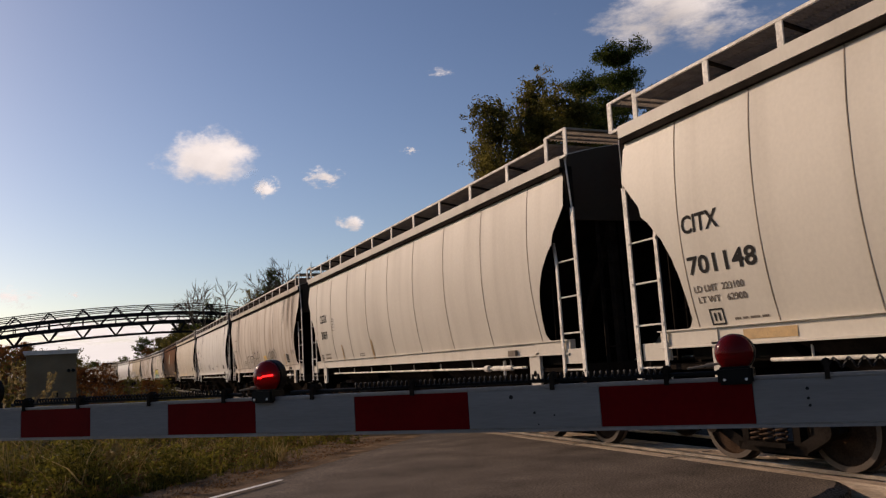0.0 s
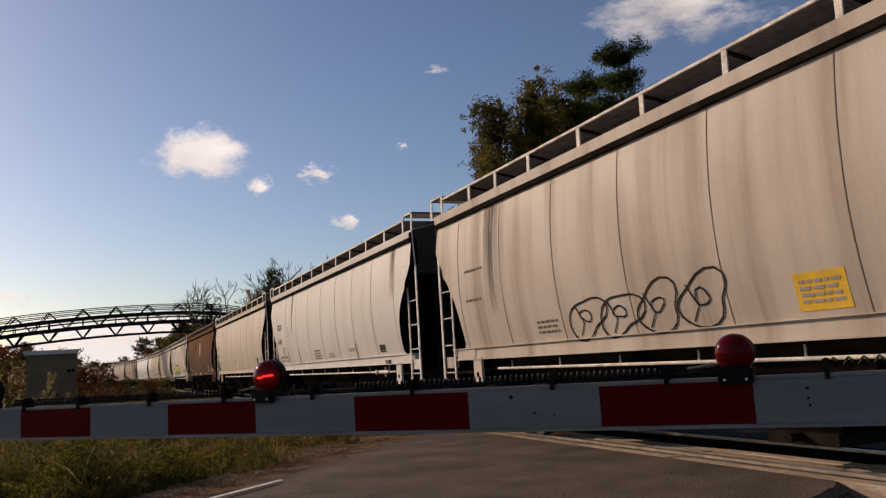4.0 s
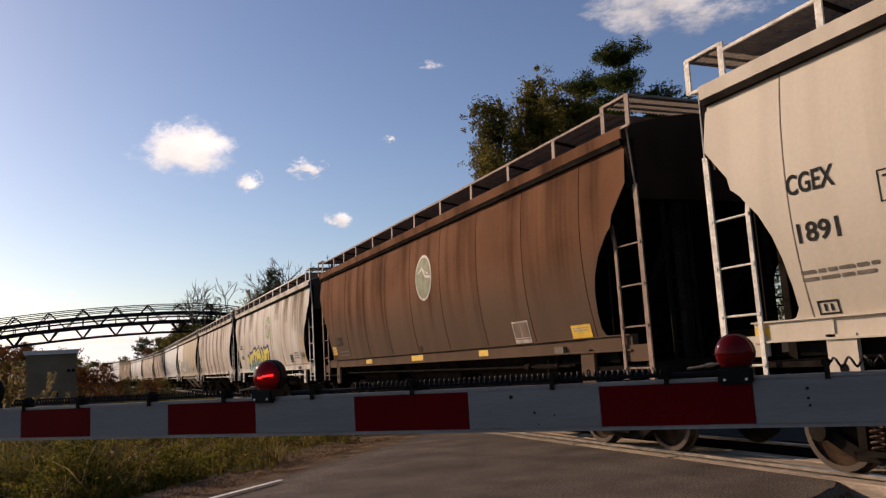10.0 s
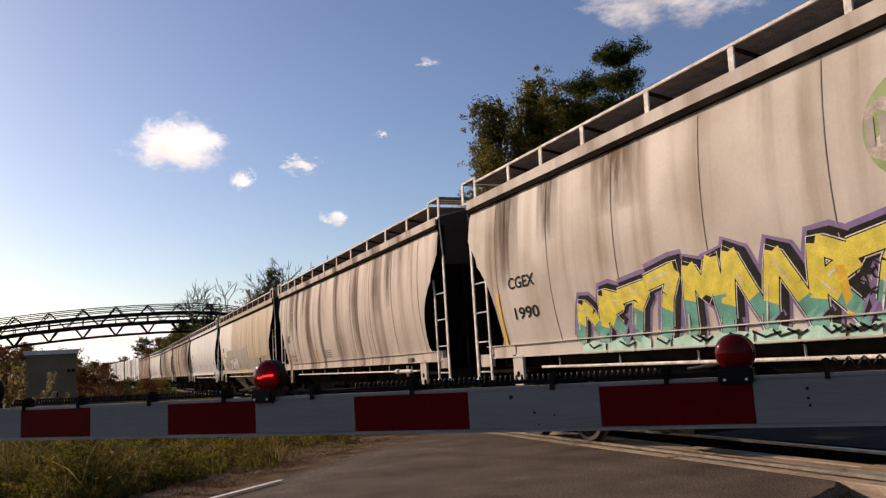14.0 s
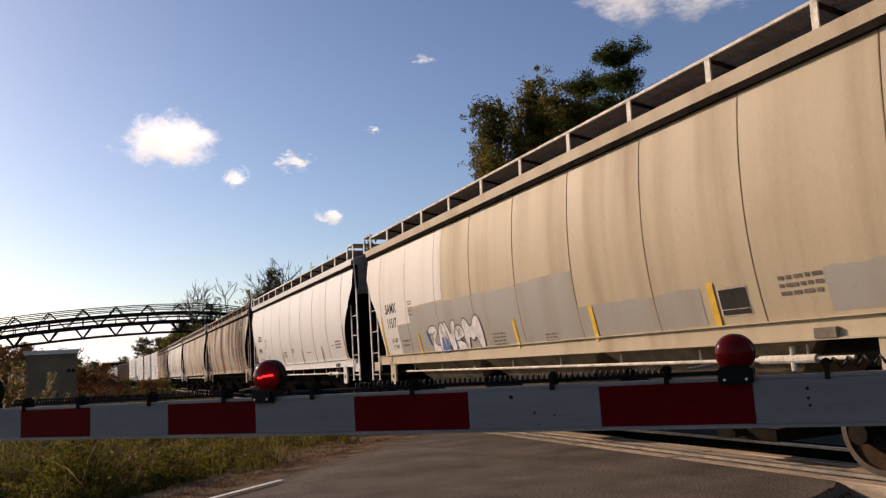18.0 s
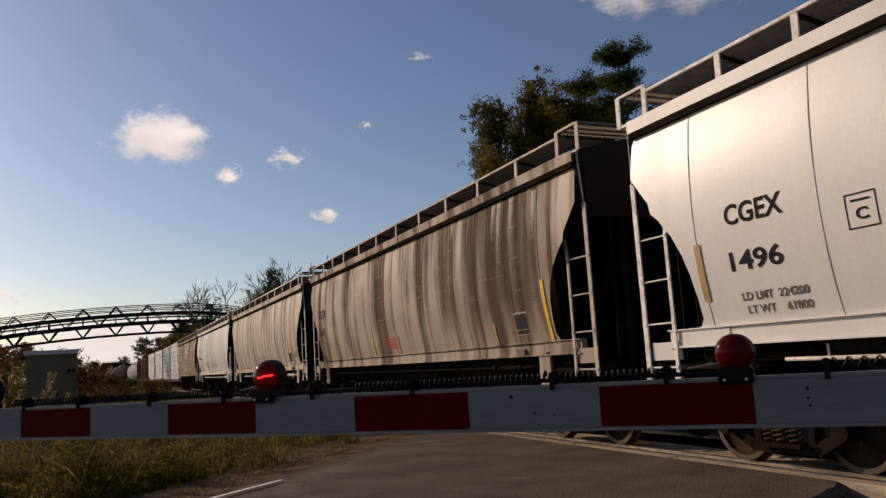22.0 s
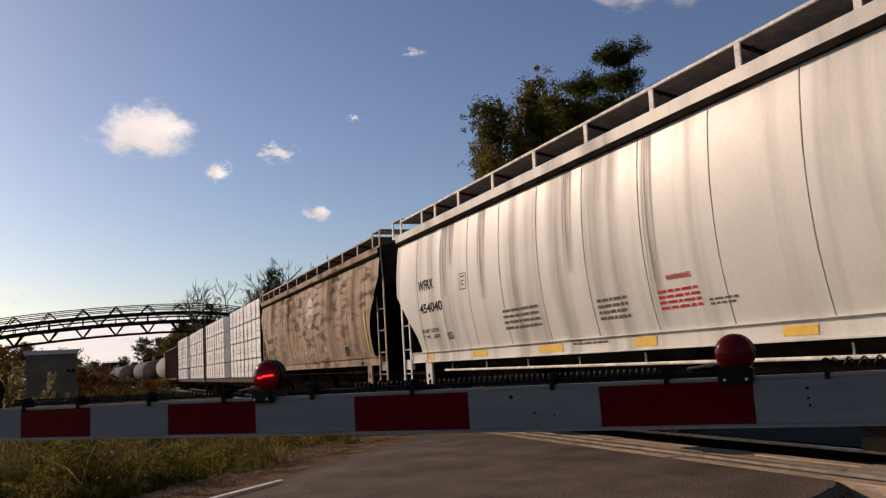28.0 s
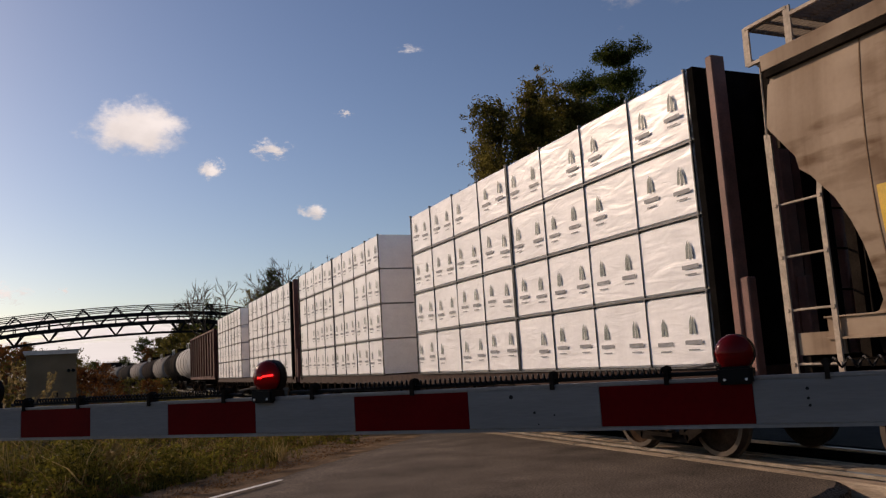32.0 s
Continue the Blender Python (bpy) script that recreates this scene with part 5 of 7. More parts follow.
def repaint(car, y0, y1, z0, z1, material, rag=0.02, seed=0):
    """A panel painted over in another colour, with a slightly uneven upper edge; without y1 it reaches the sheet's end."""
    bm = bmesh.new()
    n = 24
    rows = []
    for i in range(n + 1):
        zs = [z0 + (z1 + rag * noise.noise((i * 0.18, seed, 0)) - z0) * j / 12 for j in range(13)]
        rows.append([bm.verts.new((-(side_x(z) + 0.0035), y0 + ((LB / 2 - inset(z) - 0.012 if y1 is None else y1) - y0) * i / n, z)) for z in zs])
    for a, b in zip(rows, rows[1:]):
        for j in range(12):
            bm.faces.new((a[j], a[j + 1], b[j + 1], b[j]))
    part("repainted_panel", bm, material, car, smooth=True)


for key, car in zip("ABCDEFGHIJKLMN", hoppers):
    rnd = random.Random(ord(key))
    for row in MARKS[key].strip().splitlines():
        mark(car, key, row, rnd)


def run_mark_mat(name, color, seed):
    """Dirt that has run down from the eave: dense above, thinning out below and to both sides."""
    m = bpy.data.materials.new(name)
    m.use_nodes = True
    nt = m.node_tree
    L = nt.links.new
    b = nt.nodes["Principled BSDF"]
    b.inputs["Base Color"].default_value = (*color, 1)
    b.inputs["Roughness"].default_value, b.inputs["Specular IOR Level"].default_value = 0.8, 0.1
    tc = nt.nodes.new("ShaderNodeTexCoord")
    mp = nt.nodes.new("ShaderNodeMapping")
    mp.inputs["Scale"].default_value = (0, 1.0, 0.16)
    mp.inputs["Location"].default_value = (seed * 3.3, seed * 1.7, 0)
    L(tc.outputs["Object"], mp.inputs["Vector"])
    no = nt.nodes.new("ShaderNodeTexNoise")
    no.inputs["Scale"].default_value, no.inputs["Detail"].default_value, no.inputs["Roughness"].default_value = 5.5, 7, 0.65
    L(mp.outputs[0], no.inputs["Vector"])
    sp = nt.nodes.new("ShaderNodeSeparateXYZ")
    L(tc.outputs["Object"], sp.inputs[0])

    def mth(op, p, q, clamp=False):
        n = nt.nodes.new("ShaderNodeMath")
        n.operation, n.use_clamp = op, clamp
        for i, v in enumerate((p, q)):
            if isinstance(v, (int, float)):
                n.inputs[i].default_value = v
            else:
                L(v, n.inputs[i])
        return n.outputs[0]

    across = mth("SUBTRACT", 1.0, mth("MULTIPLY", mth("ABSOLUTE", sp.outputs["Y"], 0.0), 2.0), True)
    down = mth("ADD", 1.0, sp.outputs["Z"], True)
    mr = nt.nodes.new("ShaderNodeMapRange")
    mr.inputs[1].default_value, mr.inputs[2].default_value, mr.inputs[4].default_value = 0.32, 0.56, 0.95
    L(no.outputs[0], mr.inputs[0])
    L(mth("MULTIPLY", mr.outputs[0], mth("MULTIPLY", mth("POWER", across, 0.6), mth("POWER", down, 0.55))), b.inputs["Alpha"])
    return m


def run_mark(car, y, z0, z1, w, material, label="dark dirt run down the side sheet"):
    bm = bmesh.new()
    rows = [[bm.verts.new((-(side_x(z0 + (z1 - z0) * i / 16) + 0.0028), k / 4 - 0.5, -i / 16)) for k in range(5)] for i in range(17)]
    for p, q in zip(rows, rows[1:]):
        for k in range(4):
            bm.faces.new((p[k], p[k + 1], q[k + 1], q[k]))
    o = part("run_mark", bm, material, car, label, smooth=True, normals=False)
    o.matrix_basis = T(0, y, z0) @ Matrix.Diagonal((1, w, z0 - z1, 1))


RUN = [run_mark_mat("brown_run_mark", (0.085, 0.050, 0.030), 1), run_mark_mat("dark_run_mark", (0.045, 0.032, 0.024), 2), run_mark_mat("tan_run_mark", (0.20, 0.125, 0.065), 3)]
# car, dirt, then along the car: place, upper and lower end, breadth
for n, k, marks in (
    (2, 0, ((-7.2, 4.2, 2.4, 0.7), (-6.4, 4.2, 2.9, 0.6), (-5.6, 4.2, 3.2, 0.5), (5.6, 4.2, 2.2, 0.6))),
    (3, 2, ((4.2, 4.2, 2.6, 0.35), (-6.9, 4.2, 3.0, 0.4))),
    (6, 2, ((-7.0, 4.2, 2.3, 1.1), (-5.9, 4.2, 2.8, 1.2), (-4.4, 4.2, 3.2, 1.0), (-2.6, 4.2, 3.4, 1.2), (3.4, 4.2, 3.3, 1.2))),
    (6, 0, ((6.6, 4.2, 2.6, 0.9), (5.2, 4.2, 3.2, 0.7))),
    (7, 0, ((5.9, 4.2, 2.6, 0.9), (5.0, 4.2, 2.9, 0.7), (4.0, 4.2, 3.2, 0.5), (-5.0, 4.2, 2.8, 0.6))),
    (10, 0, ((4.0, 4.2, 1.8, 0.8), (1.2, 4.2, 2.2, 0.9), (-3.2, 4.2, 2.0, 1.0), (-4.6, 4.2, 1.8, 1.2), (-5.8, 4.2, 1.7, 1.6), (-6.7, 4.2, 1.8, 1.5), (-1.9, 4.2, 2.2, 0.9))),
    (11, 1, ((-3.4, 4.2, 1.7, 0.34), (-5.35, 4.2, 2.2, 0.36), (-1.6, 4.2, 2.9, 0.4), (-0.6, 4.2, 3.1, 0.4), (2.3, 4.2, 2.4, 0.4), (-1.1, 4.2, 3.0, 0.5))),
    (12, 1, ((5.1, 4.2, 2.7, 0.34), (3.35, 4.2, 2.5, 0.36), (4.75, 4.2, 3.3, 0.3), (-1.5, 4.2, 1.7, 0.26), (0.4, 4.2, 2.6, 0.3))),
    (13, 0, ((5.6, 4.2, 2.9, 1.1), (2.5, 4.2, 2.6, 0.9), (-3.6, 4.2, 2.6, 1.3))),
):
    for row in marks:
        run_mark(hoppers[n], *row, RUN[k])
flaked = run_mark_mat("bare_primer_streak", (0.66, 0.60, 0.53), 5)
for y, z0, z1, w in ((-5.42, 4.16, 3.5, 0.10), (-5.65, 4.16, 3.05, 0.13), (-6.10, 4.16, 3.1, 0.13), (-6.88, 4.10, 3.3, 0.14), (-0.88, 4.14, 3.5, 0.10), (-1.40, 4.16, 3.0, 0.12), (3.48, 4.2, 2.9, 0.14), (3.10, 4.2, 3.4, 0.10), (-3.6, 4.2, 3.7, 0.10)):
    run_mark(hoppers[10], y, z0, z1, w * 1.6, flaked, "pale streak where the paint has flaked")
# long scrapes along the dirtiest car
rnd = random.Random(77)
bm = bmesh.new()
for z in (2.86, 3.02, 3.10, 3.34, 3.62, 2.55):
    for i in range(26):
        if rnd.random() < 0.72:
            rect(bm, -7.0 + i * 0.55 + rnd.uniform(-0.1, 0.1), z - 3.0 + rnd.uniform(-0.008, 0.008), rnd.uniform(0.2, 0.55), rnd.uniform(0.002, 0.005))
put(hoppers[10], "scrape", bm, "g_scar", 0.0, 3.0, 0.007, "pale scrape along the side sheet")
tan_car = hoppers[8]
white = paint("white_panel", (0.72, 0.68, 0.61), amount=0.08, seed=31)
repaint(tan_car, 3.13, None, 2.70, 4.15, white, 0.0)
repaint(tan_car, 5.95, None, 1.69, 2.70, white, 0.0)
repaint(tan_car, 5.10, 5.95, 2.35, 2.70, white, 0.0)
grey = paint("grey_panel", (0.36, 0.34, 0.30), (0.30, 0.24, 0.16), amount=0.4, seed=33)
repaint(tan_car, -1.76, 5.10, 1.69, 2.66, grey, 0.04)
repaint(tan_car, 5.10, 5.95, 1.69, 2.35, grey, 0.0)
repaint(tan_car, -4.36, -1.76, 1.69, 2.12, grey, 0.03)
repaint(tan_car, -6.81, -6.11, 1.72, 2.15, grey, 0.03)


# ---- centre-beam lumber cars ----
M["beam"] = mat("brown_red_car_steel", (0.20, 0.085, 0.065), 0.65, vary=0.3, scale=3, bump=0.1)
M["deck"] = mat("dark_brown_deck_steel", (0.05, 0.028, 0.022), 0.7, vary=0.3, spec=0.1)
M["strap"] = mat("grey_strap", (0.07, 0.07, 0.068), 0.5, vary=0.2)
M["logo"] = mat("green_grey_print", (0.20, 0.23, 0.21), 0.6, vary=0.3, scale=8)
M["print"] = mat("grey_print", (0.22, 0.23, 0.24), 0.6, vary=0.3, scale=8)


def wrap_mat():
    """White plastic wrap: slack folds that run slantwise, and a soft sheen."""
    m = mat("white_lumber_wrap", (0.93, 0.92, 0.91), 0.36, vary=0.05, scale=3, fine=20)
    nt = m.node_tree
    tc = nt.nodes.new("ShaderNodeTexCoord")
    last = None
    for rot, sc, st in ((0.8, 1.3, 0.20), (-0.9, 2.4, 0.20)):
        mp = nt.nodes.new("ShaderNodeMapping")
        mp.inputs["Rotation"].default_value = (rot, 0, 0)
        mp.inputs["Scale"].default_value = (1, 0.6, 2.2)
        nt.links.new(tc.outputs["Object"], mp.inputs["Vector"])
        n = nt.nodes.new("ShaderNodeTexNoise")
        n.inputs["Scale"].default_value, n.inputs["Detail"].default_value, n.inputs["Distortion"].default_value = sc, 2.5, 0.8
        nt.links.new(mp.outputs[0], n.inputs["Vector"])
        bp = nt.nodes.new("ShaderNodeBump")
        bp.inputs["Strength"].default_value, bp.inputs["Distance"].default_value = st, 0.07
        nt.links.new(n.outputs[0], bp.inputs["Height"])
        if last:
            nt.links.new(last, bp.inputs["Normal"])
        last = bp.outputs[0]
    nt.links.new(last, nt.nodes["Principled BSDF"].inputs["Normal"])
    return m


M["wrap"] = wrap_mat()
CB = 22.0


def make_bundle(parent, sx, y0, y1, z0, z1, rnd):
    """A wrapped packet of lumber with its straps and its printed wrap."""
    bm = bmesh.new()
    xi, xo = 0.10, 1.47
    ny = 10
    rows = []
    for i in range(ny + 1):
        y = y0 + 0.012 + (y1 - y0 - 0.024) * i / ny
        k = rnd.uniform(-0.006, 0.004)
        e = 0.012 if i in (0, ny) else 0
        pr = [(xi, z0 + 0.02), (xo - 0.03 + k - e, z0 + 0.02), (xo + k - e, z0 + 0.05), (xo + k + rnd.uniform(-0.010, 0.007) - e, (z0 + z1) / 2), (xo + k - e, z1 - 0.04), (xo - 0.03 + k - e, z1 - 0.012), (xi, z1 - 0.012)]
        rows.append([bm.verts.new((sx * x, y, z)) for x, z in pr])
    for a, b in zip(rows, rows[1:]):
        for j in range(7):
            bm.faces.new((a[j], a[(j + 1) % 7], b[(j + 1) % 7], b[j]))
    bm.faces.new(rows[0])
    bm.faces.new(rows[-1][::-1])
    b = part("lumber_bundle", bm, M["wrap"], parent, smooth=False)
    n = max(1, round((y1 - y0) / 1.22))
    bm = bmesh.new()
    for i in range(n + 1):
        y = min(max(y0 + (y1 - y0) * i / n, y0 + 0.02), y1 - 0.02)
        box(bm, (sx * (xo + 0.002), y, (z0 + z1) / 2), (0.03, 0.006 if 0 < i < n else 0.016, z1 - z0 - 0.04))
        box(bm, (sx * (xo + 0.0), y, z1 - 0.01), (0.05, 0.025, 0.035))
    box(bm, (sx * (xo - 0.01), (y0 + y1) / 2, z0 + 0.005), (0.05, y1 - y0, 0.018))
    part("strap", bm, M["strap"], b)
    lg, tx = bmesh.new(), bmesh.new()
    for i in range(2 * n):
        y = y0 + (y1 - y0) * (i + 0.5) / (2 * n) + rnd.uniform(-0.05, 0.05)
        z = z0 + 0.55 + rnd.uniform(-0.04, 0.04)
        if rnd.random() < 0.1:
            continue
        x = sx * (xo + 0.0135)
        w = 0.062
        for pts in ([(-w, -0.11), (-w * 0.8, 0.04), (-w * 0.1, 0.12), (0, 0.04), (-w * 0.2, -0.11)], [(w * 0.15, -0.11), (w * 0.05, 0.02), (w * 0.2, 0.10), (w * 0.85, 0.0), (w, -0.11)]):
            lg.faces.new([lg.verts.new((x, y - u, z + v)) for u, v in pts])
        for dz, ww, hh in ((-0.21, 0.15, 0.05), (-0.30, 0.10, 0.016)):
            tx.faces.new([tx.verts.new((x, y + u * ww, z + dz + v * hh)) for u, v in ((-1, -0.5), (1, -0.5), (1, 0.5), (-1, 0.5))])
    tagged(part("wrap_emblem", lg, M["logo"], b, "green tree-like emblem on the wrap", normals=False), kind="stuff")
    tagged(part("wrap_print", tx, M["print"], b, normals=False), kind="stuff")


def make_centerbeam(seed):
    car = new("lumber_car")
    rnd = random.Random(seed)
    bm = bmesh.new()
    box(bm, (0, 0, 1.12), (2.8, CB, 0.14))
    box(bm, (0, 0, 0.85), (0.5, CB + 0.3, 0.4))
    part("deck", bm, M["deck"], car, "dark steel deck")
    for sx in (-1, 1):
        bm = bmesh.new()
        box(bm, (sx * 1.42, 0, 1.08), (0.06, CB, 0.22))
        part("side_sill", bm, M["deck"], car)
        for i in range(26):
            bm = bmesh.new()
            y = -CB / 2 + 0.6 + i * (CB - 1.2) / 25
            prism(bm, [(sx * 1.40, y - 0.12, 1.0), (sx * 1.40, y + 0.12, 1.0), (sx * 1.40, y + 0.06, 0.80), (sx * 1.40, y - 0.06, 0.80)], (sx * 0.06, 0, 0))
            part("winch", bm, M["dark"], car)
    bm = bmesh.new()
    box(bm, (0, 0, 2.95), (0.12, CB - 0.6, 3.5))
    box(bm, (0, 0, 4.72), (0.5, CB, 0.08))
    part("centre_beam", bm, M["beam"], car)
    for sy in (-1, 1):
        bm = bmesh.new()
        box(bm, (0, sy * (CB / 2 - 0.36), 2.95), (2.96, 0.10, 3.7))
        # black where the posts are brown red, to paint in the plate's shade
        bulk = part("bulkhead", bm, M["black"], car, "steel bulkhead made black for its shade")
        for x in (-1.32, -0.45, 0.45, 1.32):
            bm = bmesh.new()
            box(bm, (x, sy * (CB / 2 - 0.10), 2.98), (0.20, 0.12, 3.75))
            box(bm, (x, sy * (CB / 2 + 0.03), 1.6), (0.13, 0.14, 1.2))
            bmesh.ops.bevel(bm, geom=bm.edges[:], offset=0.015, segments=1, affect="EDGES")
            part("bulkhead_post", bm, M["beam"], bulk, "brown red steel post")
        bm = bmesh.new()
        box(bm, (0, sy * (CB / 2 + 0.30), 0.88), (0.2, 0.6, 0.25))
        part("coupler", bm, M["rust"], car)
        make_truck(car, sy * (CB / 2 - 2.1))
    for sx in (-1, 1):
        for k in range(4):
            z0 = 1.20 + k * 0.905
            for a, b in ((-10.55, -5.8), (-5.8, -1.0), (1.4, 6.0), (6.0, 10.65)):
                make_bundle(car, sx, a, b, z0, z0 + 0.90, rnd)
    return car


for s0, seed in ((250.5, 5), (273.2, 6)):
    car = tagged(make_centerbeam(seed), "brown centre-beam flat car loaded with white wrapped lumber", "lumber car", group="lumber cars of the train")
    MOVING.append((car, s0, 8.9))


# ---- open-top hopper and tank cars at the rear ----
def make_gondola():
    car = new("open_top_car")
    L = 15.2
    bm = bmesh.new()
    for sx in (-1, 1):
        box(bm, (sx * 1.45, 0, 2.75), (0.05, L, 3.1))
    for sy in (-1, 1):
        box(bm, (0, sy * (L / 2 - 0.03), 2.75), (2.9, 0.05, 3.1))
    box(bm, (0, 0, 1.25), (2.9, L, 0.1))
    part("body", bm, M["rusty"], car)
    for sx in (-1, 1):
        bm = bmesh.new()
        box(bm, (sx * 1.49, 0, 4.30), (0.14, L + 0.1, 0.12))
        box(bm, (sx * 1.49, 0, 1.25), (0.12, L, 0.2))
        part("rim", bm, M["rusty"], car)
        for i in range(11):
            bm = bmesh.new()
            box(bm, (sx * 1.52, -L / 2 + 0.1 + i * (L - 0.2) / 10, 2.75), (0.12, 0.14, 3.0))
            part("rib", bm, M["rusty"], car)
    bm = bmesh.new()
    box(bm, (0, 0, 0.95), (0.5, L + 1.3, 0.35))
    part("centre_sill", bm, M["black"], car)
    for sy in (-1, 1):
        make_truck(car, sy * (L / 2 - 1.7))
    return car


M["rusty"] = paint("rust_red_steel", (0.105, 0.038, 0.030), (0.04, 0.024, 0.02), amount=0.6, seed=50, rough=0.7)
gon = tagged(make_gondola(), "rust brown ribbed open-top freight car", "freight car")
MOVING.append((gon, 292.6, 5.9))


def make_tank():
    car = new("tank_car")
    L, r, zc = 14.6, 1.50, 2.65
    bm = bmesh.new()
    prof = [(-L / 2, 0.0), (-L / 2 + 0.03, 0.5), (-L / 2 + 0.15, 1.0), (-L / 2 + 0.4, 1.35), (-L / 2 + 0.75, r), (L / 2 - 0.75, r), (L / 2 - 0.4, 1.35), (L / 2 - 0.15, 1.0), (L / 2 - 0.03, 0.5), (L / 2, 0.0)]
    rings = [[bm.verts.new((max(q, 0.01) * math.cos(i / 32 * math.tau), y, zc + max(q, 0.01) * math.sin(i / 32 * math.tau))) for i in range(32)] for y, q in prof]
    for a, b in zip(rings, rings[1:]):
        for i in range(32):
            bm.faces.new((a[i], a[(i + 1) % 32], b[(i + 1) % 32], b[i]))
    t = part("tank", bm, None, car, smooth=True)
    for y in (-4.6, -1.5, 1.5, 4.6):
        bm = bmesh.new()
        a = [[bm.verts.new((q * math.cos(i / 32 * math.tau), y + d, zc + q * math.sin(i / 32 * math.tau))) for i in range(32)] for d, q in ((-0.05, r), (-0.05, r + 0.02), (0.05, r + 0.02), (0.05, r))]
        for p, q in zip(a, a[1:]):
            for i in range(32):
                bm.faces.new((p[i], p[(i + 1) % 32], q[(i + 1) % 32], q[i]))
        part("band", bm, M["dark"], car)
    bm = bmesh.new()
    rod(bm, (0, 0, zc + r - 0.1), (0, 0, zc + r + 0.35), 0.5, 20)
    part("dome", bm, M["dark"], car)
    bm = bmesh.new()
    for sx in (-1, 1):
        box(bm, (sx * 0.9, 0, zc + r + 0.25), (0.04, 3.0, 0.04))
        for y in (-1.5, 0, 1.5):
            box(bm, (sx * 0.9, y, zc + r - 0.2), (0.04, 0.04, 0.9))
    part("platform_rail", bm, M["ladder"], car)
    bm = bmesh.new()
    box(bm, (0, 0, 1.0), (0.6, L + 1.3, 0.35))
    for sy in (-1, 1):
        box(bm, (0, sy * (L / 2 - 0.2), 1.15), (2.8, 1.6, 0.1))
        box(bm, (0, sy * (L / 2 - 1.6), 1.35), (2.0, 0.5, 0.6))
    part("underframe", bm, M["black"], car)
    for sy in (-1, 1):
        make_truck(car, sy * (L / 2 - 1.5))
    t.data.materials.append(M["ink"])
    t.material_slots[0].link = "OBJECT"
    return car


tank = make_tank()
for i, (c, words_) in enumerate((((0.55, 0.54, 0.52), "white"), ((0.05, 0.045, 0.04), "black"), ((0.30, 0.29, 0.28), "pale grey"), ((0.045, 0.04, 0.04), "black"), ((0.30, 0.29, 0.28), "pale grey"), ((0.05, 0.05, 0.05), "black"), ((0.25, 0.24, 0.22), "pale grey"), ((0.05, 0.05, 0.05), "black"))):
    car = tank if i == 0 else copy_thing(tank, Matrix())
    if i:
        WHEELS.extend(o for o in car.children_recursive if o.name.startswith("wheelset"))
    set_paint(car, paint("tank_paint", c, (0.1, 0.08, 0.06), amount=0.4, seed=60 + i, rough=0.85, spec=0.0))
    tagged(car, words_ + " cylindrical tank car with steel bands", "tank car", group="tank cars of the train")
    MOVING.append((car, 308.7 + i * 17.2, 5.8))


# ---- signal shed beside the track ----
shed = tagged(new("signal_shed"), "grey green steel signal shed with a pale flat roof", "shed")
bm = bmesh.new()
box(bm, (0, 0, 1.20), (1.46, 2.6, 2.4))
part("wall", bm, M["shed"], shed)
for i in range(4):
    bm = bmesh.new()
    box(bm, (-0.60 + i * 0.40, -1.303, 1.12), (0.012, 0.012, 2.2))
    part("wall_rib", bm, M["shed"], shed)
bm = bmesh.new()
box(bm, (0.0, 0, 2.44), (1.58, 2.8, 0.09))
box(bm, (0.0, 0, 2.50), (1.64, 2.86, 0.05))
part("roof", bm, M["shedroof"], shed, "pale metal roof with overhang")
bm = bmesh.new()
box(bm, (-0.15, -1.31, 1.12), (0.82, 0.03, 1.95))
door = part("door", bm, M["shed"], shed)
bm = bmesh.new()
box(bm, (0.17, -1.34, 1.1), (0.04, 0.04, 0.14))
part("handle", bm, M["dark"], door)
for x in (0.50, 0.63):
    bm = bmesh.new()
    rod(bm, (x, -1.30, 1.85), (x, -1.42, 1.85), 0.055, 12)
    part("vent", bm, M["blackplastic"], shed, "small round black vent")
bm = bmesh.new()
box(bm, (0.78, -1.0, 0.75), (0.12, 0.25, 0.35))
part("meter_box", bm, M["dark"], shed)
bm = bmesh.new()
box(bm, (0, 0, -0.05), (2.0, 2.8, 0.15))
part("base", bm, M["shedroof"], shed)
shed.matrix_world = pose(-1.62, 29.9, 0.03, 0, 0, 3)

# ---- conveyor bridge over the track ----
bridge = tagged(new("conveyor_bridge"), "long dark steel truss conveyor bridge over the track", "bridge")
BX = [-56 + i * 3.7 for i in range(25)]


def deck(x):
    return 10.55 - (0.0029 if x < 9 else 0.012) * (x - 9) ** 2 if x < 18 else 9.63


def chord(y, dz, w, h):
    """One member along the whole bridge."""
    bm = bmesh.new()
    rows = [[bm.verts.new((x, y + w * a, deck(x) + dz + h * b)) for a, b in ((-0.5, -0.5), (0.5, -0.5), (0.5, 0.5), (-0.5, 0.5))] for x in BX]
    for p, q in zip(rows, rows[1:]):
        for j in range(4):
            bm.faces.new((p[j], p[(j + 1) % 4], q[(j + 1) % 4], q[j]))
    bm.faces.new(rows[0])
    bm.faces.new(rows[-1])
    return bm


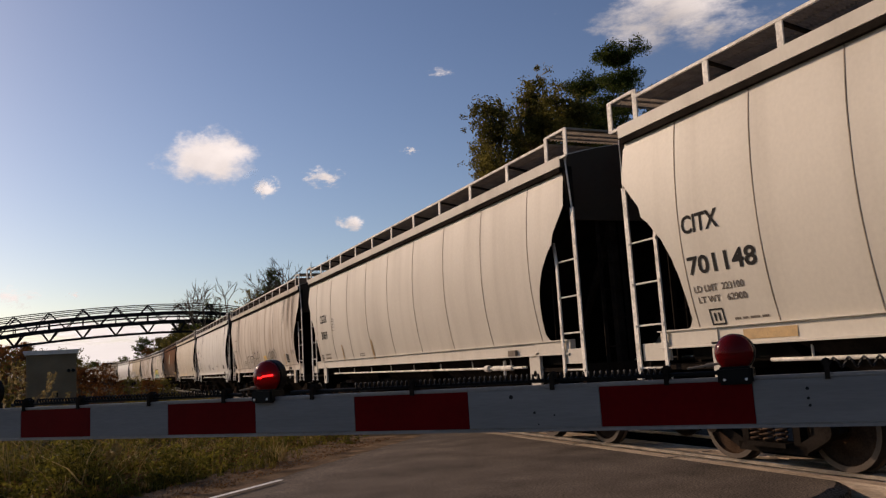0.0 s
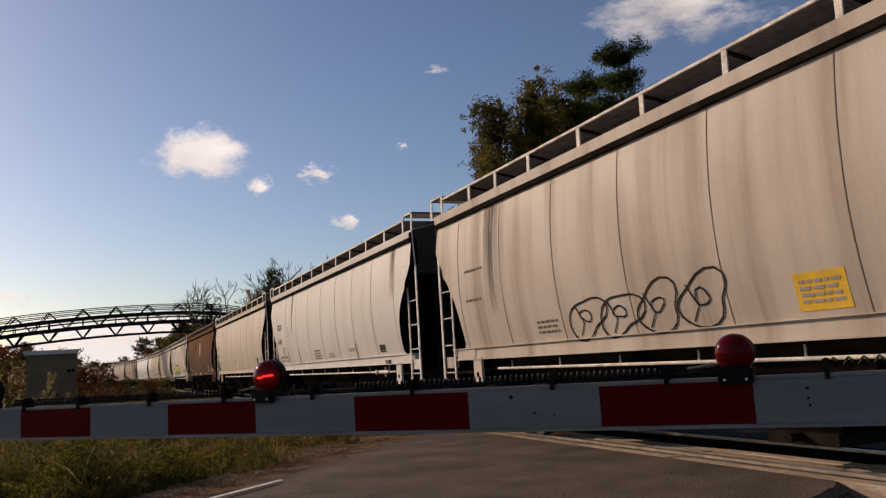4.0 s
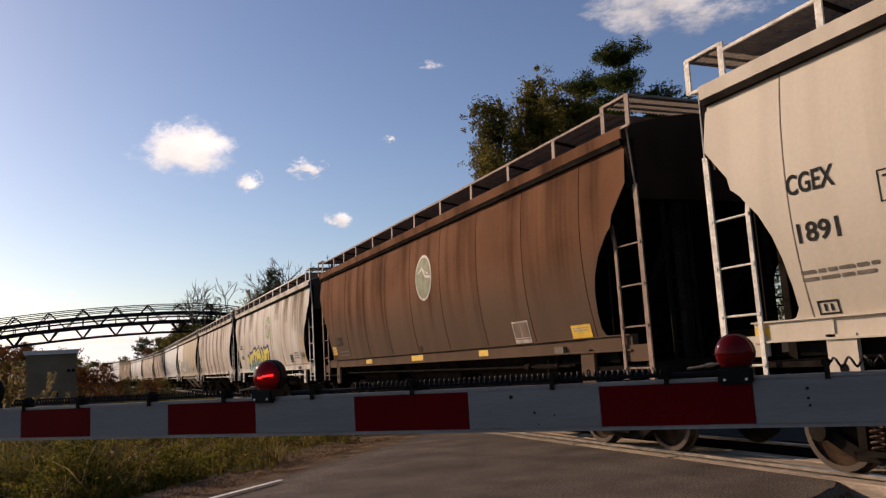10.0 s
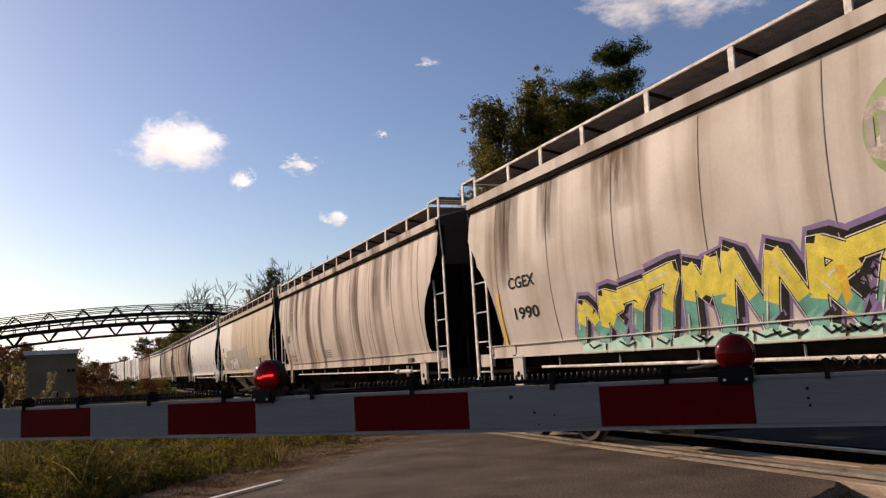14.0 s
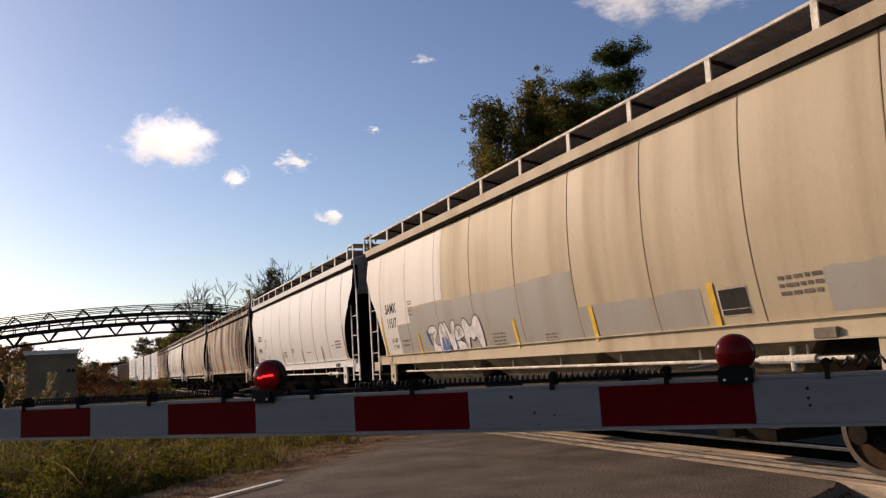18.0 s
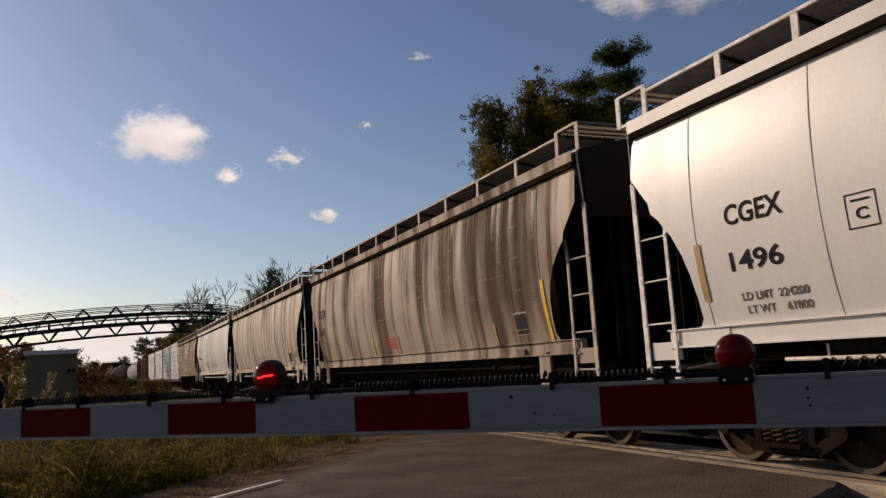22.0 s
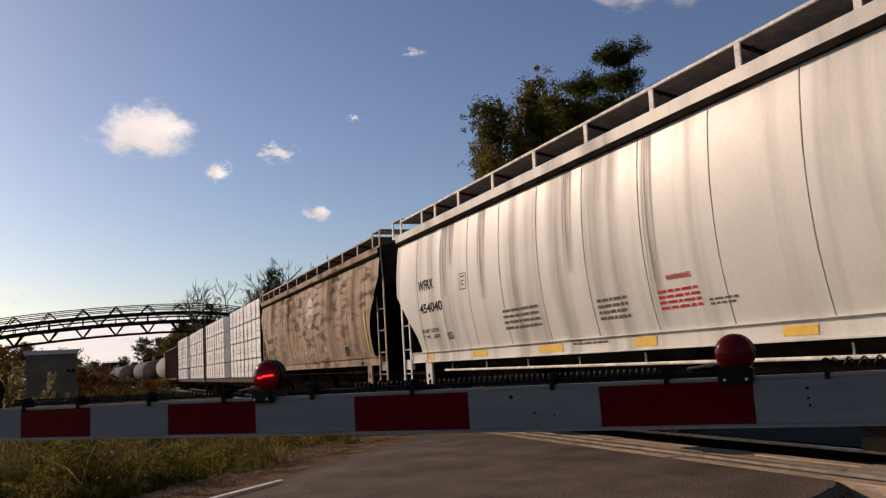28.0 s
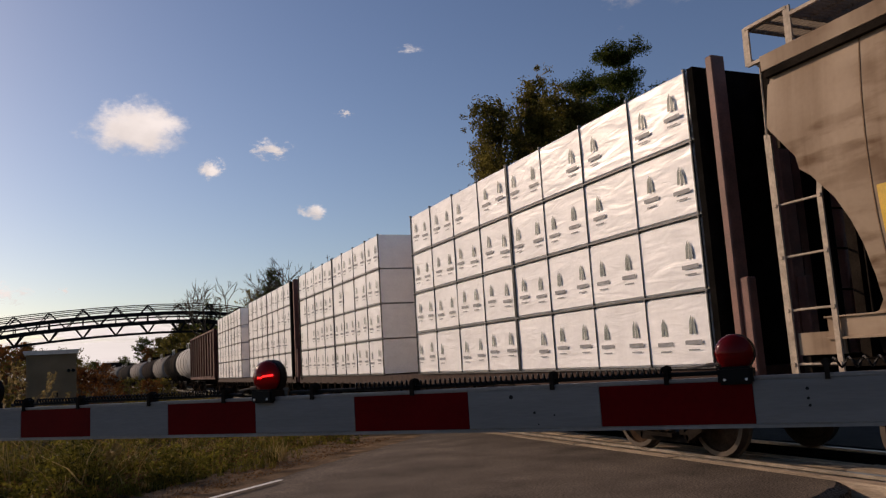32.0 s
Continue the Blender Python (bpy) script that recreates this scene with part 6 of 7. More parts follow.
for y, names in ((0.0, 1), (2.4, 2)):
    for dz, th, nm in ((0, 0.10, "hand_rail"), (-0.45, 0.10, "hand_rail"), (-1.05, 0.30, "upper_chord"), (-2.15, 0.34, "deck_beam")):
        part(nm, chord(y, dz, 0.16, th), M["bridge"], bridge)
    for i, (a, b) in enumerate(zip(BX, BX[1:])):
        m = (a + b) / 2
        bm = bmesh.new()
        bar(bm, (a, y, deck(a) - 2.1), (m, y, deck(m) - 0.0), 0.13, 0.13)
        bar(bm, (m, y, deck(m) - 0.0), (b, y, deck(b) - 2.1), 0.13, 0.13)
        bar(bm, (m, y, deck(m) - 1.05), (m, y, deck(m) - 2.1), 0.12, 0.12)
        part("brace", bm, M["bridge"], bridge)
        bm = bmesh.new()
        bar(bm, (m - 0.9, y, deck(m) - 2.2), (m, 1.2, deck(m) - 3.45), 0.14, 0.14)
        bar(bm, (m + 0.9, y, deck(m) - 2.2), (m, 1.2, deck(m) - 3.45), 0.14, 0.14)
        part("strut", bm, M["bridge"], bridge)
part("bottom_chord", chord(1.2, -3.45, 0.28, 0.28), M["bridge"], bridge)
part("belt", chord(1.2, -1.5, 0.9, 0.12), M["bridge"], bridge)
for x in (-54, -30, 26):
    bm = bmesh.new()
    for y in (0.0, 2.4):
        for dx in (-1.2, 1.2):
            bar(bm, (x + dx, y, -0.3), (x, y, deck(x) - 2.1), 0.3, 0.3)
    bar(bm, (x - 0.7, 0, 3.5), (x + 0.7, 2.4, 3.5), 0.15, 0.15)
    part("tower", bm, M["bridge"], bridge)
bridge.matrix_world = pose(0, 105, 0)

# ---- far house and ridge ----
house = tagged(new("house"), "low grey house with a pitched roof behind shrubs", "house")
bm = bmesh.new()
box(bm, (0, 0, 1.6), (8, 6, 3.4))
part("wall", bm, M["shed"], house)
bm = bmesh.new()
prism(bm, [(-4.6, -3.6, 3.2), (-4.6, 3.6, 3.2), (-4.6, 0, 6.3)], (9.2, 0, 0))
part("roof", bm, M["dark"], house)
for x in (-2, 1.5):
    bm = bmesh.new()
    box(bm, (x, -3.02, 1.9), (1.2, 0.06, 1.3))
    part("window", bm, M["blackplastic"], house)
house.matrix_world = pose(2.2, 235, -0.1, 0, 0, 62)


def leaves(bm, c, r, n, size, rnd, flat=0.7):
    """A clump of small leaf blades round c."""
    for _ in range(n):
        d = Vector((rnd.gauss(0, 1), rnd.gauss(0, 1), rnd.gauss(0, flat)))
        d = d / max(0.4, d.length) * r * rnd.random() ** 0.45
        p = c + d
        u = Vector((rnd.gauss(0, 1), rnd.gauss(0, 1), rnd.gauss(0, 1))).normalized() * size * rnd.uniform(0.6, 1.3)
        w = Vector((rnd.gauss(0, 1), rnd.gauss(0, 1), rnd.gauss(0, 0.6))).normalized() * size * 0.55
        bm.faces.new([bm.verts.new(p - u), bm.verts.new(p + w), bm.verts.new(p + u), bm.verts.new(p - w)])


def limb(bm, a, b, r, bend, rnd, n=4):
    pts = []
    for i in range(n + 1):
        u = i / n
        p = Vector(a).lerp(Vector(b), u) + Vector((0, 0, bend * math.sin(u * math.pi)))
        if 0 < i < n:
            p += Vector((rnd.gauss(0, 1), rnd.gauss(0, 1), rnd.gauss(0, 1))) * (Vector(b) - Vector(a)).length * 0.03
        pts.append(p)
    for i in range(n):
        rod(bm, pts[i], pts[i + 1], r * (1 - 0.8 * i / n), 5, r * (1 - 0.8 * (i + 1) / n))
    return pts


def broadleaf(x, y, h, r, leaf, seed, label, base=0.2, clumps=120, per=26, size=0.16, name="tree", cat="tree"):
    rnd = random.Random(seed)
    top = tagged(new(name), label, cat)
    bm = bmesh.new()
    limb(bm, (0, 0, -0.4), (rnd.uniform(-0.4, 0.4), rnd.uniform(-0.4, 0.4), h * 0.94), 0.02 * h, 0, rnd, 6)
    tips = []
    for i in range(44):
        u = base + (0.95 - base) * (i + rnd.random()) / 44
        a = rnd.random() * math.tau
        v = (u - base) / (1 - base)
        k = r * min(1.0, 0.55 + 1.6 * v) * (1 - 0.82 * v ** 1.5) * rnd.uniform(0.65, 1.15)
        z0 = h * u * 0.86
        tip = Vector((k * math.cos(a), k * math.sin(a), min(h * 0.96, h * u + k * rnd.uniform(0.2, 0.8))))
        tips.append(limb(bm, (0, 0, z0), tip, 0.006 * h, 0.2, rnd, 4))
    part("trunk", bm, M["bark"], top)
    bm = bmesh.new()
    for i in range(clumps * 2):
        ps = rnd.choice(tips)
        j = rnd.choice((1, 2, 2, 3, 3, 3))
        c = ps[j].lerp(ps[j + 1], rnd.random()) + Vector((rnd.gauss(0, 1), rnd.gauss(0, 1), rnd.gauss(0, 0.8))) * r * 0.11
        leaves(bm, c, r * rnd.uniform(0.05, 0.17), per if h > 13 and r > 3 else per // 2, size * 0.68, rnd)
    part("crown", bm, M[leaf], top, normals=False)
    top.matrix_world = pose(x, y, -0.1, 0, 0, rnd.uniform(0, 360))
    return top


def pine(x, y, h, r, seed, label, base=0.3, size=0.16):
    """A white pine: tiers of nearly level limbs with upswept tufts of needles."""
    rnd = random.Random(seed)
    top = tagged(new("pine_tree"), label, "tree")
    bm = bmesh.new()
    rod(bm, (0, 0, -0.4), (0, 0, h * 0.97), 0.018 * h, 8, 0.03)
    tips = []
    tiers = 9
    for i in range(tiers):
        v = i / (tiers - 1)
        u = base + (0.96 - base) * v
        k = r * (1.0 - 0.60 * v) * (1.15, 0.75, 1.0)[i % 3]
        a0 = rnd.random() * math.tau
        for j in range(8):
            a = a0 + j * math.tau / 8 + rnd.uniform(-0.35, 0.35)
            kk = k * rnd.uniform(0.55, 1.12)
            tips.append(limb(bm, (0, 0, h * u - 0.25), (kk * math.cos(a), kk * math.sin(a), h * u + kk * rnd.uniform(0.15, 0.50)), 0.05, -0.1, rnd, 4))
    part("trunk", bm, M["bark"], top)
    bm = bmesh.new()
    for ps in tips:
        for q, k in ((0, 0.7), (1, 0.8), (2, 0.85), (3, 1.0), (3, 0.8), (4, 0.75)):
            c = ps[q] + Vector((rnd.gauss(0, 0.22), rnd.gauss(0, 0.22), 0.14))
            leaves(bm, c, 0.58 * k + 0.06, 150, size * 0.5, rnd, 0.50)
    leaves(bm, Vector((0, 0, h * 0.97)), 0.6, 50, size, rnd)
    part("crown", bm, M["pine"], top, normals=False)
    top.matrix_world = pose(x, y, -0.1)
    return top


def bare(x, y, h, seed, label="bare grey tree with thin twigs"):
    rnd = random.Random(seed)
    top = tagged(new("bare_tree"), label, "tree")
    bm = bmesh.new()

    def grow(p, d, ln, r, k):
        q = p + d * ln
        rod(bm, p, q, max(r, 0.022), 4, max(r * 0.6, 0.018))
        if k:
            for _ in range(rnd.choice((2, 3, 3))):
                e = (d + Vector((rnd.gauss(0, 0.42), rnd.gauss(0, 0.42), rnd.gauss(0.12, 0.22)))).normalized()
                grow(q, e, ln * rnd.uniform(0.6, 0.85), r * 0.6, k - 1)

    grow(Vector((0, 0, -0.3)), Vector((0, 0, 1)), h * 0.30, 0.020 * h, 5)
    part("branch_work", bm, M["bark"], top)
    top.matrix_world = pose(x, y, -0.1)


def at(az, dist):
    return dist * math.sin(radians(az)), dist * math.cos(radians(az))


# trees behind the train
pine(*at(37.2, 50), 20.7, 3.7, 11, "tall dark green pine with open tiers", 0.35)
pine(*at(34.6, 52), 19.6, 3.8, 12, "dark green pine beside a taller one", 0.3)
broadleaf(*at(30.7, 47), 19.0, 3.2, "green", 13, "tall yellow green autumn tree", 0.15, 420, 40, 0.15)
broadleaf(*at(28.2, 46), 17.6, 3.3, "green", 14, "yellow green autumn tree with airy crown", 0.12, 400, 36, 0.14)
broadleaf(*at(29.7, 53), 19.6, 3.0, "green", 47, "tall airy yellow green tree", 0.12, 420, 36, 0.14)
broadleaf(*at(26.9, 50), 16.6, 2.6, "green", 48, "slender yellow green tree at the wood's edge", 0.1, 320, 32, 0.14)
broadleaf(*at(40.4, 52), 19.0, 2.6, "dark_green", 49, "dark green tree beside the tall pine", 0.1, 380, 34, 0.15)
broadleaf(*at(33.0, 45), 17.0, 3.6, "green", 15, "dense green tree between pines", 0.1, 480, 40, 0.15)
broadleaf(*at(35.4, 54), 19.4, 3.8, "green", 45, "green tree behind the pines", 0.1, 420, 36, 0.15)
broadleaf(*at(31.9, 54), 19.3, 3.4, "green", 46, "olive green tree behind the others", 0.1, 380, 36, 0.15)
broadleaf(*at(40.5, 50), 17.6, 4.2, "pine", 16, "green tree behind the pine", 0.1, 420, 36, 0.16)
broadleaf(*at(25.8, 52), 11.4, 2.2, "pine", 17, "small dark tree at the wood's edge", 0.1, 160, 34, 0.14)
broadleaf(*at(44.5, 50), 14.0, 4.0, "green", 18, "green tree at the wood's edge", 0.1, 300, 34, 0.16)
broadleaf(*at(17.9, 95), 17.4, 2.4, "pine", 19, "dark narrow tree far behind the train", 0.1, 80, 24, 0.22)
broadleaf(*at(15.2, 95), 15.4, 2.4, "orange", 20, "small russet tree with thinning leaves", 0.3, 40, 20, 0.13)
bare(*at(13.6, 95), 15.5, 21)
bare(*at(12.6, 98), 15.0, 22)
broadleaf(*at(11.0, 100), 14.6, 2.8, "pine", 23, "dark green tree behind the bridge's end", 0.1, 260, 30, 0.2)
bare(*at(11.7, 99), 16.0, 24)
broadleaf(*at(9.6, 102), 12.6, 3.0, "green", 25, "dull green tree behind the bridge's end", 0.1, 100, 26, 0.2)
bare(*at(8.5, 100), 14.5, 26)
bare(*at(6.9, 104), 13.8, 27)
broadleaf(*at(6.9, 112), 12.2, 3.2, "pine", 28, "dark tree behind the bridge's end", 0.05, 110, 26, 0.22)
broadleaf(*at(8.6, 112), 10.0, 3.4, "green", 29, "dull green tree behind the bridge", 0.05, 120, 26, 0.24)
for az, d, h, r, leaf, sd in ((4.3, 150, 9.2, 4.2, "green", 31), (5.6, 140, 9.4, 3.8, "green", 32), (3.4, 190, 10.8, 3.2, "green", 33), (2.5, 185, 10.6, 3.4, "pine", 34), (2.9, 180, 8.0, 2.4, "orange", 35), (1.3, 260, 8.2, 4.5, "pine", 36), (-0.6, 300, 8.5, 5.5, "pine", 37), (-1.7, 300, 9.5, 5, "green", 38), (6.8, 150, 11.0, 4.2, "green", 39), (-4.8, 150, 8.4, 4.0, "orange", 40), (-6.2, 140, 8.0, 4.0, "green", 41), (0.4, 320, 7.5, 6.0, "green", 42)):
    broadleaf(*at(az, d), h, r, leaf, sd, {"green": "dull green tree in the distance", "pine": "dark tree in the distance", "orange": "orange autumn tree in the distance"}[leaf], 0.06, 150, 30, 0.3)
for az, d, h, r, sd in ((5.0, 165, 12.0, 5.0, 81), (6.6, 170, 13.0, 5.5, 82), (8.2, 160, 13.0, 5.0, 83), (9.6, 150, 13.5, 4.6, 84), (4.0, 210, 11.0, 4.5, 85), (11.2, 140, 14.0, 4.5, 86)):
    broadleaf(*at(az, d), h, r, "dark_green", sd, "dense dark olive tree at the wood's edge", 0.02, 330, 34, 0.34)
# shrubs round the shed and along the line
k = 0
for az, d, h, r, leaf in ((-1.5, 34, 2.1, 0.9, "orange"), (-0.7, 36, 2.0, 1.0, "orange"), (0.4, 40, 1.9, 1.1, "orange"), (-1.9, 40, 3.0, 1.1, "green"), (1.4, 50, 1.5, 1.2, "green"), (2.6, 55, 1.3, 1.2, "orange"), (-6.3, 31, 3.0, 1.1, "orange"), (-5.6, 33, 2.6, 1.0, "green"), (-7.4, 30, 2.8, 1.2, "orange"), (-5.9, 24, 1.6, 0.7, "green"), (0.0, 52, 2.6, 1.2, "orange"), (-1.2, 55, 2.6, 1.5, "green"), (3.6, 62, 1.3, 1.4, "green"), (-3.6, 45, 3.3, 1.6, "green"), (-5.1, 50, 3.7, 1.7, "orange")):
    k += 1
    broadleaf(*at(az, d), h, r, leaf, 60 + k, {"orange": "orange brown autumn shrub", "green": "green shrub with yellowing leaves"}[leaf], 0.02, 60, 22, 0.07 + d * 0.0006, "shrub", "shrub")

# ---- grass and weeds ----
def tuft(x, y):
    """How high the growth stands here: it comes in tufts."""
    return 0.35 + 1.5 * min(1.0, max(0.0, noise.noise((x * 1.3, y * 1.3, 2.0)) + 0.35))


def blades(name, label, spots, material, hmin, hmax, wid, seed, lean=0.35):
    """Many bent blades in one mesh."""
    rnd = random.Random(seed)
    vs, fs = [], []
    for x, y, z in spots:
        a = rnd.random() * math.tau
        h = rnd.uniform(hmin, hmax) * tuft(x, y)
        w = wid * rnd.uniform(0.6, 1.4)
        dx, dy = math.cos(a) * w, math.sin(a) * w
        b = rnd.random() * math.tau
        lx, ly = math.cos(b) * h * lean * rnd.random(), math.sin(b) * h * lean * rnd.random()
        i = len(vs)
        vs += [(x - dx, y - dy, z - 0.02), (x + dx, y + dy, z - 0.02), (x + lx * 0.4 - dx * 0.7, y + ly * 0.4 - dy * 0.7, z + h * 0.55), (x + lx * 0.4 + dx * 0.7, y + ly * 0.4 + dy * 0.7, z + h * 0.55), (x + lx, y + ly, z + h * 0.95)]
        fs += [(i, i + 1, i + 3, i + 2), (i + 2, i + 3, i + 4)]
    me = bpy.data.meshes.new(name)
    me.from_pydata(vs, [], fs)
    me.materials.append(M[material])
    tagged(new(name, me), label, "grass", kind="stuff")


def meadow(n, seed, near, far, thin=0.0):
    rnd = random.Random(seed)
    out = []
    while len(out) < n:
        az = radians(rnd.uniform(-12, 24))
        d = near * (far / near) ** rnd.random()
        x, y = d * math.sin(az), d * math.cos(az)
        left = Vector((x, y, 0)).dot(LEFT)
        u = Vector((x, y, 0)).dot(ROAD)
        edge = 7.62 + max(0.0, min(1.2, (u - 8.0) * 0.18)) + 0.25 * noise.noise((u * 0.7, 1.5, 0))
        if left < edge or x > TX - 2.4:
            continue
        if noise.noise((x * 0.8, y * 0.8, seed)) < thin + max(0.0, 1.0 - (left - edge) / 1.3) * 0.7 - 0.25:
            continue
        out.append((x, y, height(x, y)))
    return out


def foliage(name, label, cat, spots, material, size, hmax, seed):
    """Many small leaves at odd angles in one mesh, each a blade of its own."""
    rnd = random.Random(seed)
    vs, fs = [], []
    for x, y, z in spots:
        p = Vector((x, y, z + hmax * tuft(x, y) * rnd.random() ** 1.6))
        u = Vector((rnd.gauss(0, 1), rnd.gauss(0, 1), rnd.gauss(0, 0.7))).normalized() * size * rnd.uniform(0.5, 1.5)
        w = Vector((rnd.gauss(0, 1), rnd.gauss(0, 1), rnd.gauss(0, 0.7))).normalized() * size * 0.5
        i = len(vs)
        vs += [p - u, p + w, p + u, p - w]
        fs.append((i, i + 1, i + 2, i + 3))
    me = bpy.data.meshes.new(name)
    me.from_pydata(vs, [], fs)
    me.materials.append(M[material])
    tagged(new(name, me), label, cat, kind="stuff")


def tufts(n, seed, near, far, hmin, hmax, material, label):
    """Grass in clumps: blades that spread from one root, bent outwards."""
    rnd = random.Random(seed)
    vs, fs = [], []
    for x, y, z in meadow(n, seed, near, far, -0.1):
        big = rnd.uniform(hmin, hmax) * min(1.3, tuft(x, y))
        for _ in range(rnd.randint(16, 34)):
            a = rnd.random() * math.tau
            out = big * rnd.uniform(0.15, 0.9)
            hh = big * rnd.uniform(0.5, 1.1)
            w = rnd.uniform(0.003, 0.007)
            px, py = x + rnd.gauss(0, 0.03), y + rnd.gauss(0, 0.03)
            ca, sa = math.cos(a), math.sin(a)
            i = len(vs)
            for f, up, k in ((0.0, -0.02, 1.0), (0.35, 0.62 * hh, 0.9), (0.75, 0.95 * hh, 0.6)):
                vs += [(px + ca * out * f - sa * w * k, py + sa * out * f + ca * w * k, z + up), (px + ca * out * f + sa * w * k, py + sa * out * f - ca * w * k, z + up)]
            vs.append((px + ca * out * 1.1, py + sa * out * 1.1, z + hh * 0.9))
            fs += [(i, i + 1, i + 3, i + 2), (i + 2, i + 3, i + 5, i + 4), (i + 4, i + 5, i + 6)]
    me = bpy.data.meshes.new("grass_tufts")
    me.from_pydata(vs, [], fs)
    me.materials.append(M[material])
    tagged(new("grass_tufts", me), label, "grass", kind="stuff")


tufts(650, 21, 11.3, 26, 0.08, 0.26, "grass", "tufts of green and yellowing grass")
tufts(45, 22, 11.3, 20, 0.12, 0.34, "straw", "tufts of dry straw-coloured grass")
tufts(900, 23, 11.3, 22, 0.05, 0.15, "weed", "low dark green tufts by the verge")
blades("grass", "ragged green and yellow meadow grass", meadow(15000, 1, 11.5, 34), "grass", 0.04, 0.17, 0.006, 1, 0.7)
blades("grass", "rough autumn grass farther along the track", meadow(16000, 2, 28, 110), "grass", 0.15, 0.45, 0.02, 2)
blades("dry_grass", "dry straw-coloured grass", meadow(1600, 3, 11.5, 40, 0.05), "straw", 0.08, 0.32, 0.006, 3, 0.8)
foliage("weeds", "low leafy weeds among the grass", "weeds", meadow(22000, 4, 11.3, 26, 0.06), "weed", 0.030, 0.17, 4)
foliage("brown_weeds", "rusty brown dying weeds among the grass", "weeds", meadow(11000, 6, 11.3, 22, 0.10), "litter", 0.030, 0.20, 6)
foliage("leaf_litter", "brown fallen leaves on the verge", "fallen leaves", meadow(5000, 5, 11.3, 30, -0.6), "litter", 0.020, 0.04, 5)
rnd = random.Random(12)
crumbs = []
for _ in range(5200):
    u = rnd.uniform(-1, 14)
    l = 7.25 + max(0.0, (u - 8.0) * 0.13) + abs(rnd.gauss(0, 0.5))
    p = road_point(u, l)
    crumbs.append((p.x, p.y, max(height(p.x, p.y) + 0.035, 0.012)))
foliage("leaf_litter", "orange and brown leaf crumbs along the asphalt's edge", "fallen leaves", crumbs, "litter", 0.016, 0.02, 13)
rnd = random.Random(8)
tall = []
for cx, cy, n, r in ((-1.0, 12.9, 2600, 0.8), (-0.3, 12.3, 2200, 0.7), (0.2, 13.2, 2400, 0.8), (-1.6, 14.2, 2600, 1.0), (0.75, 12.4, 1800, 0.5), (1.2, 13.6, 1500, 0.7), (-0.9, 15.6, 2200, 1.1)):
    for _ in range(n):
        x, y = cx + rnd.gauss(0, r * 0.5), cy + rnd.gauss(0, r * 0.5)
        if Vector((x, y, 0)).dot(LEFT) > 8.1:
            tall.append((x, y, height(x, y)))
foliage("tall_weeds", "tall dark green weeds at the road's edge", "weeds", tall, "weed", 0.034, 0.50, 10)
blades("tall_grass", "tall stalks among the weeds", tall[::9], "grass", 0.2, 0.6, 0.006, 9, 0.7)


# weeds added to fill the hollow with shade, through their near-black leaves
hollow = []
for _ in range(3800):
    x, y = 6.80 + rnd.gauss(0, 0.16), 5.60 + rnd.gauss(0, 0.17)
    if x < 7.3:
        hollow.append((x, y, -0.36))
foliage("hollow_weeds", "weeds added in the hollow beside the broken asphalt, near black for shade", "weeds", hollow, "hollow", 0.024, 0.24, 16)
rusty = []
for cx, cy, n, r in ((-1.5, 13.0, 700, 0.5), (0.35, 12.6, 900, 0.45), (-0.1, 14.0, 700, 0.6)):
    for _ in range(n):
        x, y = cx + rnd.gauss(0, r * 0.5), cy + rnd.gauss(0, r * 0.5)
        rusty.append((x, y, height(x, y)))
foliage("rusty_weeds", "orange brown weeds at the road's edge", "weeds", rusty, "litter", 0.032, 0.5, 14)
strays = []
for _ in range(130):
    x, y = rnd.gauss(0.15, 0.5), rnd.gauss(12.9, 0.6)
    if Vector((x, y, 0)).dot(LEFT) > 8.1:
        strays.append((x, y, height(x, y)))
blades("straw_stalks", "pale broken straw stalks", strays, "straw", 0.3, 0.6, 0.014, 15, 1.8)


def reed(x, y, h, seed, n=5):
    """A clump of dry reeds with feathery heads."""
    rnd = random.Random(seed)
    top = tagged(new("dry_reeds"), "dry golden reeds with feathery seed heads", "reeds")
    stems, heads = bmesh.new(), bmesh.new()
    for i in range(n):
        tip = Vector((rnd.gauss(0, 0.16) * h, rnd.gauss(0, 0.12) * h, h * rnd.uniform(0.75, 1.05)))
        ps = limb(stems, (rnd.gauss(0, 0.05), rnd.gauss(0, 0.05), -0.05), tip, 0.006, 0.02, rnd, 3)
        for k in range(12):
            leaves(heads, ps[-1].lerp(ps[-2], k / 20), 0.035, 3, 0.035, rnd)
        for k in range(5):
            p = ps[rnd.choice((0, 1, 2))]
            e = p + Vector((rnd.gauss(0, 0.16), rnd.gauss(0, 0.16), rnd.uniform(0.05, 0.2)))
            w = Vector((0.008, 0.008, 0))
            heads.faces.new([heads.verts.new(p - w), heads.verts.new(p + w), heads.verts.new(e)])
    part("stalk", stems, M["straw"], top, normals=False)
    tagged(part("seed_head", heads, M["straw"], top, normals=False), kind="stuff")
    top.matrix_world = pose(x, y, height(x, y))


reed(-0.15, 13.3, 0.85, 71, 7)
reed(0.05, 12.7, 0.6, 72, 6)
reed(-1.25, 13.6, 1.85, 73, 7)
reed(-1.1, 14.6, 1.75, 74, 5)
reed(-0.8, 13.0, 1.5, 75, 3)

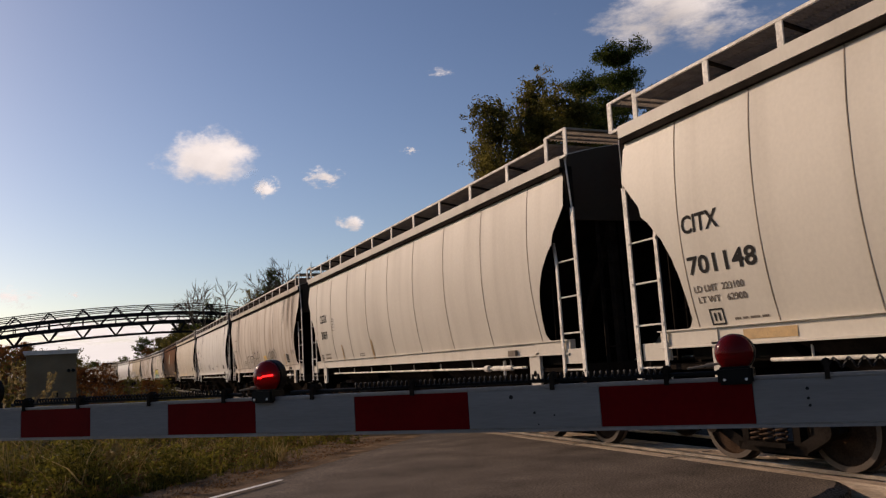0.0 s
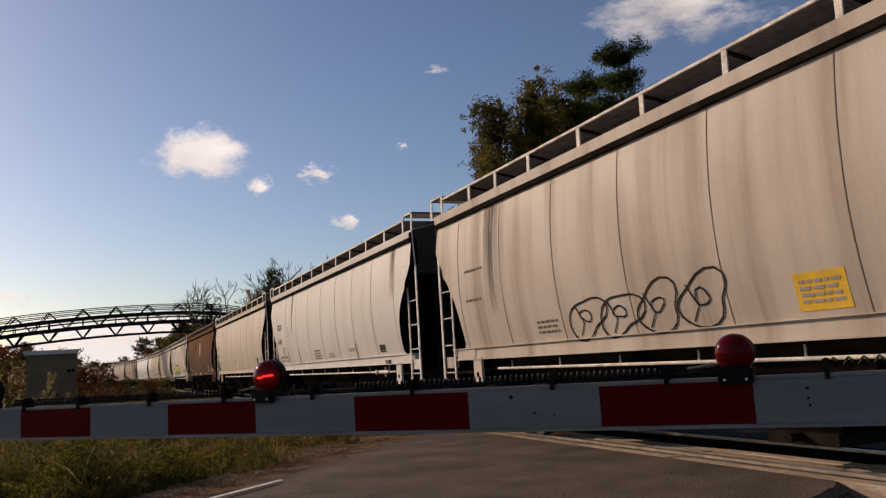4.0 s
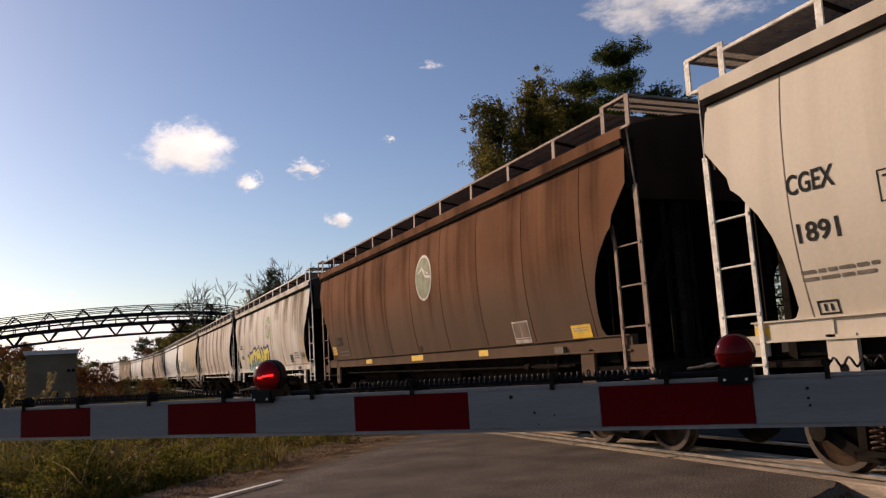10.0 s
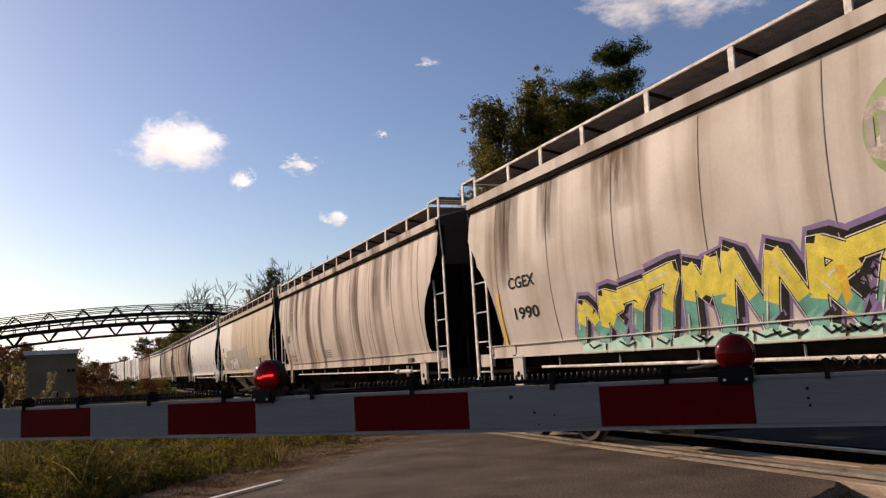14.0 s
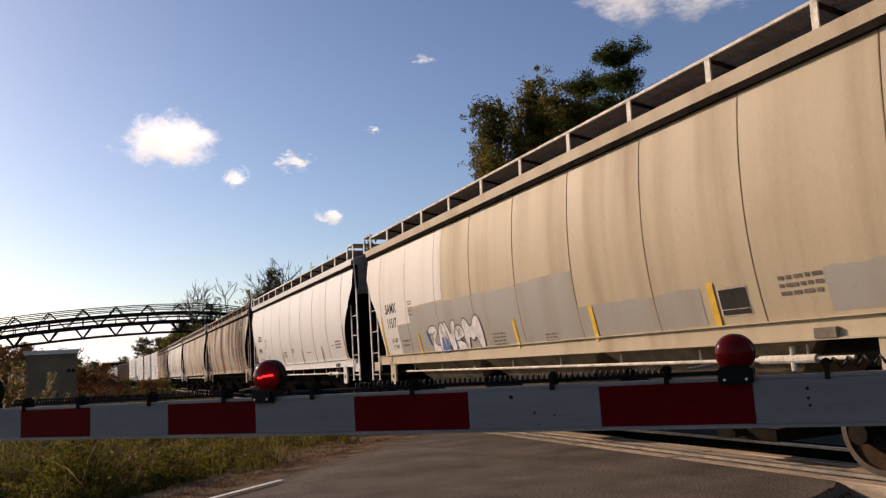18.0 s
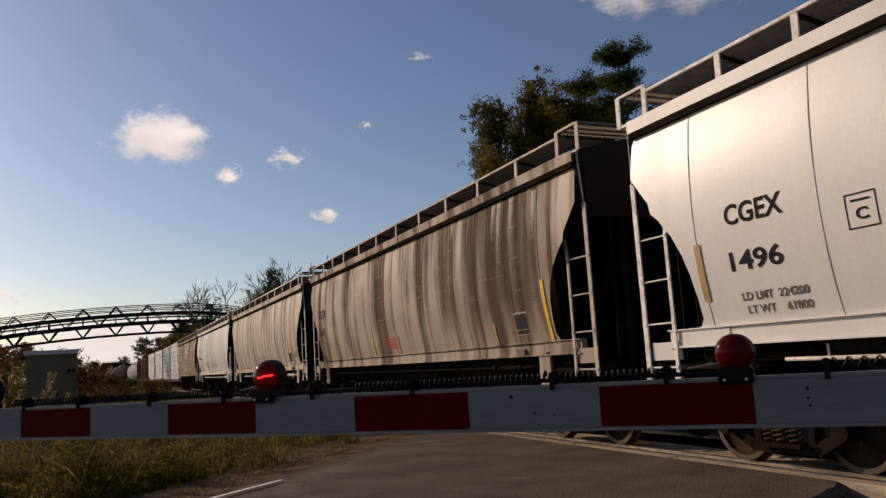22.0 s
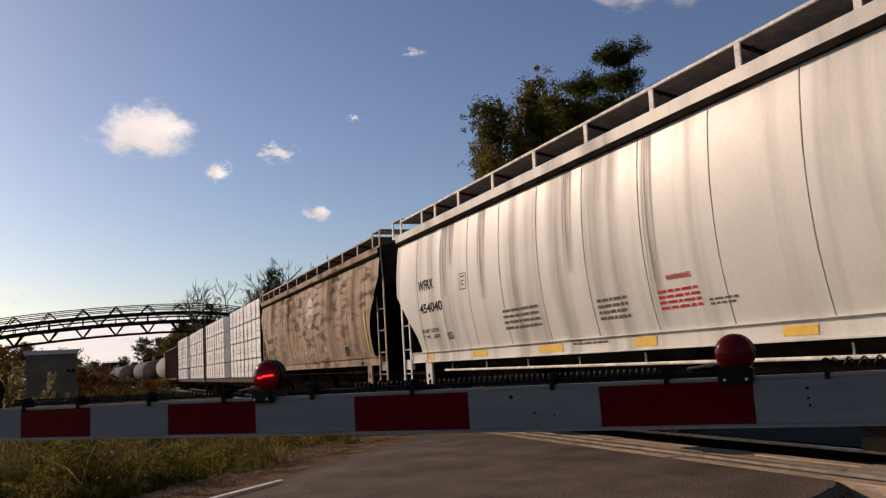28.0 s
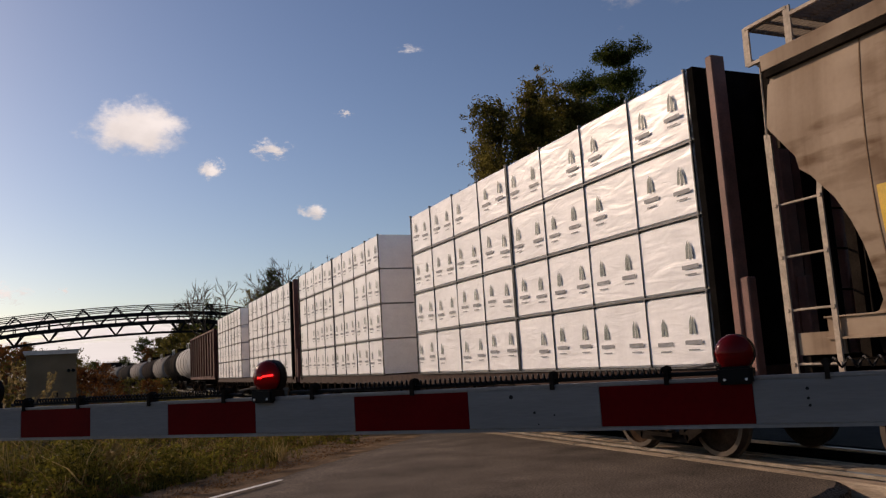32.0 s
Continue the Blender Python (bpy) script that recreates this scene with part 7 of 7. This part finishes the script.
# ---- clouds ----
def cloud_mat(seed, dens, grey, ragged):
    m = bpy.data.materials.new("cloud")
    m.use_nodes = True
    nt = m.node_tree
    L = nt.links.new
    nt.nodes.remove(nt.nodes["Principled BSDF"])
    tc = nt.nodes.new("ShaderNodeTexCoord")
    mp = nt.nodes.new("ShaderNodeMapping")
    mp.inputs["Location"].default_value = (seed * 3.7, 0, seed * 1.9)
    L(tc.outputs["Object"], mp.inputs["Vector"])

    def mth(op, a, b, clamp=False):
        n = nt.nodes.new("ShaderNodeMath")
        n.operation, n.use_clamp = op, clamp
        for i, v in enumerate((a, b)):
            if isinstance(v, (int, float)):
                n.inputs[i].default_value = v
            else:
                L(v, n.inputs[i])
        return n.outputs[0]

    no = nt.nodes.new("ShaderNodeTexNoise")
    no.inputs["Scale"].default_value, no.inputs["Detail"].default_value, no.inputs["Roughness"].default_value = 2.1, 8, 0.64
    L(mp.outputs[0], no.inputs["Vector"])
    sp = nt.nodes.new("ShaderNodeSeparateXYZ")
    L(tc.outputs["Object"], sp.inputs[0])
    r2 = mth("ADD", mth("MULTIPLY", sp.outputs["X"], sp.outputs["X"]), mth("MULTIPLY", sp.outputs["Z"], sp.outputs["Z"]))
    v = mth("ADD", mth("SUBTRACT", dens, mth("SQRT", r2, 0.0)), mth("MULTIPLY", mth("SUBTRACT", no.outputs[0], 0.5), ragged))
    al = nt.nodes.new("ShaderNodeMapRange")
    al.interpolation_type = "SMOOTHSTEP"
    al.inputs[1].default_value, al.inputs[2].default_value = 0.0, 0.65
    L(v, al.inputs[0])
    sh = nt.nodes.new("ShaderNodeMapRange")
    sh.inputs[1].default_value, sh.inputs[2].default_value = 0.25, 0.75
    sh.inputs[3].default_value, sh.inputs[4].default_value = grey, 0.98
    n2 = nt.nodes.new("ShaderNodeTexNoise")
    n2.inputs["Scale"].default_value, n2.inputs["Detail"].default_value = 1.1, 5
    L(mp.outputs[0], n2.inputs["Vector"])
    L(mth("ADD", n2.outputs[0], mth("MULTIPLY", sp.outputs["Z"], 0.22)), sh.inputs[0])
    # the cloud glows by itself, its greyer underside painted into the colour
    em = nt.nodes.new("ShaderNodeEmission")
    cb = nt.nodes.new("ShaderNodeCombineXYZ")
    for i, k in enumerate((0.96, 0.975, 1.02)):
        L(mth("MULTIPLY", sh.outputs[0], k), cb.inputs[i])
    L(cb.outputs[0], em.inputs["Color"])
    tr = nt.nodes.new("ShaderNodeBsdfTransparent")
    mx = nt.nodes.new("ShaderNodeMixShader")
    L(al.outputs[0], mx.inputs[0])
    L(tr.outputs[0], mx.inputs[1])
    L(em.outputs[0], mx.inputs[2])
    L(mx.outputs[0], nt.nodes["Material Output"].inputs["Surface"])
    return m


CLOUDS = []


def cloud(w, h, a, b, seed, dens=0.62, grey=0.55, ragged=3.0):
    """A lumpy, flat-bottomed cloud bank far off; w and h in degrees of sky; a and b its bearings at start and end."""
    dist = 3200.0
    bm = bmesh.new()
    bmesh.ops.create_icosphere(bm, subdivisions=4, radius=1.0)
    for v in bm.verts:
        k = 1 + 0.16 * noise.noise(v.co * 2.3 + Vector((seed, 0, 0)))
        v.co = Vector((v.co.x * k * 1.15, v.co.y * k * 0.4, v.co.z * k * 1.15))
    ob = part("cloud", bm, cloud_mat(seed, dens, grey, ragged), None, smooth=True)
    tagged(ob, "small white fair-weather cloud drifting in the sky", "cloud")
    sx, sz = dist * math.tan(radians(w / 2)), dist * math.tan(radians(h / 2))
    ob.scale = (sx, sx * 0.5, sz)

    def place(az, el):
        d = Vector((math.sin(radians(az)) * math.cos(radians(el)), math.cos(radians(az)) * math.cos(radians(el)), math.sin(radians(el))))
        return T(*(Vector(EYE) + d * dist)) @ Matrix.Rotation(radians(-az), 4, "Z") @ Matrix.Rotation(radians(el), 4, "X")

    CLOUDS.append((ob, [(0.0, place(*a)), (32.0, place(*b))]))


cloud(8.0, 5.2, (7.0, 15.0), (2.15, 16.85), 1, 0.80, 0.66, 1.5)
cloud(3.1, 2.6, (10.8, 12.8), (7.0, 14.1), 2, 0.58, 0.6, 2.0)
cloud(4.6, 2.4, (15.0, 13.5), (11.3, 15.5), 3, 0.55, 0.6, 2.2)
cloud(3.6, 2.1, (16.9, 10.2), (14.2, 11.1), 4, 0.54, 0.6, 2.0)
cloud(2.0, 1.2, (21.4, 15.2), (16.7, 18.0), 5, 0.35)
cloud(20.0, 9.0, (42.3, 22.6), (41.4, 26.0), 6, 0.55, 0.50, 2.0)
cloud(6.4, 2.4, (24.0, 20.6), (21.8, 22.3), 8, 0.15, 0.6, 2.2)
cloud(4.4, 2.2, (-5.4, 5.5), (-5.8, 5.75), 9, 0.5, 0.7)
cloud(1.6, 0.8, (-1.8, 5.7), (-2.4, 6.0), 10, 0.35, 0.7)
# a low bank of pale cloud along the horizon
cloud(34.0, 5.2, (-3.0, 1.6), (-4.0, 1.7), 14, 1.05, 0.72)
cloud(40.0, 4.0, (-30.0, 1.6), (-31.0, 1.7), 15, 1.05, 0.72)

# ---- what moves ----
def motions():
    for car, s0, half in MOVING:
        rows = []
        for i in range(33):
            s = s0 - V * i
            a, b = on_track(s + half), on_track(s - half)
            ang = math.atan2(-(a[0] - b[0]), a[1] - b[1])
            rows.append((float(i), T((a[0] + b[0]) / 2, (a[1] + b[1]) / 2, 0) @ Matrix.Rotation(ang, 4, "Z")))
        walk(car, rows)
    # the lamps flash by turns: each insert turns its bright face out and in again
    for n, insert in enumerate(LAMPS):
        rows = []
        for i in range(65):
            c = 0.25 + 0.5 * i
            lit = (i % 2 == 0) == (n != 1)
            a0, a1 = (0, 180) if lit else (180, 360)
            for k in range(5):
                t = c - 0.0667 + 0.0333 * k
                if 0 <= t <= 32:
                    rows.append((t, pose(0, 0, 0, 0, 0, a0 + (a1 - a0) * k / 4)))
        rows = [(0.0, pose(0, 0, 0, 0, 0, 0 if n != 1 else 180))] + rows + [(32.0, pose(0, 0, 0, 0, 0, 0 if n != 1 else 180))]
        for piece in insert:
            walk(piece, rows)
    # the clouds drift
    for drift, rows in CLOUDS:
        walk(drift, rows)
    # rolling wheels: all turn alike
    step = 1 / 15
    turn = V * step / 0.46
    walk(WHEELS[0], [(i * step, Matrix.Rotation(turn * i, 4, "X")) for i in range(481)])
    keys = WHEELS[0].animation_data
    for w in WHEELS[1:]:
        w.rotation_mode = "QUATERNION"
        data = w.animation_data_create()
        data.action = keys.action
        data.action_slot = keys.action_slot


motions()
